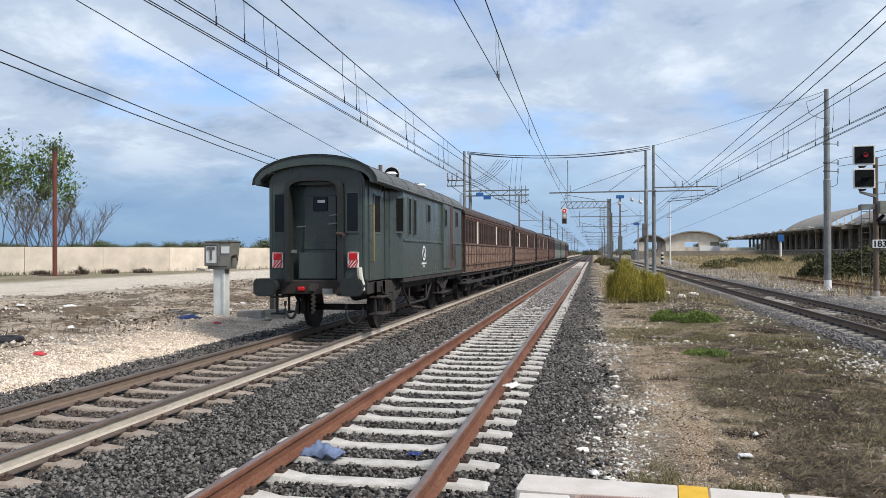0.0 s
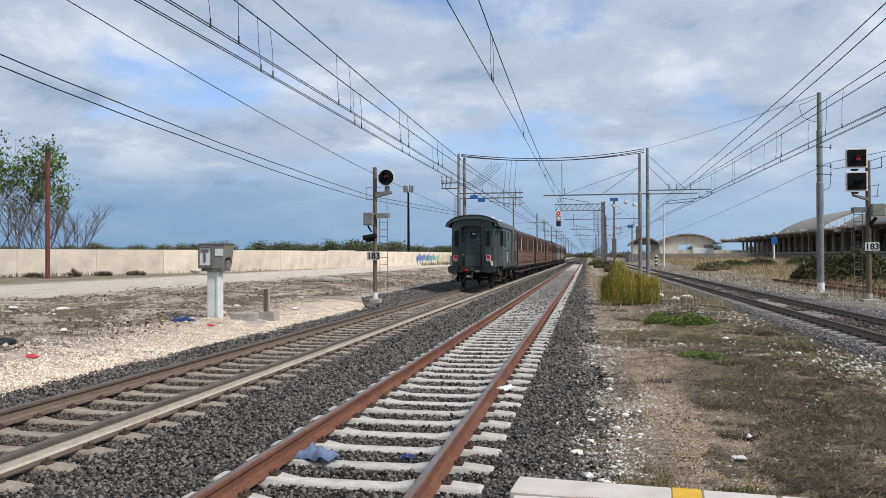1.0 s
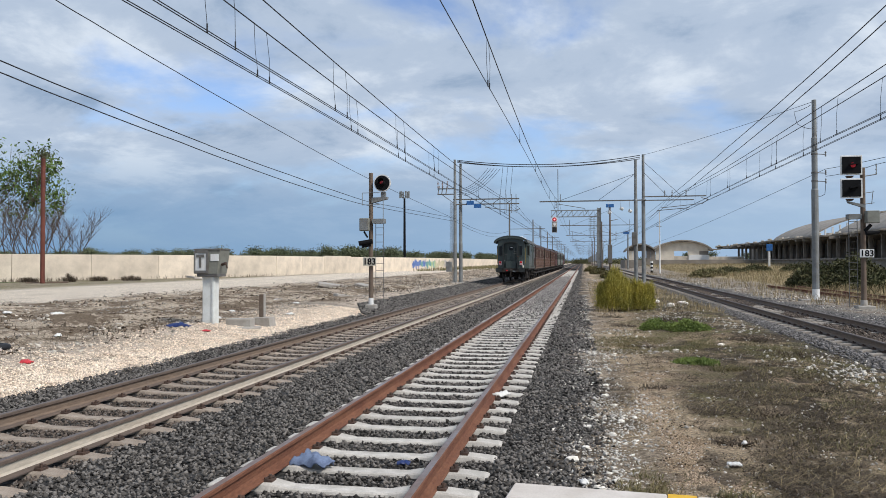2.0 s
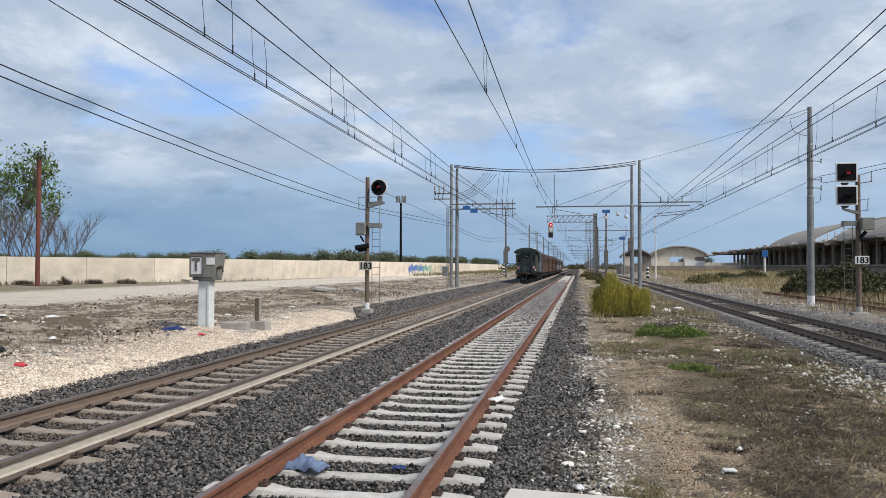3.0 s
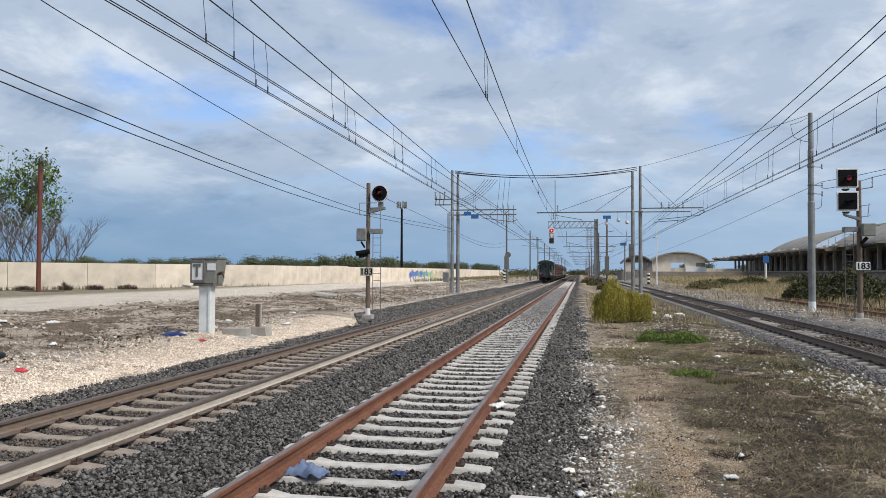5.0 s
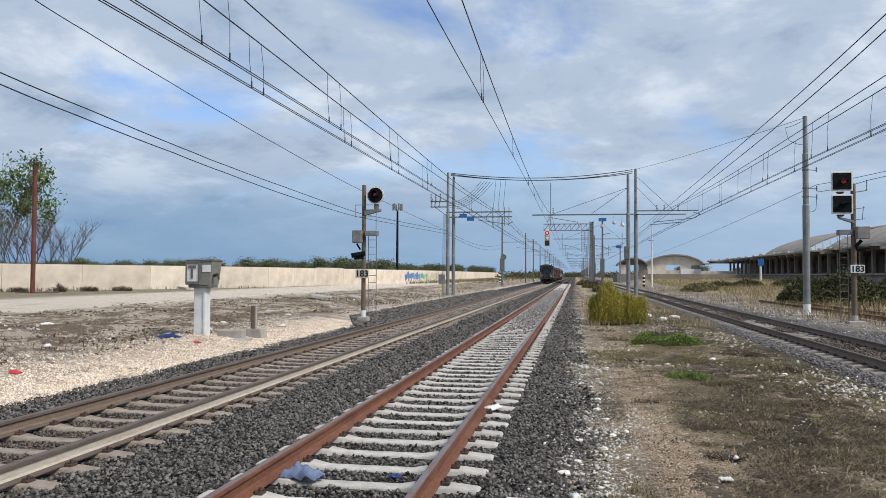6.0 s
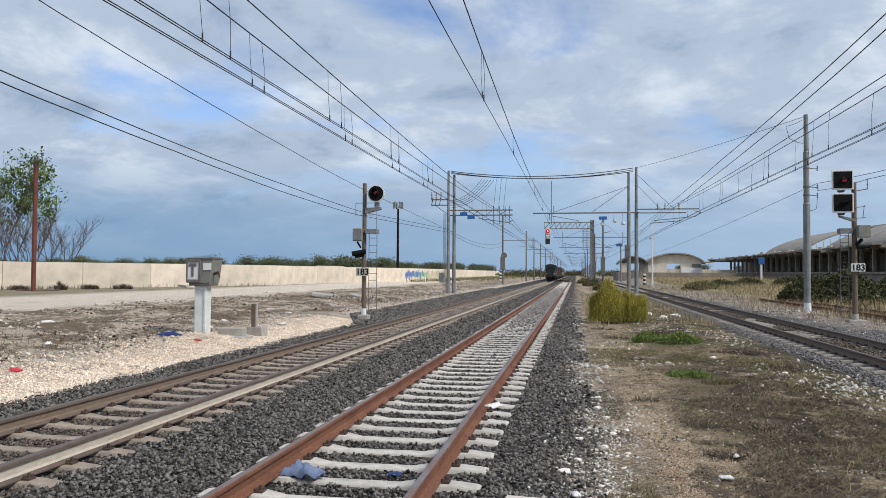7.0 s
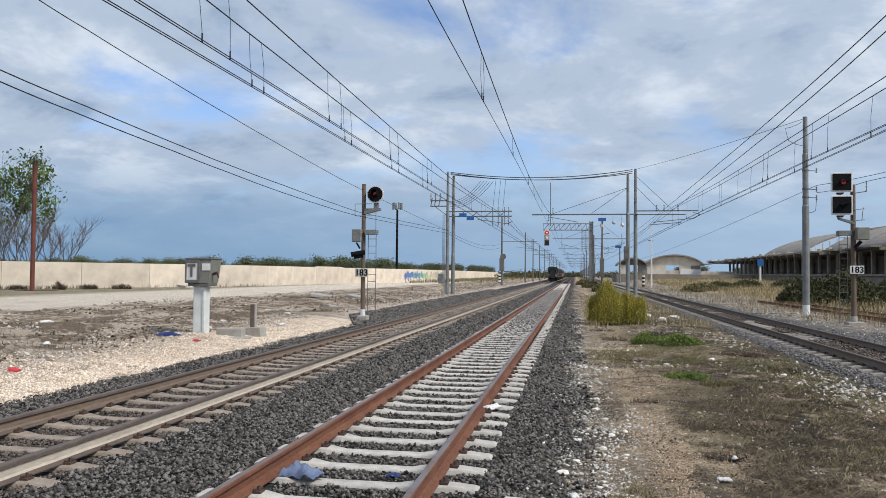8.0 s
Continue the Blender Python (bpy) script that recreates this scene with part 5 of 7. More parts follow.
def make_left_signal():
    s = thing("railway_signal", "round black signal head on a brown post with ladder", "railway signal", (-8.24, 29.6, 0), group="line signals")
    part("post", pole_mesh(5.22, 0.09, 0.08), POST_BROWN, s)
    bm = bmesh.new()
    tube(bm, (0, 0, 0), (0, 0, 0.28), 0.098, seg=14)
    part("painted_band", bm, WHITE, s)
    bm = bmesh.new()
    box(bm, -0.2, 0.22, -0.2, 0.2, -0.3, 0.03, 0.03)
    part("footing", bm, CONCRETE, s)
    bm = bmesh.new()
    tube(bm, (0.50, -0.10, 4.80), (0.50, -0.16, 4.80), 0.34, seg=32)
    rim = part("backboard_rim", bm, WHITE, s, "white rim of the signal head")
    bm = bmesh.new()
    tube(bm, (0.50, -0.165, 4.80), (0.50, -0.19, 4.80), 0.295, seg=32)
    tube(bm, (0.50, 0.15, 4.80), (0.50, -0.10, 4.80), 0.2, 0.3, seg=20)
    tube(bm, (0.50, -0.19, 4.80), (0.50, -0.42, 4.86), 0.14, 0.12, seg=16, caps=False)
    part("signal_head", bm, BLACK, s)
    bm = bmesh.new()
    tube(bm, (0.50, -0.192, 4.80), (0.50, -0.21, 4.80), 0.085, seg=16)
    part("lamp", bm, DIM_RED, s, "dim red signal lamp")
    bm = bmesh.new()
    prism(bm, [(0.05, 4.02), (0.68, 4.18), (0.68, 4.26), (0.05, 4.24)], "y", -0.12, 0.12)
    box(bm, 0.42, 0.6, -0.08, 0.08, 4.26, 4.46)
    box(bm, 0.1, 0.55, -0.22, 0.22, 3.22, 3.40)
    for z in (4.42, 3.95):
        tube(bm, (-0.3, -0.2, z), (0.4, -0.2, z), 0.014, seg=5)
    tube(bm, (-0.3, -0.2, 3.95), (-0.3, -0.2, 4.42), 0.014, seg=5)
    tube(bm, (0.55, -0.2, 3.35), (0.55, -0.2, 4.15), 0.014, seg=5)
    part("bracket", bm, STEEL, s)
    bm = bmesh.new()
    box(bm, -0.38, -0.01, -0.36, -0.10, 2.92, 3.42, 0.02)
    part("repeater_box", bm, BOX_GREY, s, "grey equipment box")
    bm = bmesh.new()
    box(bm, -0.355, -0.035, -0.372, -0.36, 2.95, 3.39)
    part("box_lid", bm, STEEL, s)
    bm = bmesh.new()
    tube(bm, (-0.22, -0.25, 2.90), (-0.08, -0.2, 2.66), 0.035, seg=8)
    tube(bm, (-0.40, -0.36, 2.42), (0.12, -0.2, 2.52), 0.10, seg=10)
    tube(bm, (-0.3, -0.3, 2.30), (0.05, -0.2, 2.36), 0.05, seg=8)
    part("call_lamp", bm, BLACK, s)
    # cream instead of white: the board's shadow is put into its colour
    number_plate(s, pose(-0.02, -0.14, 1.72), CREAM)
    post_ladder(s, 0.35, 0.02, 0.1, 3.2)


def make_right_signal():
    s = thing("railway_signal", "two square black signal heads on a brown post", "railway signal", (11.25, 34.1, -0.2), group="line signals")
    part("post", pole_mesh(5.7, 0.105, 0.095), POST_BROWN, s)
    bm = bmesh.new()
    tube(bm, (0, 0, 0.05), (0, 0, 0.3), 0.14, 0.13, seg=14)
    box(bm, -0.3, 0.35, -0.3, 0.3, -0.2, 0.07, 0.02)
    part("footing", bm, CONCRETE, s)
    for z, lit in ((5.78, True), (4.84, False)):
        bm = bmesh.new()
        box(bm, -0.93, -0.10, -0.30, -0.25, z - 0.40, z + 0.40, 0.01)
        part("backboard", bm, WHITE, s, "white-edged square backboard")
        bm = bmesh.new()
        box(bm, -0.87, -0.16, -0.33, -0.302, z - 0.34, z + 0.34, 0.008)
        box(bm, -0.75, -0.3, -0.25, 0.05, z - 0.25, z + 0.25, 0.03)
        prism(bm, [(-0.62, z - 0.02), (-0.24, z + 0.06), (-0.24, z + 0.16), (-0.60, z + 0.04)], "y", -0.46, -0.33)
        part("signal_head", bm, BLACK, s)
        bm = bmesh.new()
        tube(bm, (-0.46, -0.332, z), (-0.46, -0.35, z), 0.10, seg=16)
        part("lamp", bm, DIM_RED if lit else BLACK, s, "dim red lamp" if lit else "unlit lamp")
        bm = bmesh.new()
        prism(bm, [(-0.68, z - 0.42), (-0.40, z - 0.42), (-0.46, z - 0.5), (-0.62, z - 0.5)], "y", -0.24, -0.05)
        part("head_bracket", bm, IRON, s)
    bm = bmesh.new()
    prism(bm, [(-0.6, 4.34), (0.05, 4.18), (0.05, 4.05), (-0.55, 4.26)], "y", -0.1, 0.1)
    box(bm, -0.6, -0.1, -0.2, 0.2, 3.60, 3.80)
    for z in (4.3, 4.75):
        tube(bm, (0.0, -0.1, z - 0.1), (0.4, -0.1, z - 0.05), 0.014, seg=5)
    tube(bm, (0.3, -0.1, 4.2), (0.36, -0.1, 4.75), 0.014, seg=5)
    part("bracket", bm, STEEL, s)
    bm = bmesh.new()
    box(bm, 0.0, 0.48, -0.46, -0.14, 3.42, 3.92, 0.02)
    part("repeater_box", bm, BOX_GREY, s, "grey equipment box")
    bm = bmesh.new()
    tube(bm, (0.2, -0.3, 3.36), (-0.02, -0.25, 3.1), 0.07, seg=8)
    tube(bm, (0.0, -0.32, 3.02), (0.5, -0.3, 3.05), 0.1, 0.06, seg=10)
    part("call_lamp", bm, BLACK, s)
    bm = bmesh.new()
    tube(bm, (0.08, 0, 5.35), (0.52, 0, 5.42), 0.022, seg=6)
    insulator(bm, (0.52, 0, 5.4), (0.52, 0, 5.85), 0.04, 3)
    part("line_insulator", bm, STEEL, s)
    number_plate(s, pose(0.08, -0.16, 2.20), WHITE)
    post_ladder(s, -0.38, 0.02, 0.0, 3.6)


def make_relay_cabinet():
    c = thing("relay_cabinet", "grey metal relay box on a concrete column", "cabinet", (-10.12, 19.95, -0.04))
    bm = bmesh.new()
    box(bm, -0.19, 0.15, -0.17, 0.17, -0.3, 1.37, 0.03)
    part("column", bm, PALE_CONCRETE, c, "pale grey column")
    bm = bmesh.new()
    box(bm, 0.09, 0.18, -0.20, -0.14, -0.02, 1.36, 0.02)
    part("conduit", bm, PALE_CONCRETE, c)
    bm = bmesh.new()
    box(bm, -0.30, 0.30, -0.27, 0.27, 1.35, 1.43, 0.01)
    part("base_plate", bm, DARK_STEEL, c)
    bm = bmesh.new()
    prism(bm, [(-0.36, 1.43), (0.30, 1.43), (0.39, 2.08), (-0.36, 2.08)], "y", -0.28, 0.32)
    box_ = part("housing", bm, BOX_GREY, c)
    bm = bmesh.new()
    box(bm, -0.38, 0.41, -0.31, 0.34, 2.08, 2.12, 0.01)
    part("lid", bm, DARK_STEEL, box_)
    bm = bmesh.new()
    for x0, x1, z0, z1 in ((-0.365, -0.33, 1.44, 2.07), (0.0, 0.06, 1.44, 2.07), (-0.33, 0.0, 2.0, 2.07), (-0.33, 0.0, 1.44, 1.51)):
        box(bm, x0, x1, -0.32, -0.28, z0, z1, 0.006)
    part("door_frame", bm, DARK_STEEL, box_)
    bm = bmesh.new()
    box(bm, -0.325, -0.005, -0.30, -0.282, 1.52, 1.99, 0.004)
    part("door", bm, WHITE, box_, "white cabinet door")
    bm = bmesh.new()
    box(bm, -0.29, -0.06, -0.318, -0.303, 1.88, 1.96)
    box(bm, -0.205, -0.145, -0.318, -0.303, 1.60, 1.88)
    part("door_mark", bm, DARK_STEEL, box_)
    bm = bmesh.new()
    box(bm, 0.12, 0.36, -0.295, -0.282, 1.78, 1.97)
    part("label_plate", bm, WHITE, box_)
    bm = bmesh.new()
    tube(bm, (0.36, -0.1, 1.68), (0.50, -0.14, 1.72), 0.04, seg=8)
    tube(bm, (0.49, -0.14, 1.72), (0.54, -0.14, 1.58), 0.02, seg=6)
    part("lock", bm, IRON, box_)
    bm = bmesh.new()
    box(bm, -0.35, 1.25, -0.35, 0.4, -0.3, 0.0, 0.02)
    tagged(link_mesh("concrete_slab", bm, CONCRETE), "flat concrete slab at the cabinet's foot", "slab").matrix_basis = pose(-10.1, 20.0, -0.07)
    bm = bmesh.new()
    box(bm, 0, 0.70, -0.2, 0.2, -0.1, 0.14, 0.015)
    tagged(link_mesh("cable_duct", bm, CONCRETE), "low concrete cable duct box beside the cabinet", "duct").matrix_basis = pose(-9.75, 20.2, 0.0, 0, 0, 8)
    k = thing("marker_post", "short brown post set in a concrete block", "marker post", (-9.1, 21.1, -0.04))
    bm = bmesh.new()
    box(bm, -0.10, 0.02, -0.05, 0.05, 0.1, 0.82, 0.008)
    part("post", bm, POST_BROWN, k)
    bm = bmesh.new()
    box(bm, 0.022, 0.06, -0.045, 0.06, 0.1, 0.83, 0.008)
    part("back_post", bm, CONCRETE, k)
    bm = bmesh.new()
    prism(bm, [(-0.24, -0.2), (0.32, -0.2), (0.26, 0.16), (-0.18, 0.16)], "y", -0.22, 0.22)
    part("block", bm, CONCRETE, k)


def make_small_posts():
    p = thing("rusty_pole", "tall rusty steel pole beside the road", "pole", (-43.2, 56.1, 0))
    bm = bmesh.new()
    tube(bm, (0, 0, -0.3), (0.02, 0, 10.35), 0.18, 0.17, seg=12)
    tube(bm, (0.02, 0, 10.35), (0.02, 0, 10.5), 0.20, 0.18, seg=12)
    part("shaft", bm, mat("rusty_pipe", (0.15, 0.045, 0.03), 0.8, var=0.3, scale=1.5, fine=20, fine_var=0.2, bump=0.1, second=(0.10, 0.035, 0.025)), p)
    c = np.array([0.02, 0, 10.55]) + NP.normal(0, 1, (260, 3)) * np.array([0.28, 0.28, 0.22])
    leaves(c, 0.22, OLIVE, "creeper", p, 0.3)
    b = thing("blue_sign_post", "steel pole with a small blue sign on top", "sign", (10.6, 190.0, -0.2))
    part("pole", pole_mesh(8.9, 0.2, 0.14), STEEL, b)
    bm = bmesh.new()
    box(bm, -1.1, 0.3, -0.18, -0.12, 8.4, 9.0, 0.02)
    part("sign", bm, BLUE, b, "blue enamel sign")
    l = thing("lamp_post", "slim white lamp post beside the track", "lamp post", (11.9, 126.0, -0.2))
    bm = bmesh.new()
    tube(bm, (0, 0, -0.3), (0, 0, 9.7), 0.13, 0.07, seg=10)
    part("shaft", bm, WHITE, l)
    bm = bmesh.new()
    tube(bm, (-0.3, 0, 7.4), (0.3, 0, 7.4), 0.06, seg=6)
    box(bm, -0.5, -0.25, -0.1, 0.1, 7.35, 7.5)
    part("lamp", bm, STEEL, l)
    for x_, y_ in ((11.0, 130.0), (-14.5, 151.0)):
        t = thing("striped_marker", "short black and white striped marker post", "marker post", (x_, y_, -0.1))
        for k in range(6):
            bm = bmesh.new()
            tube(bm, (0, 0, 0.3 * k - (0.3 if k == 0 else 0)), (0, 0, 0.3 * k + 0.3), 0.2, seg=10)
            part("band", bm, WHITE if k % 2 else BLACK, t)
    t = thing("radio_mast", "slender dark mast with aerials on top", "mast", (-46.5, 200.0, 0))
    bm = bmesh.new()
    tube(bm, (0, 0, -0.3), (0, 0, 18.6), 0.38, 0.26, seg=10)
    part("shaft", bm, BLACK, t)
    for i in range(6):
        a_ = i * math.pi / 3
        bm = bmesh.new()
        box(bm, -0.2, 0.2, -0.1, 0.1, 18.6, 20.4, 0.03, Matrix.Translation((1.2 * math.cos(a_), 1.2 * math.sin(a_), 0)))
        tube(bm, (0, 0, 18.8), (1.2 * math.cos(a_), 1.2 * math.sin(a_), 18.9), 0.06, seg=5)
        part("aerial", bm, STEEL, t)
    w = thing("blue_notice", "small blue notice on a white post", "sign", (38.0, 170.0, 0.2))
    bm = bmesh.new()
    tube(bm, (0, 0, -0.3), (0, 0, 5.0), 0.22, seg=8)
    part("post", bm, WHITE, w)
    bm = bmesh.new()
    box(bm, -0.6, 0.6, -0.3, -0.22, 3.6, 5.0, 0.03)
    part("sign", bm, BLUE, w)


make_left_mast()
make_right_mast()
make_far_masts()
make_span_mast()
make_gantry()
for dz, sg in ((0.0, 0.55), (-0.15, 0.62), (-0.3, 0.50)):
    cable("cross_span_cable", "thick dark cable slung across the tracks between masts", [(-10.0, 62.0, 9.95 + dz * 0.6), (4.7, 66.0, 10.5 + dz)], 0.032, sg, 20)
cable("guy_cable", "thin cable from a tall mast to the next", [(4.9, 66.0, 10.5), (10.9, 39.7, 9.35)], 0.012, 0.12, 10)
make_left_signal()
make_right_signal()
make_relay_cabinet()

# ---- derelict sheds beyond the field ----
SHELL = mat("weathered_vault_concrete", (0.30, 0.265, 0.225), 0.9, var=0.3, scale=0.35, fine=6, fine_var=0.12, bump=0.2, second=(0.22, 0.195, 0.165))
HALL_WALL = mat("cream_hall_render", (0.72, 0.64, 0.52), 0.9, var=0.2, scale=0.5, fine=10, fine_var=0.08, bump=0.1, second=(0.58, 0.50, 0.40))
SHED = mat("stained_shed_concrete", (0.27, 0.235, 0.195), 0.9, var=0.3, scale=0.5, fine=8, fine_var=0.15, bump=0.2, second=(0.18, 0.155, 0.13))
PALE_WALL = mat("pale_render", (0.64, 0.56, 0.45), 0.9, var=0.2, scale=0.5, fine=10, fine_var=0.08, bump=0.1, second=(0.42, 0.37, 0.30))


def vault(parent, name, x0, x1, y0, y1, spring, crown, thick=0.3, gap=None, n=22, along="x"):
    """A thin shell vault; gap: part of the arch left out where it has fallen in."""
    def point(i, t):
        a_ = math.pi * i / n
        u = (y0 + y1) / 2 - math.cos(a_) * (y1 - y0) / 2
        z = spring + (crown - spring) * math.sin(a_) ** 1.5 - t
        return u, z
    bm = bmesh.new()
    for i in range(n):
        if gap and gap[0] <= i < gap[1]:
            continue
        (u0, z0), (u1, z1) = point(i, 0), point(i + 1, 0)
        o = [(u0, z0), (u1, z1), (u1, z1 - thick), (u0, z0 - thick)]
        prism(bm, o, along, x0, x1)
    bmesh.ops.remove_doubles(bm, verts=bm.verts, dist=0.001)
    return part(name, bm, SHELL, parent)


def make_goods_shed():
    s = thing("goods_shed", "derelict concrete loading shed with broken vaulted roofs", "shed", (0, 0, 0))
    bm = bmesh.new()
    box(bm, 46.3, 92, 90, 290, -0.5, 2.1, 0.03)
    part("loading_platform", bm, SHED, s)
    bm = bmesh.new()
    box(bm, 45.9, 46.6, 90, 291, 1.86, 2.16, 0.02)
    part("platform_edge", bm, SHED, s)
    rng = random.Random(4)
    col = bmesh.new()
    box(col, -0.28, 0.28, -0.22, 0.22, 2.1, 6.3, 0.03)
    me = bpy.data.meshes.new("column")
    col.to_mesh(me)
    col.free()
    me.materials.append(SHED)
    for x_ in (47.6, 56.0, 64.0):
        for k in range(29):
            y_ = 96 + 5.6 * k
            if x_ > 60 and y_ > 215:
                continue
            o = new("column", me)
            o.parent = s
            o.matrix_basis = pose(x_, y_ + rng.uniform(-0.1, 0.1), 0)
    # roof deck in slabs with a ragged, broken edge
    for k in range(32):
        y_ = 93 + 5.8 * k
        front = 44.6 + rng.choice((0, 0, 0.4, 0.9, 1.6)) * (1 if y_ < 270 else 0.3)
        bm = bmesh.new()
        box(bm, front, 66.0, y_, y_ + 5.75, 6.28 + rng.uniform(-0.05, 0.05), 6.62 + rng.uniform(-0.05, 0.12), 0.02)
        part("roof_slab", bm, SHED, s)
        bm = bmesh.new()
        box(bm, 44.9, 66.0, y_ + 2.6, y_ + 3.1, 5.8, 6.28)
        part("roof_beam", bm, SHED, s)
        if rng.random() < 0.5:
            bm = bmesh.new()
            box(bm, front - 0.1, front + 0.3, y_ + rng.uniform(0, 2), y_ + rng.uniform(3, 5.5), 6.5, 6.85 + rng.uniform(0, 0.25), 0.04)
            part("broken_edge", bm, PALE_WALL, s)
    # walls added close behind the columns to hide the sky and darken the interior
    for y0, y1 in ((95, 149), (150, 204), (205, 287)):
        bm = bmesh.new()
        box(bm, 58.0, 58.4, y0, y1, 2.1, 6.28)
        part("back_wall", bm, SHED, s)
    vault(s, "rear_vault", 182, 219, 50, 96, 7.2, 13.2, 0.35, along="y")
    vault(s, "rear_vault_fragment", 168, 182, 62, 96, 10.2, 13.2, 0.35, gap=(0, 2), along="y")
    vault(s, "front_vault", 88, 164, 49, 96, 7.0, 12.9, 0.4, along="y")
    for k in range(7):
        bm = bmesh.new()
        box(bm, 50.6 + 1.5 * k, 50.9 + 1.5 * k, 181.4, 181.8, 6.6, 8.2 + 0.45 * k)
        part("mullion", bm, WHITE, s, "pale bar of the broken glazing")
    for k in range(12):
        bm = bmesh.new()
        box(bm, 49.4, 50.1, 92 + 11 * k, 94 + 11 * k, 6.5, 7.4)
        part("roof_bracket", bm, PALE_WALL, s)


def make_arched_hall():
    h = thing("arched_hall", "abandoned hall with two shell-vaulted concrete roofs", "building", (0, 0, 0))
    for x0, x1, spring, crown, name in ((11.6, 19.6, 4.6, 6.6, "small_vault"), (19.2, 34.6, 4.8, 7.5, "large_vault")):
        vault(h, name, 218.9, 232.0, x0, x1, spring, crown, 0.35, along="y")
    bm = bmesh.new()
    box(bm, 33.5, 36.2, 216, 232, 4.75, 5.0, 0.02)
    part("eave_slab", bm, SHELL, h)
    # front wall of the large bay round an open hatch, arched above
    n = 16
    arch = [(26.9 - 7.3 * math.cos(math.pi * i / n), 4.45 + 2.55 * math.sin(math.pi * i / n)) for i in range(n + 1)]
    bm = bmesh.new()
    prism(bm, arch, "y", 220.0, 220.4)
    part("gable", bm, HALL_WALL, h)
    for x0, x1, z0, z1, m_ in ((19.7, 24.6, 2.0, 4.45, HALL_WALL), (28.2, 31.2, 2.0, 4.45, HALL_WALL), (31.2, 33.6, 2.0, 4.45, SHED), (24.6, 28.2, 2.0, 3.1, PALE_WALL), (28.4, 33.8, 2.0, 3.4, WHITE)):
        bm = bmesh.new()
        box(bm, x0, x1, 220.0 - (0.3 if m_ is WHITE else 0.0), 220.4, z0, z1, 0.02)
        part("wall", bm, m_, h)
    for x0, x1 in ((12.0, 13.6), (13.6, 14.6), (17.2, 18.4), (18.4, 19.6)):
        bm = bmesh.new()
        box(bm, x0, x1 - 0.05, 220.0, 220.4, 2.0, 4.6, 0.02)
        part("wall", bm, HALL_WALL if x0 < 15 else SHED, h)
    bm = bmesh.new()
    arch = [(15.6 - 3.6 * math.cos(math.pi * i / n), 4.5 + 1.75 * math.sin(math.pi * i / n)) for i in range(n + 1)]
    prism(bm, arch, "y", 221.0, 221.3)
    part("gable", bm, SHED, h)
    bm = bmesh.new()
    box(bm, 11.0, 46.2, 213.0, 236.0, -0.5, 2.05, 0.03)
    part("base", bm, SHED, h)
    bm = bmesh.new()
    box(bm, 36.0, 46.0, 236.2, 236.6, 0.5, 3.0, 0.02)
    part("low_wall", bm, PALE_WALL, h)


make_goods_shed()
make_arched_hall()

# ---- platform end ----
SLAB = mat("pale_platform_slab", (0.62, 0.56, 0.50), 0.85, var=0.15, scale=3, fine=60, fine_var=0.06, bump=0.1, second=(0.52, 0.46, 0.40))
TACTILE = mat("reddish_tactile_paving", (0.40, 0.27, 0.22), 0.85, var=0.2, scale=5, fine=50, fine_var=0.12, bump=0.15)
YELLOW = mat("yellow_line_paint", (0.72, 0.42, 0.03), 0.7, var=0.15, scale=5, fine=40, fine_var=0.08, bump=0.05)


def make_platform():
    p = thing("platform", "low platform end with pale edge slabs and yellow line", "platform", (-0.50, 5.66, 0.1), 0.0, kind="structure")
    skew = pose(0, 0, 0, 0, 0, -5.5)
    bm = bmesh.new()
    prism(bm, [(0.02, -25), (5.5, -25), (5.5, -0.60), (0.02, -0.06)], "z", -0.6, -0.06)
    part("core", bm, CONCRETE, p)
    for x0, x1, m_ in ((0, 1.07, SLAB), (1.073, 1.262, YELLOW), (1.265, 1.74, SLAB), (1.76, 2.75, SLAB), (2.77, 3.8, SLAB)):
        bm = bmesh.new()
        box(bm, x0, x1, -0.36, 0.0, -0.12, 0.0, 0.012 if m_ is SLAB else 0.0)
        part("edge_slab", bm, m_, p).matrix_basis = skew
    for k in range(24):
        bm = bmesh.new()
        box(bm, 0.0, 0.34, -1.43 - k, -0.45 - k, -0.12, 0.0, 0.012)
        part("edge_slab", bm, SLAB, p)
    bm = bmesh.new()
    box(bm, 0.37, 1.06, -24, -0.42, -0.10, -0.004)
    tac = part("tactile_strip", bm, TACTILE, p, "ribbed reddish tactile paving")
    bm = bmesh.new()
    for k in range(60):
        box(bm, 0.42 + 0.02 * (k % 30), 0.43 + 0.02 * (k % 30), -0.62 - 0.3 * (k // 30), -0.44 - 0.3 * (k // 30), -0.006, 0.006)
    tagged(part("ribs", bm, TACTILE, tac), kind="stuff")
    bm = bmesh.new()
    box(bm, 1.073, 1.262, -24, -0.42, -0.1, -0.003)
    part("yellow_line", bm, YELLOW, p)
    bm = bmesh.new()
    prism(bm, [(1.27, -24), (5.4, -24), (5.4, -0.90), (1.27, -0.50)], "z", -0.1, -0.01)
    part("paving", bm, CONCRETE, p)


make_platform()

# ---- loose stones ----
NP = np.random.RandomState(7)
OCT = np.array([(1, 0, 0), (-1, 0, 0), (0, 1, 0), (0, -1, 0), (0, 0, 1), (0, 0, -1)], float)
OCT_F = np.array([(0, 2, 4), (2, 1, 4), (1, 3, 4), (3, 0, 4), (2, 0, 5), (1, 2, 5), (3, 1, 5), (0, 3, 5)])


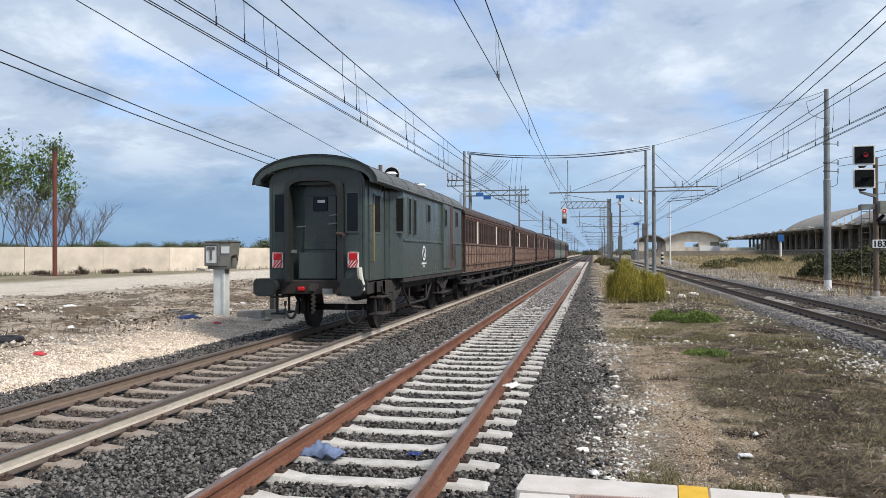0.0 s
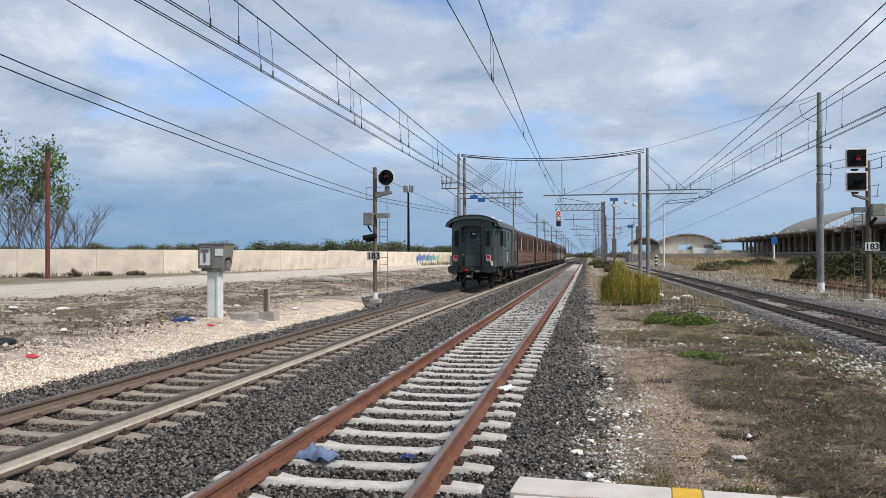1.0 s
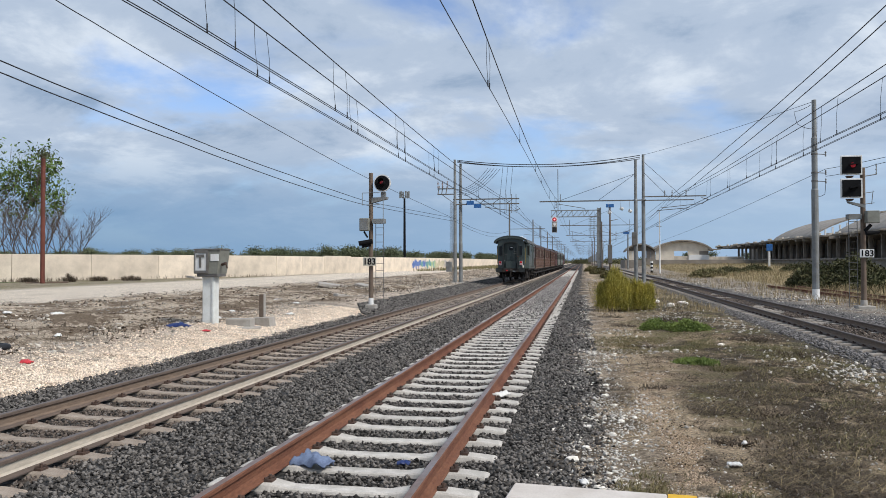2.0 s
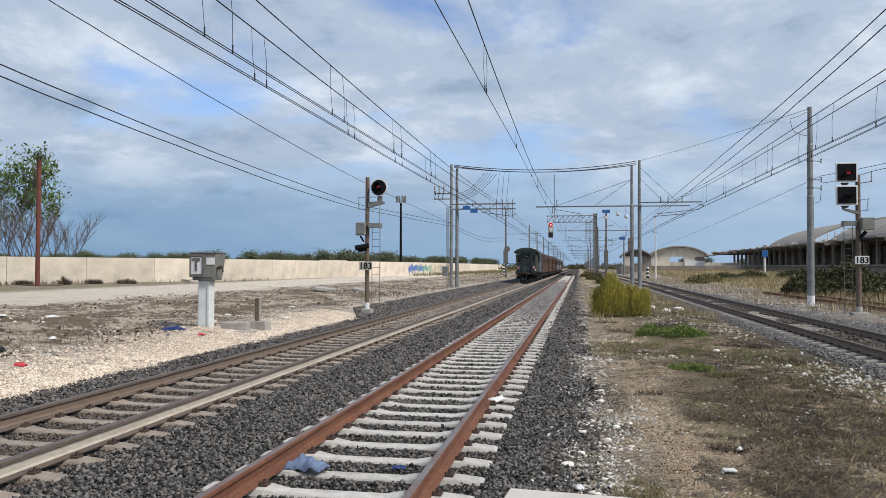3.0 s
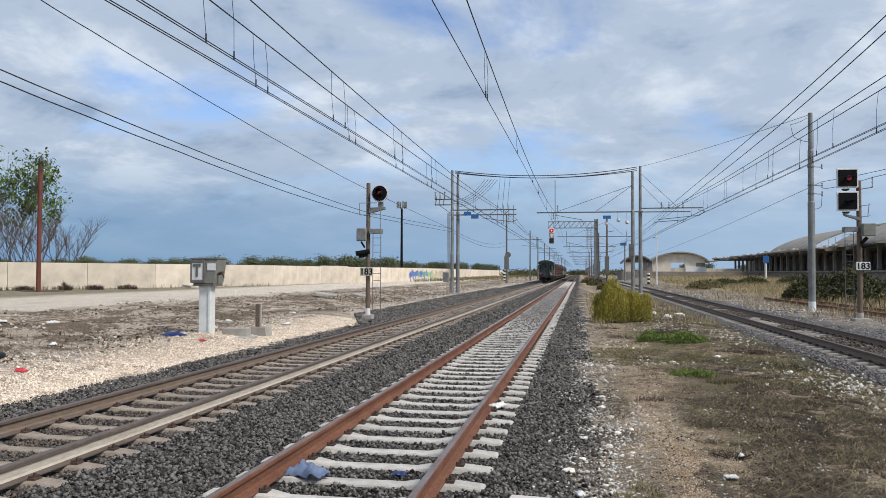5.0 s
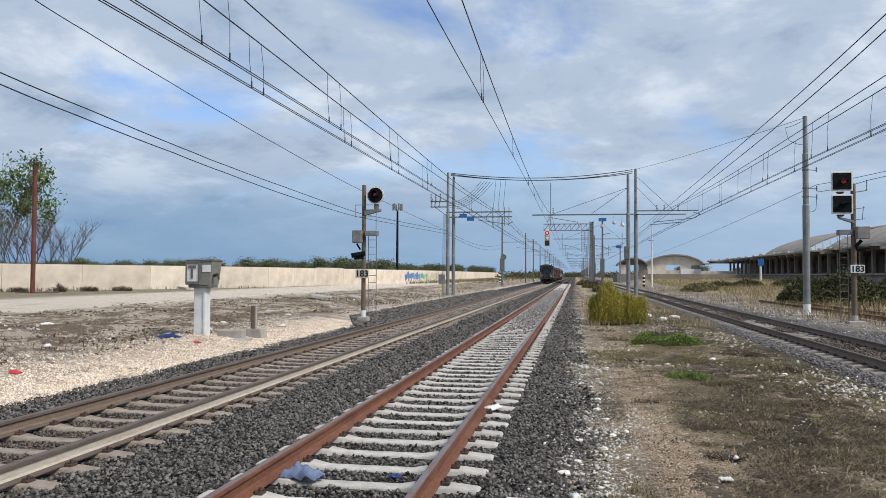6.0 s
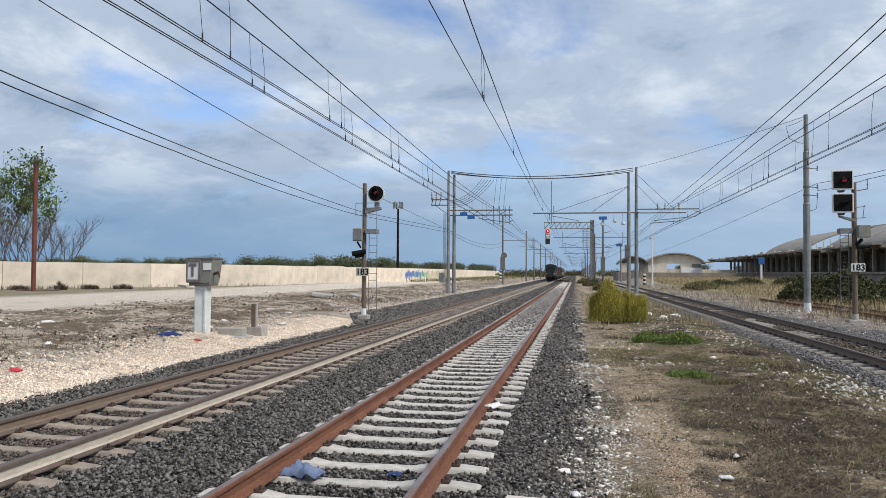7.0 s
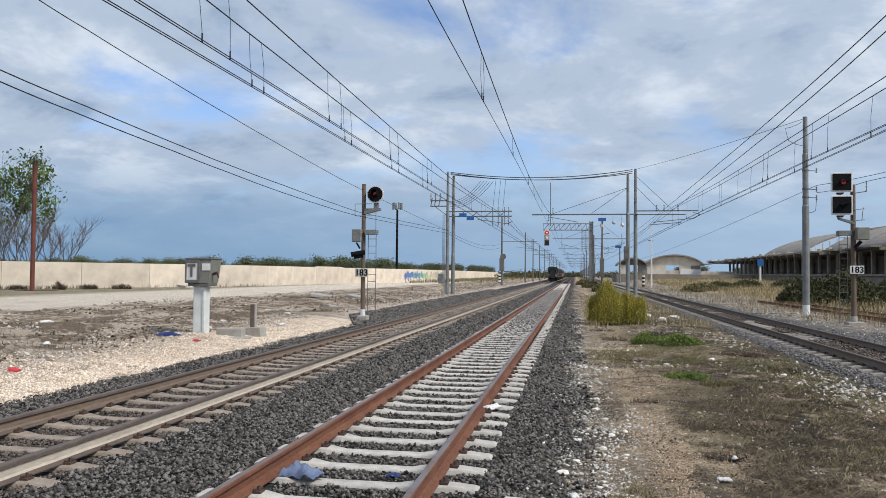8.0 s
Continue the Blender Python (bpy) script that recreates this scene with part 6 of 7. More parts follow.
def stones(name, label, pos, size, material, flat=0.75):
    """Angular stones at the places given, each of its own shape and turn; one object."""
    n = len(pos)
    v = OCT[None] * NP.uniform(0.55, 1.25, (n, 6, 1)) + NP.normal(0, 0.16, (n, 6, 3))
    v = v * NP.uniform(0.7, 1.3, (n, 1, 3)) * np.array([1, 1, flat])
    a_ = NP.uniform(0, 2 * np.pi, n)
    b_ = NP.uniform(-0.7, 0.7, n)
    ca, sa, cb, sb = np.cos(a_), np.sin(a_), np.cos(b_), np.sin(b_)
    x, y, z = v[..., 0], v[..., 1], v[..., 2]
    y, z = y * cb[:, None] - z * sb[:, None], y * sb[:, None] + z * cb[:, None]
    x, y = x * ca[:, None] - y * sa[:, None], x * sa[:, None] + y * ca[:, None]
    s = np.asarray(size).reshape(-1, 1)
    v = np.stack([x * s, y * s, z * s], -1) + np.asarray(pos)[:, None, :]
    f = (OCT_F[None] + 6 * np.arange(n)[:, None, None]).reshape(-1, 3)
    ob = fast_mesh(name, v.reshape(-1, 3), f, material)
    return tagged(ob, label, "stones", kind="stuff")


def bed_z(x):
    return np.interp(x, [-7.9, -7.35, -6.75, -6.3, -5.1, -4.7, -4.5, -3.9, -3.3, -2.6, -1.4, -0.7, -0.35, 0.15], [-0.34, -0.215, -0.215, -0.235, -0.235, -0.215, -0.21, -0.22, -0.215, -0.235, -0.235, -0.22, -0.25, -0.36])


def off_sleeper(x, y, xc, half, y_first, pitch, w=0.125):
    ph = np.mod(y - y_first + pitch / 2, pitch) - pitch / 2
    return ~((np.abs(x - xc) < half) & (np.abs(ph) < w))


STONE_DARK = mat("ballast_stone", (0.128, 0.116, 0.104), 0.95, spec=0.15, var=0.3, scale=3, fine=40, fine_var=0.15, bump=0.2, second=(0.09, 0.083, 0.076), island=0.9)
STONE_BROWN = mat("dusty_ballast_stone", (0.125, 0.10, 0.083), 0.95, spec=0.15, var=0.3, scale=3, fine=40, fine_var=0.15, bump=0.2, second=(0.085, 0.068, 0.055), island=0.6)
STONE_GREY = mat("grey_ballast_stone", (0.165, 0.155, 0.148), 0.95, spec=0.15, var=0.3, scale=3, fine=40, fine_var=0.15, bump=0.2, second=(0.13, 0.12, 0.115), island=0.6)
RUBBLE = mat("weathered_rubble", (0.46, 0.41, 0.345), 0.92, spec=0.2, var=0.2, scale=2, fine=40, fine_var=0.12, bump=0.2, second=(0.33, 0.285, 0.235), island=0.55)
STONE_MID = mat("mid_grey_ballast_stone", (0.27, 0.25, 0.23), 0.95, spec=0.15, var=0.3, scale=3, fine=40, fine_var=0.15, bump=0.2, second=(0.20, 0.185, 0.175), island=0.6)
STONE_PALE = mat("pale_limestone", (0.74, 0.62, 0.49), 0.9, var=0.2, scale=2, fine=40, fine_var=0.1, bump=0.2, second=(0.62, 0.49, 0.37), island=0.4)
CLOD = mat("dark_soil_clod", (0.085, 0.062, 0.042), 0.97, spec=0.1, var=0.3, scale=3, fine=40, fine_var=0.2, bump=0.2, second=(0.14, 0.10, 0.07), island=0.7)
SAND_GRIT = mat("sandy_grit", (0.45, 0.345, 0.245), 0.95, spec=0.1, var=0.3, scale=3, fine=40, fine_var=0.15, bump=0.1, second=(0.33, 0.24, 0.155), island=0.5)
STONE_WHITE = mat("white_limestone", (0.60, 0.555, 0.485), 0.9, var=0.2, scale=2, fine=40, fine_var=0.1, bump=0.2, second=(0.52, 0.48, 0.42), island=0.4)


def scatter_ballast():
    P, S_ = [], []
    for y0, y1, dens, r in ((4.6, 10, 950, 0.026), (10, 16, 600, 0.031), (16, 26, 270, 0.038), (26, 44, 95, 0.05)):
        n = int((y1 - y0) * 8.57 * dens * 1.1)
        x, y = NP.uniform(-8.15, 0.3, n), NP.uniform(y0, y1, n)
        ok = off_sleeper(x, y, X_SIDE, 1.17, 7.52, 0.603) & off_sleeper(x, y, X_LEFT, 1.15, 7.50, 0.60, 0.10)
        for c in (X_SIDE, X_LEFT):
            for s in (-1, 1):
                ok &= np.abs(x - c - s * 0.7535) > 0.09
        ok &= NP.uniform(0, 1, n) < np.clip((0.3 - x) / 0.3, 0.08, 1)
        x, y = x[ok], y[ok]
        P.append(np.stack([x, y, np.maximum(bed_z(x), np.where(x < -7.3, -0.226, np.where(x > -0.3, -0.245, -9))) + NP.uniform(-0.012, 0.02, len(x))], -1))
        S_.append(np.full(len(x), r) * NP.uniform(0.6, 1.25, len(x)))
    P, S_ = np.concatenate(P), np.concatenate(S_)
    brown = (np.abs(P[:, 0] - X_LEFT) < 1.0) & (NP.uniform(0, 1, len(P)) < 0.8)
    stones("ballast_stones", "dark grey crushed stones of the track bed", P[~brown], S_[~brown], STONE_DARK)
    stones("ballast_stones", "dust-brown crushed stones between the rails", P[brown], S_[brown], STONE_BROWN)
    n = 34000
    x, y = NP.uniform(5.15, 10.6, n), 11 + 32 * NP.uniform(0, 1, n) ** 1.5
    ok = off_sleeper(x, y, X_RIGHT, 1.15, 7.2, 0.62, 0.1)
    for s in (-1, 1):
        ok &= np.abs(x - X_RIGHT - s * 0.7535) > 0.09
    x, y = x[ok], y[ok]
    z = np.interp(x, [4.9, 5.4, 5.8, 6.9, 8.1, 8.5, 9.2], [-0.25, -0.22, -0.235, -0.255, -0.235, -0.22, -0.25])
    stones("ballast_stones", "grey-brown crushed stones of the loop track", np.stack([x, y, z + 0.005], -1), NP.uniform(0.025, 0.045, len(x)), STONE_GREY)


def scatter_shoulder():
    n = 16000
    x, y = NP.uniform(-9.5, -7.3, n), 27.5 + 60 * NP.uniform(0, 1, n) ** 1.5
    keep = (y - 27.5) > (-8.0 - x) * 3.0
    x, y = x[keep], y[keep]
    z = np.interp(x, [-9.3, -8.8, -8.2, -7.7, -7.2], [-0.085, -0.10, -0.15, -0.20, -0.225])
    stones("ballast_stones", "dark crushed stones on the track's shoulder", np.stack([x, y, z + NP.uniform(-0.01, 0.02, len(x))], -1), NP.uniform(0.035, 0.06, len(x)) * (0.7 + y / 90), STONE_DARK)


def scatter_between_rails():
    """Crushed stone that has spread over the sleepers between the rails."""
    n = 15000
    x, y = X_SIDE + NP.uniform(-0.66, 0.66, n), 21 + 75 * NP.uniform(0, 1, n) ** 1.6
    keep = NP.uniform(0, 1, n) < np.clip((y - 24) / 30, 0, 0.75)
    x, y = x[keep], y[keep]
    stones("ballast_stones", "grey crushed stones choking the siding's sleepers", np.stack([x, y, -0.188 + NP.uniform(-0.01, 0.012, len(x))], -1), NP.uniform(0.022, 0.04, len(x)) * (0.6 + y / 60), STONE_MID)
    n = 16000
    x, y = X_RIGHT + NP.uniform(-0.68, 0.68, n), 12 + 70 * NP.uniform(0, 1, n) ** 1.3
    keep = np.array([noise.noise((a_ * 0.8, b_ * 0.25, 33)) > -0.12 for a_, b_ in zip(x, y)])
    x, y = x[keep], y[keep]
    stones("ballast_stones", "brown crushed stones spread over the loop track's sleepers", np.stack([x, y, -0.19 + NP.uniform(-0.015, 0.012, len(x))], -1), NP.uniform(0.025, 0.05, len(x)) * (0.7 + y / 80), STONE_BROWN)


def on_ground(x, y, lift=0.0):
    return np.array([ground_z(a_, b_) + lift for a_, b_ in zip(x, y)])


def scatter_pale():
    # broad strip of pale gravel beside the main track
    n = 46000
    y = 8 + 22 * NP.uniform(0, 1, n) ** 1.2
    x = -7.85 - NP.gamma(2.4, 0.45, n)
    ok = x > -13.5
    x, y = x[ok], y[ok]
    stones("pale_gravel", "cream limestone gravel strip beside the track", np.stack([x, y, on_ground(x, y, 0.004)], -1), NP.uniform(0.010, 0.034, len(x)) * NP.uniform(0.6, 1.15, len(x)), STONE_PALE)
    # rubble on the bank up to the road
    n = 17000
    x, y = NP.uniform(-22, -9.6, n), 9 + 66 * NP.uniform(0, 1, n) ** 1.3
    keep = np.array([noise.noise((a_ * 0.4, b_ * 0.4, 8)) > 0.02 for a_, b_ in zip(x, y)])
    x, y = x[keep], y[keep]
    stones("rubble", "scattered pale rubble on the dirt bank", np.stack([x, y, on_ground(x, y, 0.008)], -1), NP.uniform(0.02, 0.09, len(x)) * NP.uniform(0.3, 1.2, len(x)), RUBBLE, 0.5)
    # ragged white line where ballast meets soil, and pebbles over the island
    P, S_ = [], []
    n = 2000
    y = 5.8 + 40 * NP.uniform(0, 1, n) ** 1.6
    x = 0.03 + NP.normal(0, 0.13, n) * (1 + 0.5 * np.sin(y * 2.1)) + 0.10 * np.sin(y * 1.3)
    P.append((x, y)), S_.append(NP.uniform(0.010, 0.042, n) * NP.uniform(0.35, 1.1, n))
    n = 9000
    x, y = NP.uniform(0.1, 4.9, n), 5.7 + 34 * NP.uniform(0, 1, n) ** 1.5
    keep = np.array([noise.noise((a_ * 0.9, b_ * 0.7, 2)) + 0.35 * noise.noise((a_ * 3, b_ * 3, 5)) > 0.05 + 0.06 * a_ for a_, b_ in zip(x, y)])
    P.append((x[keep], y[keep])), S_.append(NP.uniform(0.006, 0.022, keep.sum()))
    n = 4500
    x, y = 0.0 + NP.gamma(1.6, 0.42, n), 5.7 + 16 * NP.uniform(0, 1, n) ** 1.4
    P.append((x, y)), S_.append(NP.uniform(0.004, 0.016, n) * NP.uniform(0.4, 1.0, n))
    for cx, cy, sx, sy, n in ((0.4, 14.0, 0.2, 1.2, 90), (4.5, 14.5, 0.5, 1.6, 420), (3.2, 34, 0.9, 2.6, 300), (2.6, 27, 0.8, 0.8, 120), (4.4, 24, 0.5, 2.0, 160), (0.9, 20, 0.4, 2.5, 160), (0.55, 16.5, 0.35, 0.6, 70), (1.9, 17.3, 0.5, 0.25, 60), (5.2, 11, 0.6, 0.8, 140), (10.2, 34, 1.4, 6, 320), (9.9, 55, 0.8, 12, 260)):
        P.append((NP.normal(cx, sx, n), NP.normal(cy, sy, n))), S_.append(NP.uniform(0.015, 0.06, n) * NP.uniform(0.5, 1.1, n))
    for cx, cy, sx, sy, n in ((0.40, 9.6, 0.17, 1.5, 480), (0.33, 7.4, 0.14, 0.7, 200), (0.72, 10.6, 0.22, 0.7, 240), (2.0, 8.6, 0.9, 1.6, 150), (3.0, 12.0, 0.9, 2.0, 160)):
        P.append((NP.normal(cx, sx, n), NP.normal(cy, sy, n))), S_.append(NP.uniform(0.008, 0.034, n) * NP.uniform(0.5, 1.1, n))
    x, y = np.concatenate([p[0] for p in P]), np.concatenate([p[1] for p in P])
    s = np.concatenate(S_)
    ok = ~((y < 5.75) & (x > -0.6))
    x, y, s = x[ok], y[ok], s[ok]
    stones("limestone_rubble", "white limestone pebbles strewn over the soil", np.stack([x, y, on_ground(x, y, 0.006)], -1), s, STONE_WHITE, 0.6)
    # a worn path of sandy grit, and bare pale patches
    n = 30000
    y = 5.8 + 8.5 * NP.uniform(0, 1, n) ** 1.25
    x = 1.0 + 0.10 * np.sin(y * 1.1) + NP.normal(0, 0.19, n)
    X, Y = [x], [y]
    for cx, cy, sx, sy, q in ((3.3, 20.1, 0.7, 0.22, 3000), (3.5, 13.0, 0.35, 0.22, 2600), (2.2, 17.1, 0.5, 0.2, 1800), (4.3, 11.5, 0.5, 0.4, 2600), (1.4, 15.0, 0.4, 0.5, 1600)):
        X.append(NP.normal(cx, sx, q)), Y.append(NP.normal(cy, sy, q))
    x, y = np.concatenate(X), np.concatenate(Y)
    keep = np.array([noise.noise((a_ * 2.0, b_ * 1.1, 52)) + 0.5 * noise.noise((a_ * 6, b_ * 6, 53)) > -0.22 for a_, b_ in zip(x, y)]) & (y > 5.8) & (x > 0.2)
    x, y = x[keep], y[keep]
    stones("sandy_grit", "sandy tan grit of a worn path", np.stack([x, y, on_ground(x, y, 0.001)], -1), NP.uniform(0.004, 0.012, len(x)), SAND_GRIT, 0.6)
    # dark crumbs of soil on the strip and the bank
    n = 15000
    x, y = NP.uniform(0.35, 5.2, n), 5.7 + 26 * NP.uniform(0, 1, n) ** 1.5
    keep = np.array([noise.noise((a_ * 1.1, b_ * 0.8, 14)) + 0.4 * noise.noise((a_ * 4, b_ * 4, 15)) > -0.05 for a_, b_ in zip(x, y)])
    ok = keep & ~((y < 5.75) & (x > -0.6))
    x, y = x[ok], y[ok]
    stones("soil_crumbs", "dark brown crumbs of soil on the strip", np.stack([x, y, on_ground(x, y, 0.002)], -1), NP.uniform(0.005, 0.02, len(x)) * NP.uniform(0.5, 1.2, len(x)), CLOD)
    n = 12000
    x, y = NP.uniform(-21, -10, n), 9 + 50 * NP.uniform(0, 1, n) ** 1.4
    keep = np.array([noise.noise((a_ * 0.5, b_ * 0.4, 24)) > 0.0 for a_, b_ in zip(x, y)])
    x, y = x[keep], y[keep]
    stones("soil_crumbs", "dark brown clods of soil on the dirt bank", np.stack([x, y, on_ground(x, y, 0.004)], -1), NP.uniform(0.015, 0.07, len(x)) * NP.uniform(0.4, 1.1, len(x)), CLOD)
    # rubble farther along both sides of the line
    P, S_ = [], []
    for x0, x1, y0, y1, n in ((8.9, 12.5, 38, 130, 3200), (-13.5, -9.4, 42, 140, 4200), (0.2, 4.8, 36, 90, 1600)):
        x, y = NP.uniform(x0, x1, n), NP.uniform(y0, y1, n)
        keep = np.array([noise.noise((a_ * 0.5, b_ * 0.25, 6)) > -0.12 for a_, b_ in zip(x, y)])
        P.append((x[keep], y[keep])), S_.append(NP.uniform(0.03, 0.12, keep.sum()) * NP.uniform(0.4, 1.0, keep.sum()))
    x, y, s = np.concatenate([p[0] for p in P]), np.concatenate([p[1] for p in P]), np.concatenate(S_)
    stones("far_rubble", "pale rubble strewn along the line", np.stack([x, y, on_ground(x, y, 0.01)], -1), s, RUBBLE, 0.6)
    # ballast of the far stretch, coarser
    n = 16000
    x, y = NP.uniform(-7.9, 0.3, n), 44 + 70 * NP.uniform(0, 1, n) ** 1.4
    ok = off_sleeper(x, y, X_SIDE, 1.17, 7.52, 0.603)
    for c in (X_SIDE, X_LEFT):
        for q in (-1, 1):
            ok &= np.abs(x - c - q * 0.7535) > 0.1
    x, y = x[ok], y[ok]
    stones("ballast_stones", "dark crushed stones along the far track bed", np.stack([x, y, bed_z(x) + 0.005], -1), NP.uniform(0.04, 0.075, len(x)), STONE_DARK)
    # single larger rocks
    for k, (x_, y_, r) in enumerate(((-0.1, 7.67, 0.07), (0.15, 6.75, 0.04), (0.95, 6.45, 0.04), (0.02, 8.2, 0.05), (0.05, 9.3, 0.06), (0.3, 11.4, 0.07), (0.45, 9.7, 0.05), (0.62, 9.9, 0.045), (0.32, 8.9, 0.05), (0.55, 8.6, 0.035), (0.4, 10.6, 0.05), (0.7, 10.9, 0.04), (0.35, 12.6, 0.06), (2.0, 17.6, 0.08), (3.1, 18.6, 0.09), (3.9, 15.6, 0.07), (3.6, 33.5, 0.22), (4.3, 35.5, 0.28), (3.3, 37.0, 0.2), (2.3, 6.2, 0.07), (2.9, 6.6, 0.06))):
        bm = bmesh.new()
        bmesh.ops.create_icosphere(bm, subdivisions=2, radius=r * 0.75)
        for v in bm.verts:
            d = 1 + 0.5 * noise.noise(v.co / r * 1.9 + Vector((k * 7, 0, 0)))
            v.co = Vector((v.co.x * d * 1.3, v.co.y * d, v.co.z * d * 0.55))
        ob = link_mesh("rock", bm, STONE_WHITE)
        tagged(ob, "single white limestone rock lying on the soil", "rock", group="loose rocks")
        ob.matrix_basis = pose(x_, y_, ground_z(x_, y_) + r * 0.25, 0, 0, k * 40)


scatter_ballast()
scatter_shoulder()
scatter_between_rails()
scatter_pale()

# ---- plants ----
def leaf_mat(name, c, second, island=0.45):
    return mat(name, c, 0.75, var=0.3, scale=1.5, fine=20, fine_var=0.15, bump=0.0, second=second, island=island, spec=0.2)


STRAW = leaf_mat("straw_grass", (0.34, 0.265, 0.15), (0.22, 0.17, 0.09))
DEAD = leaf_mat("dead_grey_stems", (0.115, 0.085, 0.058), (0.045, 0.034, 0.024), 0.7)
OLIVE_GRASS = leaf_mat("olive_grass", (0.145, 0.135, 0.06), (0.20, 0.16, 0.08))
FRESH = leaf_mat("fresh_green_leaf", (0.19, 0.24, 0.06), (0.12, 0.165, 0.045))
GORSE = leaf_mat("yellow_green_broom", (0.40, 0.33, 0.06), (0.21, 0.20, 0.05))
BRAMBLE = leaf_mat("dark_bramble_leaf", (0.058, 0.064, 0.026), (0.10, 0.088, 0.042))
OLIVE = leaf_mat("grey_olive_leaf", (0.125, 0.14, 0.08), (0.08, 0.095, 0.05))
TREE_LEAF = leaf_mat("pinnate_tree_leaf", (0.09, 0.15, 0.035), (0.10, 0.135, 0.045))
BARK = mat("grey_brown_bark", (0.13, 0.10, 0.08), 0.9, var=0.3, scale=6, fine=30, fine_var=0.2, bump=0.3, second=(0.08, 0.06, 0.05))


def blades(base, height, width, lean, material, name, label="", category="grass", parent=None, kind="stuff", curve=0.4, least=0.1):
    """Bent grass blades or stems: two tapering pieces each."""
    n = len(base)
    a_ = NP.uniform(0, 2 * np.pi, n)
    h = np.broadcast_to(height, (n,)) * NP.uniform(0.55, 1.25, n)
    ln = NP.uniform(least, 1.0, n) * lean
    d = np.stack([np.cos(a_), np.sin(a_), np.zeros(n)], -1)
    side = np.stack([-np.sin(a_ + 0.6), np.cos(a_ + 0.6), np.zeros(n)], -1) * (np.broadcast_to(width, (n,)) * NP.uniform(0.6, 1.3, n))[:, None]
    up = np.array([0, 0, 1.0])
    mid = base + d * (h * ln * 0.4)[:, None] + up * (h * 0.6 * np.sqrt(np.maximum(0.05, 1 - (ln * 0.96) ** 2)))[:, None]
    tip = base + d * (h * ln * (1 + curve * 0.3))[:, None] + up * (h * np.sqrt(np.maximum(0.03, 1 - ln ** 2)))[:, None]
    v = np.stack([base - side, base + side, mid - side * 0.7, mid + side * 0.7, tip], 1).reshape(-1, 3)
    f = (np.array([(0, 1, 3), (0, 3, 2), (2, 3, 4)])[None] + 5 * np.arange(n)[:, None, None]).reshape(-1, 3)
    ob = fast_mesh(name, v, f, material, parent)
    return tagged(ob, label, category, kind=kind) if parent is None else ob


def leaves(centre, size, material, name, parent, droop=0.4):
    """Many small pointed leaves, turned every way."""
    n = len(centre)
    d = NP.normal(0, 1, (n, 3))
    d[:, 2] -= droop
    d /= np.linalg.norm(d, axis=1)[:, None]
    o = np.cross(d, NP.normal(0, 1, (n, 3)))
    o /= np.linalg.norm(o, axis=1)[:, None]
    s = (np.broadcast_to(size, (n,)) * NP.uniform(0.6, 1.3, n))[:, None]
    v = np.stack([centre, centre + d * s * 0.5 + o * s * 0.22, centre + d * s, centre + d * s * 0.5 - o * s * 0.22], 1).reshape(-1, 3)
    f = (np.array([(0, 1, 2), (0, 2, 3)])[None] + 4 * np.arange(n)[:, None, None]).reshape(-1, 3)
    return fast_mesh(name, v, f, material, parent)


def patchy(n, x0, x1, y0, y1, power, seed, cut, freq=0.8):
    x = NP.uniform(x0, x1, n)
    y = y0 + (y1 - y0) * NP.uniform(0, 1, n) ** power
    keep = np.array([noise.noise((a_ * freq, b_ * freq, seed)) + 0.4 * noise.noise((a_ * freq * 4, b_ * freq * 4, seed + 3)) > cut for a_, b_ in zip(x, y)])
    keep &= ~((np.abs(x - 1.0) < 0.34) & (y < 13.5) & (NP.uniform(0, 1, n) < 0.85))
    x, y = x[keep], y[keep]
    return np.stack([x, y, on_ground(x, y, 0.006)], -1)


def around(cx, cy, sx, sy, n):
    """Places thickest at the middle of a patch, with ragged borders."""
    x, y = NP.normal(cx, sx, n), NP.normal(cy, sy, n)
    keep = np.array([noise.noise((a_ * 1.6, b_ * 1.2, 45)) + 0.5 * noise.noise((a_ * 5, b_ * 5, 46)) > -0.12 for a_, b_ in zip(x, y)]) & (y > 5.8) & (x > 0.25) & ~((np.abs(x - 1.0) < 0.30) & (y < 13.5) & (NP.uniform(0, 1, n) < 0.8))
    return np.stack([x[keep], y[keep], on_ground(x[keep], y[keep], 0.009)], -1)


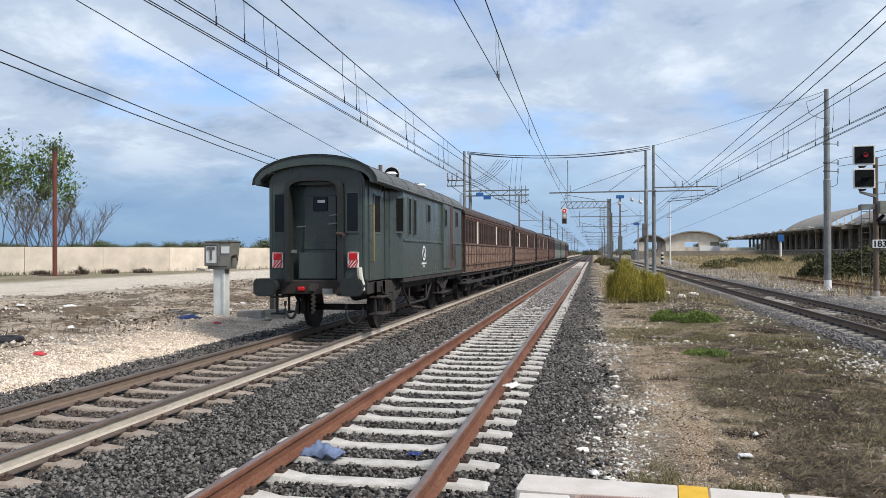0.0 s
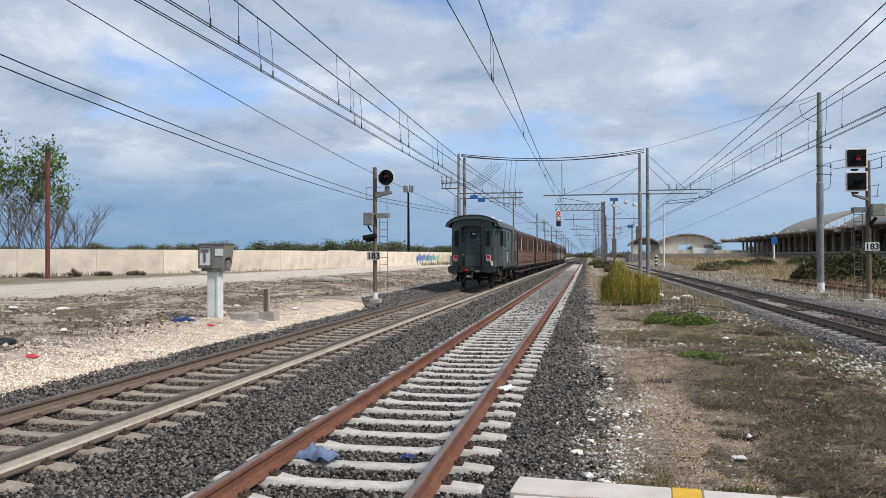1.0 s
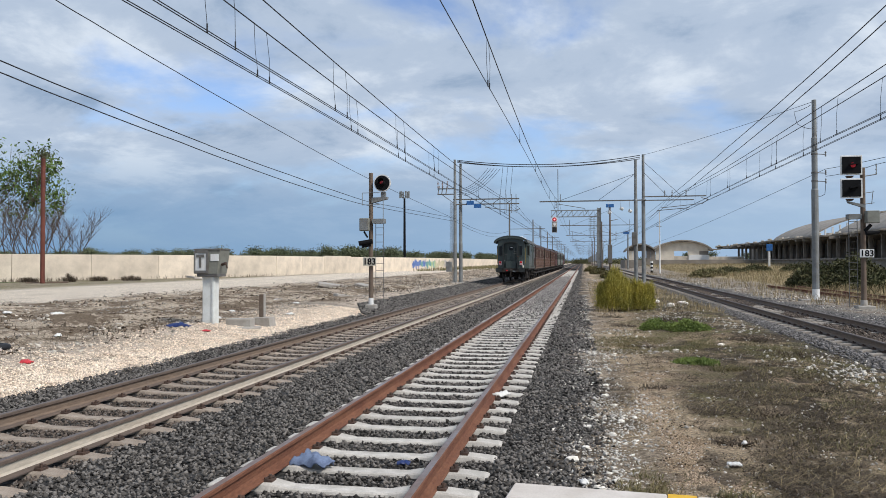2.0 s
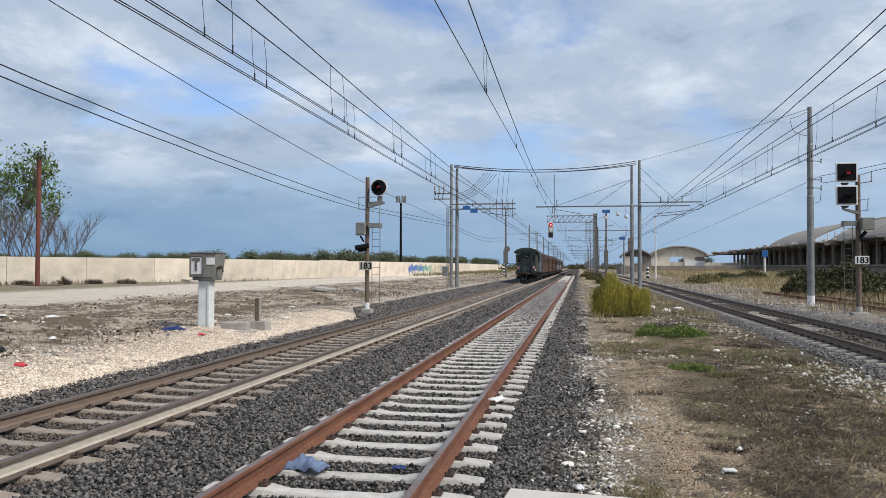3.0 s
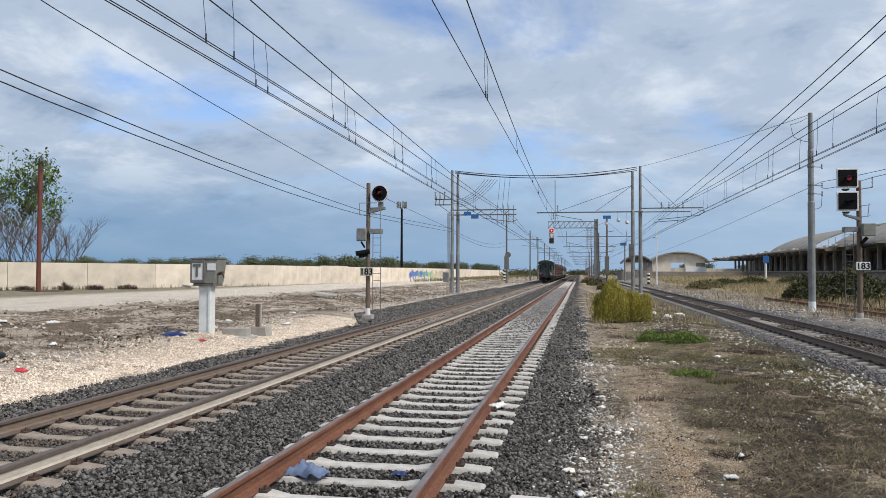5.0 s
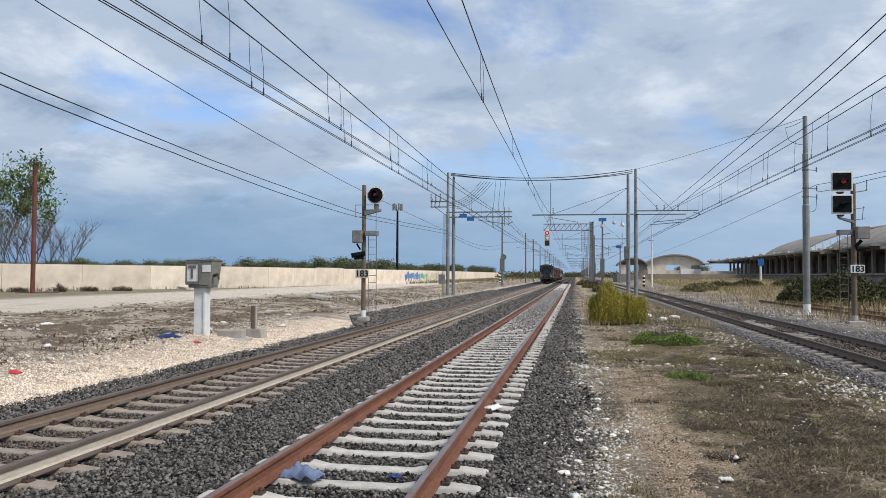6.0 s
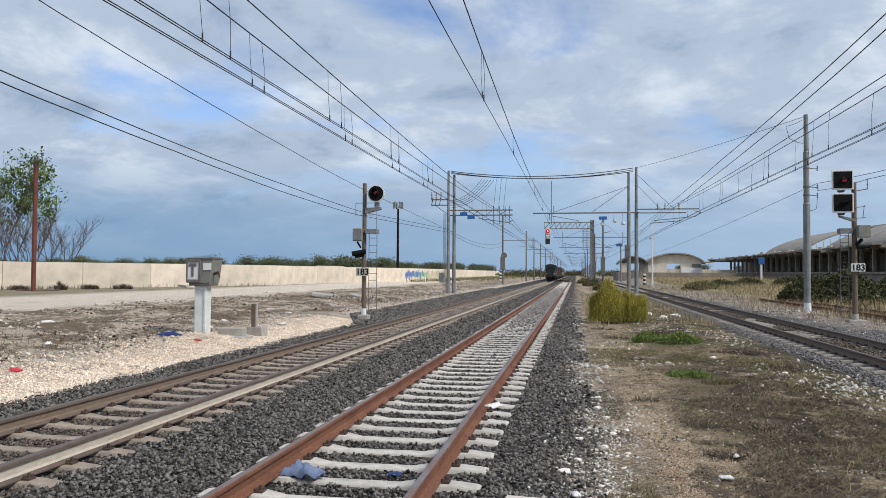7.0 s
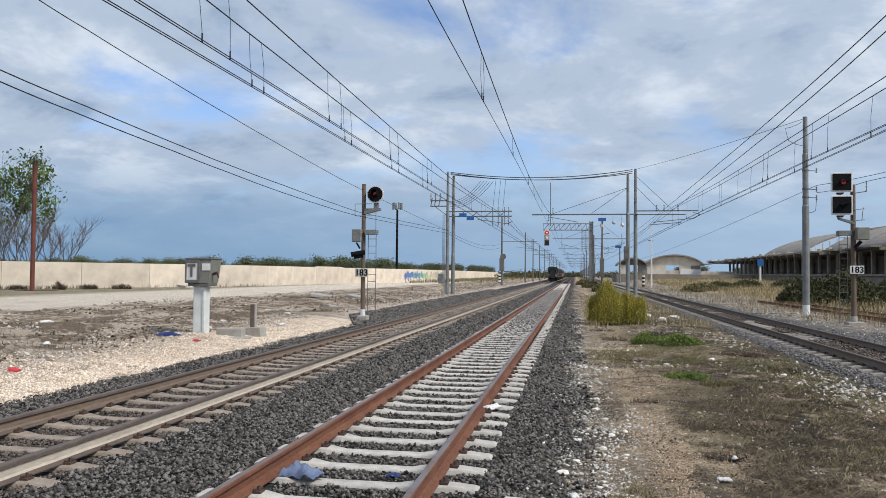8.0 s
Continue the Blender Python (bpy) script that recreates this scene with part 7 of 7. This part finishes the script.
def make_strip_patches():
    for cx, cy, sx, sy, n in ((1.2, 19.0, 0.7, 1.1, 9000), (2.6, 18.4, 0.6, 0.8, 5000), (3.9, 17.0, 0.45, 0.9, 4000), (3.1, 11.2, 0.45, 0.9, 2800), (3.4, 13.8, 0.5, 0.8, 2000), (2.6, 8.4, 0.35, 0.5, 1000), (0.55, 6.7, 0.16, 0.35, 1600)):
        blades(around(cx, cy, sx, sy, n), 0.055, 0.004, 0.97, OLIVE_GRASS, "short_grass", "patch of thin olive grass on the soil", least=0.45)
        blades(around(cx, cy, sx, sy, n // 6), 0.06, 0.003, 0.99, STRAW, "dry_grass", "dry straw among thin grass", least=0.7)
    for cx, cy, sx, sy, n in ((1.7, 9.9, 0.3, 0.9, 6000), (0.6, 11.6, 0.2, 0.7, 1600), (1.9, 12.2, 0.4, 0.5, 2400), (2.5, 9.2, 0.4, 0.5, 2800), (3.6, 14.9, 0.5, 0.3, 2200), (1.75, 7.0, 0.3, 0.4, 3600), (2.2, 7.6, 0.35, 0.5, 4500), (2.9, 7.4, 0.4, 0.5, 4500), (3.3, 9.6, 0.4, 0.6, 4500), (2.6, 11.0, 0.5, 0.7, 5000), (3.4, 12.2, 0.5, 0.6, 4000), (2.7, 13.4, 0.5, 0.6, 4000), (2.3, 15.6, 0.7, 0.7, 4000), (1.6, 6.3, 0.4, 0.25, 3000), (2.6, 6.4, 0.4, 0.3, 3500), (3.3, 20.9, 0.6, 0.5, 1600), (0.8, 16.4, 0.3, 0.6, 1400)):
        blades(around(cx, cy, sx, sy, n), 0.10, 0.003, 0.999, DEAD, "dead_stems", "tangle of dead brown stems on the soil", least=0.96)
        blades(around(cx, cy, sx, sy, n // 14), 0.22, 0.0028, 0.998, STRAW, "twig", "pale thin twigs among dead stems", "twigs", least=0.95)


def make_grass():
    make_strip_patches()
    blades(patchy(3500, 0.5, 5.0, 5.75, 30, 1.6, 71, -0.1), 0.16, 0.003, 0.999, STRAW, "fallen_straw", "pale broken straw lying on the soil", least=0.97)
    blades(patchy(26000, 0.8, 5.3, 5.75, 42, 1.7, 11, 0.02), 0.085, 0.0045, 0.998, DEAD, "dead_stems", "flattened dead grey stems over the soil", least=0.95)
    blades(patchy(2000, 1.0, 5.0, 5.75, 42, 1.7, 21, 0.18), 0.08, 0.004, 0.98, STRAW, "dry_grass", "short dry straw grass on the soil", least=0.75)
    blades(patchy(26000, 0.7, 5.2, 5.75, 40, 1.4, 31, 0.14), 0.045, 0.0045, 0.97, OLIVE_GRASS, "short_grass", "thin olive green grass patches", least=0.55)
    blades(patchy(500, 0.9, 5.0, 5.8, 26, 1.4, 77, -0.1), 0.38, 0.0026, 0.9995, STRAW, "twig", "pale thin twigs lying on the soil", "twigs", least=0.985)
    blades(patchy(5000, 9.2, 15.0, 36, 130, 1.2, 83, 0.0, 0.3), 0.4, 0.014, 0.8, STRAW, "dry_grass", "dry grass beside the loop track")
    blades(patchy(3000, -17, -9.5, 40, 150, 1.2, 87, 0.12, 0.2), 0.25, 0.014, 0.9, DEAD, "dead_stems", "low dead weeds on the far bank")
    blades(patchy(9000, 0.4, 5.2, 30, 70, 1.2, 33, -0.1), 0.28, 0.008, 0.8, STRAW, "dry_grass", "dry grass between the two tracks")
    blades(patchy(46000, 15.5, 44, 40, 200, 1.5, 41, -0.2, 0.12), 0.55, 0.014, 0.8, STRAW, "tall_dry_grass", "tall dry straw-coloured grass in a field")
    blades(patchy(9000, 15, 46, 40, 200, 1.5, 51, 0.15, 0.1), 0.65, 0.03, 0.7, OLIVE_GRASS, "field_weeds", "olive green weeds in the dry field")
    blades(patchy(5000, 11.5, 15.5, 26, 60, 1.2, 55, 0.0, 0.5), 0.35, 0.008, 0.7, STRAW, "dry_grass", "dry grass along the disused track")
    blades(patchy(4000, -18.5, -11, 12, 70, 1.2, 61, 0.1, 0.3), 0.14, 0.008, 0.9, DEAD, "dead_stems", "low dead weeds on the dirt bank")
    x = np.concatenate([-47 + NP.normal(0, 1.2, 500), -40 + NP.normal(0, 1.2, 200)])
    y = np.concatenate([61 + NP.normal(0, 4, 500), 82 + NP.normal(0, 6, 200)])
    x = np.interp(y, [10, 61.5, 82, 92, 108, 143], [-76, -50.5, -41, -38, -37.2, -31.8]) + 1.0 + NP.gamma(1.5, 0.7, len(y))
    blades(np.stack([x, y, on_ground(x, y)], -1), 0.4, 0.02, 0.7, DEAD, "roadside_weeds", "dry brown weeds at the foot of the wall")
    y = 190 + NP.uniform(-60, 120, 3000)
    x = np.interp(y, [143, 188, 262], [-31.8, -29.8, -31]) + 2 + NP.gamma(2, 2.5, len(y))
    blades(np.stack([x, y, on_ground(x, y)], -1), 0.7, 0.05, 0.6, OLIVE_GRASS, "verge_weeds", "olive weeds on the far verge")


def shrub(name, label, x, y, rx, ry, h, material, n, blade_h, width, lean, stems=DEAD, leaf=0.0, sprig=0.0):
    s = thing(name, label, "shrub", (x, y, ground_z(x, y) - 0.02), group="")
    r = np.sqrt(NP.uniform(0, 1, n))
    a_ = NP.uniform(0, 2 * np.pi, n)
    bx, by = r * np.cos(a_) * rx * 0.95, r * np.sin(a_) * ry * 0.95
    lump = np.array([0.75 + 0.45 * noise.noise((u * 2.2 + x, w * 2.2 + y, 3)) for u, w in zip(bx / rx, by / ry)])
    top = h * np.maximum(0.08, 1 - r ** 1.7) ** 0.6 * lump
    bz = np.maximum(0, top - blade_h) * NP.uniform(0.1, 1, n) ** 0.6
    if leaf:
        bz = top * NP.uniform(0.08, 1, n) ** 0.45
        if sprig and h > 1.2:       # a bush on a narrow foot
            foot = 0.60 + 0.42 * np.clip(bz / h * 1.6, 0, 1)
            bx, by = bx * foot, by * foot
        leaves(np.stack([bx, by, bz], -1) + NP.normal(0, 0.02 + 0.03 * h, (n, 3)) * np.array([1, 1, 0.5]), leaf, material, "foliage", s, -0.5)
        if sprig:
            q = n // 2
            blades(np.stack([bx[:q], by[:q], np.maximum(0, bz[:q] - 0.05)], -1), sprig, 0.006, 0.62, material, "sprig", parent=s, least=0.05)
    else:
        blades(np.stack([bx, by, bz], -1), blade_h, width, lean, material, "foliage", parent=s, least=0.4)
    m = max(30, n // 30)
    k = NP.randint(0, n, m)
    bm = bmesh.new()
    for i in k[:70]:
        tube(bm, (bx[i] * 0.3, by[i] * 0.3, 0), (bx[i] * 0.85, by[i] * 0.85, max(0.05, bz[i])), 0.008 + 0.006 * h, 0.004, seg=4, caps=False)
    tagged(part("stalk", bm, stems, s), kind="stuff")
    return s


def make_shrubs():
    shrub("broom_bush", "large yellow-green broom bush on the strip between tracks", 1.25, 31.2, 1.0, 0.9, 1.9, GORSE, 24000, 0.20, 0.011, 0.95, leaf=0.06, sprig=0.32)
    shrub("broom_bush", "yellow-green broom bush leaning beside a larger one", 2.2, 31.4, 0.78, 0.8, 1.45, GORSE, 15000, 0.20, 0.011, 0.95, leaf=0.06, sprig=0.32)
    for x_, y_, rx, ry, h, n in ((1.98, 22.6, 0.42, 0.35, 0.36, 1500), (2.75, 21.6, 0.55, 0.4, 0.36, 2200), (2.35, 22.3, 0.4, 0.3, 0.25, 900), (3.1, 22.2, 0.35, 0.3, 0.26, 900), (2.05, 15.0, 0.42, 0.35, 0.13, 1300)):
        shrub("green_shrub", "low bright green leafy shrub on bare soil", x_, y_, rx, ry, h, FRESH, int(n * 1.6), 0.13, 0.008, 0.75, leaf=0.07, sprig=0.12)
    for x_, y_, r, h, n in ((2.5, 14.2, 0.35, 0.10, 500), (1.55, 5.9, 0.3, 0.10, 500), (1.95, 5.85, 0.25, 0.14, 350), (2.4, 5.75, 0.35, 0.10, 500), (1.25, 6.6, 0.25, 0.07, 300), (3.4, 9.0, 0.3, 0.09, 400)):
        shrub("grass_tuft", "small fresh green grass tuft on the soil", x_, y_, r, r * 0.8, h, OLIVE_GRASS, n, 0.11, 0.005, 0.8)
    for x_, y_, r, h in ((3.15, 25.3, 0.5, 0.6), (2.6, 25.5, 0.4, 0.4), (1.2, 24, 0.5, 0.3), (3.3, 12.0, 0.35, 0.15), (4.0, 16.2, 0.5, 0.3), (1.3, 18.4, 0.4, 0.2), (2.4, 10.2, 0.4, 0.12), (1.1, 12.2, 0.3, 0.12), (3.9, 19.5, 0.6, 0.3), (0.9, 27.5, 0.5, 0.4), (1.6, 8.6, 0.3, 0.1)):
        shrub("dead_weed", "dry grey-brown weed clump on the soil", x_, y_, r, r * 0.8, h, DEAD, int(260 * r / 0.4), 0.11, 0.004, 0.98)
    for x_, y_, rx, ry, h, n in ((16.2, 58, 2.1, 3.0, 2.3, 5000), (18.4, 57, 2.4, 4.0, 2.7, 6000), (21.0, 57, 1.8, 4.0, 1.5, 2500), (30, 66, 4.0, 3.0, 1.8, 3500)):
        shrub("bramble_thicket", "dark green bramble thicket in dry grass", x_, y_, rx, ry, h, BRAMBLE, int(n * 1.5), 0.26, 0.05, 0.95, leaf=0.24)
    for x_, y_, r, h in ((13.8, 96, 1.4, 1.0), (16.5, 105, 2.0, 1.2), (21, 118, 2.4, 1.2), (27, 130, 2.6, 1.4), (33, 128, 3.0, 1.8), (38, 120, 3.0, 1.6), (42, 110, 3.0, 2.0), (36, 92, 2.5, 1.4), (3.0, 90, 1.0, 0.9), (2.4, 120, 1.4, 1.2), (1.4, 150, 1.2, 1.2)):
        shrub("field_bush", "olive green bush in the dry field", x_, y_, r, r, h, OLIVE_GRASS if x_ < 20 else BRAMBLE, 2200, 0.4, 0.07, 0.8, leaf=0.3)


def branch(bm, p, d, length, r, depth, rng, tips, bend=0.25):
    steps = 3
    for i in range(steps):
        q = p + d * (length / steps)
        tube(bm, p, q, r * (1 - 0.22 * i), r * (1 - 0.22 * (i + 1)), seg=6 if depth > 2 else 4, caps=False)
        p = q
        d = (d + Vector((rng.uniform(-bend, bend), rng.uniform(-bend, bend), rng.uniform(-0.05, 0.18)))).normalized()
        if depth > 0 and i > 0 - (depth < 3):
            for _ in range(1 if depth > 2 else 2):
                side = Vector((rng.uniform(-1, 1), rng.uniform(-1, 1), rng.uniform(0.1, 0.9))).normalized()
                branch(bm, p, (d * 0.75 + side * 0.75).normalized(), length * rng.uniform(0.5, 0.72), r * 0.5, depth - 1, rng, tips, bend)
    tips.append((p.copy(), depth))
    if depth > 0:
        branch(bm, p, d, length * 0.6, r * 0.4, depth - 1, rng, tips, bend)


def make_tree(label, x, y, h, seed, leaf_from, leaf_n, spread=1.0):
    t = thing("tree", label, "tree", (x, y, ground_z(x, y)), group="roadside trees")
    rng = random.Random(seed)
    bm = bmesh.new()
    tips = []
    for k in range(4):
        a_ = k * 1.7 + seed
        d = Vector((math.cos(a_) * 0.28 * spread, math.sin(a_) * 0.28 * spread, 1)).normalized()
        branch(bm, Vector((math.cos(a_) * 0.2, math.sin(a_) * 0.2, -0.3)), d, h * rng.uniform(0.40, 0.52), 0.09, 3, rng, tips)
    part("trunk", bm, BARK, t, "bare grey forking stems")
    pts = [p for p, dep in tips if p.z > leaf_from(p) and dep < 2 and noise.noise(p * 0.55) > 0.02]
    if pts:
        c = np.array([tuple(p) for p in pts])
        c = np.repeat(c, leaf_n, 0) + NP.normal(0, 0.30, (len(pts) * leaf_n, 3))
        leaves(c, 0.46, TREE_LEAF, "crown", t, 0.7)
    return t


def make_trees():
    make_tree("tall tree with green leaves only at the top", -63.2, 73, 15.5, 3, lambda p: 8.8 + 1.5 * math.sin(p.x * 1.3), 7)
    make_tree("tall tree with green leaves only at the top", -60.2, 74, 14.0, 5, lambda p: 8.6 + 1.5 * math.sin(p.x * 1.7), 7)
    make_tree("half-bare tree with sparse leaves behind the wall", -57.2, 73, 10.5, 9, lambda p: 7.6 + 1.8 * math.sin(p.x * 2.1), 3, 1.2)
    make_tree("bare twiggy tree behind the wall", -53.4, 73, 8.0, 12, lambda p: 99.0, 0, 1.6)
    make_tree("bare twiggy tree behind the wall", -55.0, 70, 8.5, 15, lambda p: 99.0, 0, 1.5)
    # olive trees over the wall, far off
    def olive(seed, x, y):
        t = thing("olive_tree", "grey-green olive tree beyond the wall", "tree", (x, y, 0), group="olive trees")
        rng = random.Random(seed)
        bm = bmesh.new()
        tips = []
        branch(bm, Vector((0, 0, -0.2)), Vector((0.1, 0, 1)), 2.2, 0.28, 1, rng, tips)
        part("trunk", bm, BARK, t)
        c = []
        for k in range(11):
            a_, r = rng.uniform(0, 6.28), rng.uniform(0.2, 2.3)
            o = np.array([math.cos(a_) * r, math.sin(a_) * r, 3.2 + rng.uniform(-0.9, 1.6)])
            c.append(o + NP.normal(0, 1, (170, 3)) * np.array([0.8, 0.8, 0.5]))
        leaves(np.concatenate(c), 0.42, OLIVE, "crown", t, 0.1)
        return t
    kinds = [olive(s, x, y) for s, x, y in ((1, -52, 168), (2, -60, 176), (3, -47, 190))]
    rng = random.Random(11)
    for i in range(150):
        y = rng.uniform(165, 330)
        x = -48 - (y - 165) * 0.03 - rng.uniform(0, 130)
        copy_thing(kinds[i % 3], pose(x, y, -0.3, 0, 0, rng.uniform(0, 360)) @ Matrix.Diagonal((1, 1, 1, 1)))
    for i in range(26):
        y = rng.uniform(260, 420)
        copy_thing(kinds[i % 3], pose(-40 - rng.uniform(0, 12), y, -0.2, 0, 0, rng.uniform(0, 360)))
    for i in range(14):
        copy_thing(kinds[i % 3], pose(rng.uniform(50, 130), rng.uniform(330, 420), 0.5, 0, 0, rng.uniform(0, 360)))


def make_far_scrub():
    for x0, x1, y0, y1, n in ((-32, -13, 300, 900, 1500), (14, 60, 300, 900, 2500), (-9, 6, 620, 900, 1200)):
        x, y = NP.uniform(x0, x1, n), NP.uniform(y0, y1, n)
        c = np.stack([x, y, NP.gamma(2.0, 0.5, n)], -1)
        c = np.repeat(c, 7, 0) + NP.normal(0, 0.6, (n * 7, 3))
        ob = leaves(c, 1.1, BRAMBLE, "far_scrub", None, 0.0)
        tagged(ob, "distant dark green scrub along the line", "scrub", kind="stuff")


make_small_posts()
make_far_scrub()
make_grass()
make_shrubs()
make_trees()

# ---- litter ----
CLOTH = mat("grey_blue_cloth", (0.17, 0.22, 0.33), 0.9, var=0.3, scale=9, fine=60, fine_var=0.12, bump=0.2, second=(0.11, 0.14, 0.22))
BLUE_BAG = mat("blue_plastic_bag", (0.02, 0.04, 0.15), 0.4, var=0.3, scale=9, fine=50, fine_var=0.1, bump=0.1)
RED_BAG = mat("red_plastic_bag", (0.62, 0.05, 0.06), 0.4, var=0.2, scale=9, fine=50, fine_var=0.1, bump=0.1)
PAPER = mat("white_paper_litter", (0.72, 0.70, 0.66), 0.8, var=0.15, scale=9, fine=50, fine_var=0.06, bump=0.05)


def crumple(name, label, category, x, y, z, lx, ly, h, material, seed, rz=0.0):
    """A crumpled sheet with thickness, lying on the ground."""
    bm = bmesh.new()
    bmesh.ops.create_grid(bm, x_segments=14, y_segments=8, size=0.5)
    for v in bm.verts:
        u, w = v.co.x, v.co.y
        edge = max(0.0, 1 - (2 * abs(u)) ** 3) * max(0.0, 1 - (2 * abs(w)) ** 3)
        k = noise.noise((u * 3.2, w * 4.5, seed)) + 0.5 * noise.noise((u * 9, w * 9, seed))
        v.co = Vector((u * lx * (1 + 0.25 * noise.noise((w * 3, 0, seed))), w * ly * (1 + 0.4 * noise.noise((u * 3, 5, seed))), h * (0.35 * edge + 0.5 * abs(k)) + 0.01))
    g = bmesh.ops.extrude_face_region(bm, geom=bm.faces[:])
    for v in (e for e in g["geom"] if isinstance(e, bmesh.types.BMVert)):
        v.co.z -= 0.012
    bmesh.ops.recalc_face_normals(bm, faces=bm.faces)
    ob = link_mesh(name, bm, material, smooth=True)
    ob.matrix_basis = pose(x, y, z, 0, 0, rz)
    return tagged(ob, label, category)


crumple("cloth", "crumpled grey-blue cloth lying against the rusty rail", "cloth", -2.50, 6.92, -0.19, 0.40, 0.20, 0.20, CLOTH, 3, -12)
crumple("plastic_scrap", "small blue plastic scrap between sleepers", "litter", -1.69, 7.22, -0.22, 0.12, 0.10, 0.05, BLUE_BAG, 8)
crumple("paper_scrap", "torn white paper stuck to the rail foot", "litter", -1.12, 10.8, -0.17, 0.30, 0.13, 0.12, PAPER, 5, 60)
crumple("plastic_bag", "crumpled dark blue bag by the cabinet", "litter", -10.02, 18.0, ground_z(-10.02, 18.0) + 0.03, 0.55, 0.26, 0.2, BLUE_BAG, 12, 10)
crumple("plastic_bag", "flat red bag on pale gravel", "litter", -9.6, 12.05, -0.06, 0.20, 0.16, 0.12, RED_BAG, 15)
crumple("plastic_scrap", "small red plastic scrap on pale gravel", "litter", -9.37, 18.15, -0.04, 0.25, 0.12, 0.08, RED_BAG, 17)
for i, (x_, y_, s_) in enumerate(((-16.6, 19.5, 0.3), (-15.5, 20.8, 0.35), (-12.4, 26.0, 0.35), (-11.5, 30.0, 0.3), (-13.5, 33.0, 0.4), (-9.6, 24.5, 0.3), (-12.8, 17.2, 0.25), (-18.2, 22.0, 0.3), (-11.0, 22.0, 0.3))):
    crumple("paper_scrap", "scrap of white litter on the dirt bank", "litter", x_, y_, ground_z(x_, y_) + 0.01, s_, s_ * 0.6, 0.12, PAPER, 20 + i, i * 50)
for i, (x_, y_, s_) in enumerate(((1.38, 7.62, 0.13), (1.65, 8.55, 0.06), (0.0, 6.9, 0.12))):
    crumple("paper_scrap", "scrap of white paper on the soil", "litter", x_, y_, ground_z(x_, y_) + 0.01, s_, s_ * 0.6, 0.05, PAPER, 40 + i, i * 50)
for i, (x_, y_, s_, a_) in enumerate(((-16.0, 48.3, 1.9, 20), (-14.6, 50.5, 1.1, -30), (-11.8, 37.0, 0.8, 50), (-36.5, 70.0, 2.6, 60))):
    bm = bmesh.new()
    box(bm, -s_ / 2, s_ / 2, -s_ * 0.28, s_ * 0.28, -0.05, 0.16, 0.03)
    ob = tagged(link_mesh("broken_slab", bm, CONCRETE), "broken concrete slab dumped on the bank", "rubble", group="dumped slabs")
    ob.matrix_basis = pose(x_, y_, ground_z(x_, y_) + 0.05, 4, 8, a_)


def make_graffiti():
    g = thing("graffiti", "blue, violet and green spray-painted shapes on the wall", "graffiti")
    rng = random.Random(6)
    cols = [("violet", (0.20, 0.09, 0.24)), ("blue", (0.12, 0.20, 0.46)), ("teal", (0.16, 0.34, 0.33)), ("pale_green", (0.42, 0.54, 0.30)), ("pale_ochre", (0.56, 0.49, 0.34)), ("grey", (0.33, 0.31, 0.30))]
    a_, b_ = Vector((-31.8, 143.0)), Vector((-29.8, 188.0))
    d = (b_ - a_).normalized()
    nrm = Vector((d.y, -d.x))
    for i in range(34):
        s = 0.6 + i * 0.98
        c = cols[min(5, int(i / 34 * 5 + rng.uniform(0, 1.8)))]
        bm = bmesh.new()
        n = 11
        w, h = rng.uniform(0.5, 1.3), rng.uniform(0.5, 1.05)
        cz = 1.25 + rng.uniform(-0.25, 0.25)
        ring = []
        for k in range(n):
            t = 2 * math.pi * k / n
            r = rng.uniform(0.55, 1.1)
            ring.append((math.cos(t) * w * r, cz + math.sin(t) * h * r))
        base = a_ + d * s + nrm * (0.125 + 0.002 * (i % 5))
        bm.faces.new([bm.verts.new((base.x + d.x * u, base.y + d.y * u, min(2.4, max(0.1, z)))) for u, z in ring])
        part("painted_shape", bm, mat("spray_paint_" + c[0], c[1], 0.7, var=0.3, scale=1.2, fine=12, fine_var=0.1, bump=0.0), g)


make_graffiti()


def make_roadside():
    t = thing("tyre", "old black tyre lying on the gravel", "tyre", (-11.25, 13.2, 0.02))
    bm = bmesh.new()
    n, k = 24, 10
    ring = []
    for i in range(n):
        a_ = 2 * math.pi * i / n
        ring.append([bm.verts.new(((0.24 + 0.09 * math.cos(2 * math.pi * j / k)) * math.cos(a_), (0.24 + 0.09 * math.cos(2 * math.pi * j / k)) * math.sin(a_), 0.07 * math.sin(2 * math.pi * j / k) + 0.05)) for j in range(k)])
    for i in range(n):
        for j in range(k):
            bm.faces.new((ring[i][j], ring[(i + 1) % n][j], ring[(i + 1) % n][(j + 1) % k], ring[i][(j + 1) % k]))
    part("carcass", bm, RUBBER, t, smooth=True)
    bm = bmesh.new()
    box(bm, -1.6, 1.6, -0.15, 0.15, 0.0, 0.12, 0.02)
    tagged(link_mesh("plank", bm, POST_BROWN), "dark timber plank lying beside the rusty pole", "plank").matrix_basis = pose(-43.6, 57.2, 0.02, 0, 0, 38)
    for x_, y_, r, h in ((-45.0, 61.9, 0.6, 1.3), (-44.2, 65.0, 0.9, 0.8), (-42.0, 66.8, 1.0, 0.9), (-47.5, 60.0, 0.8, 0.6)):
        shrub("dead_weed", "tall dry brown weed at the wall's foot", x_, y_, r, r * 0.7, h, DEAD, 260, 0.5, 0.03, 0.7)


make_roadside()


def motions():
    for t, y0 in TRAIN:
        walk(t, [(0.0, pose(X_LEFT, y0, 0)), (8.0, pose(X_LEFT, y0 + 23.45 * 8, 0))])


motions()
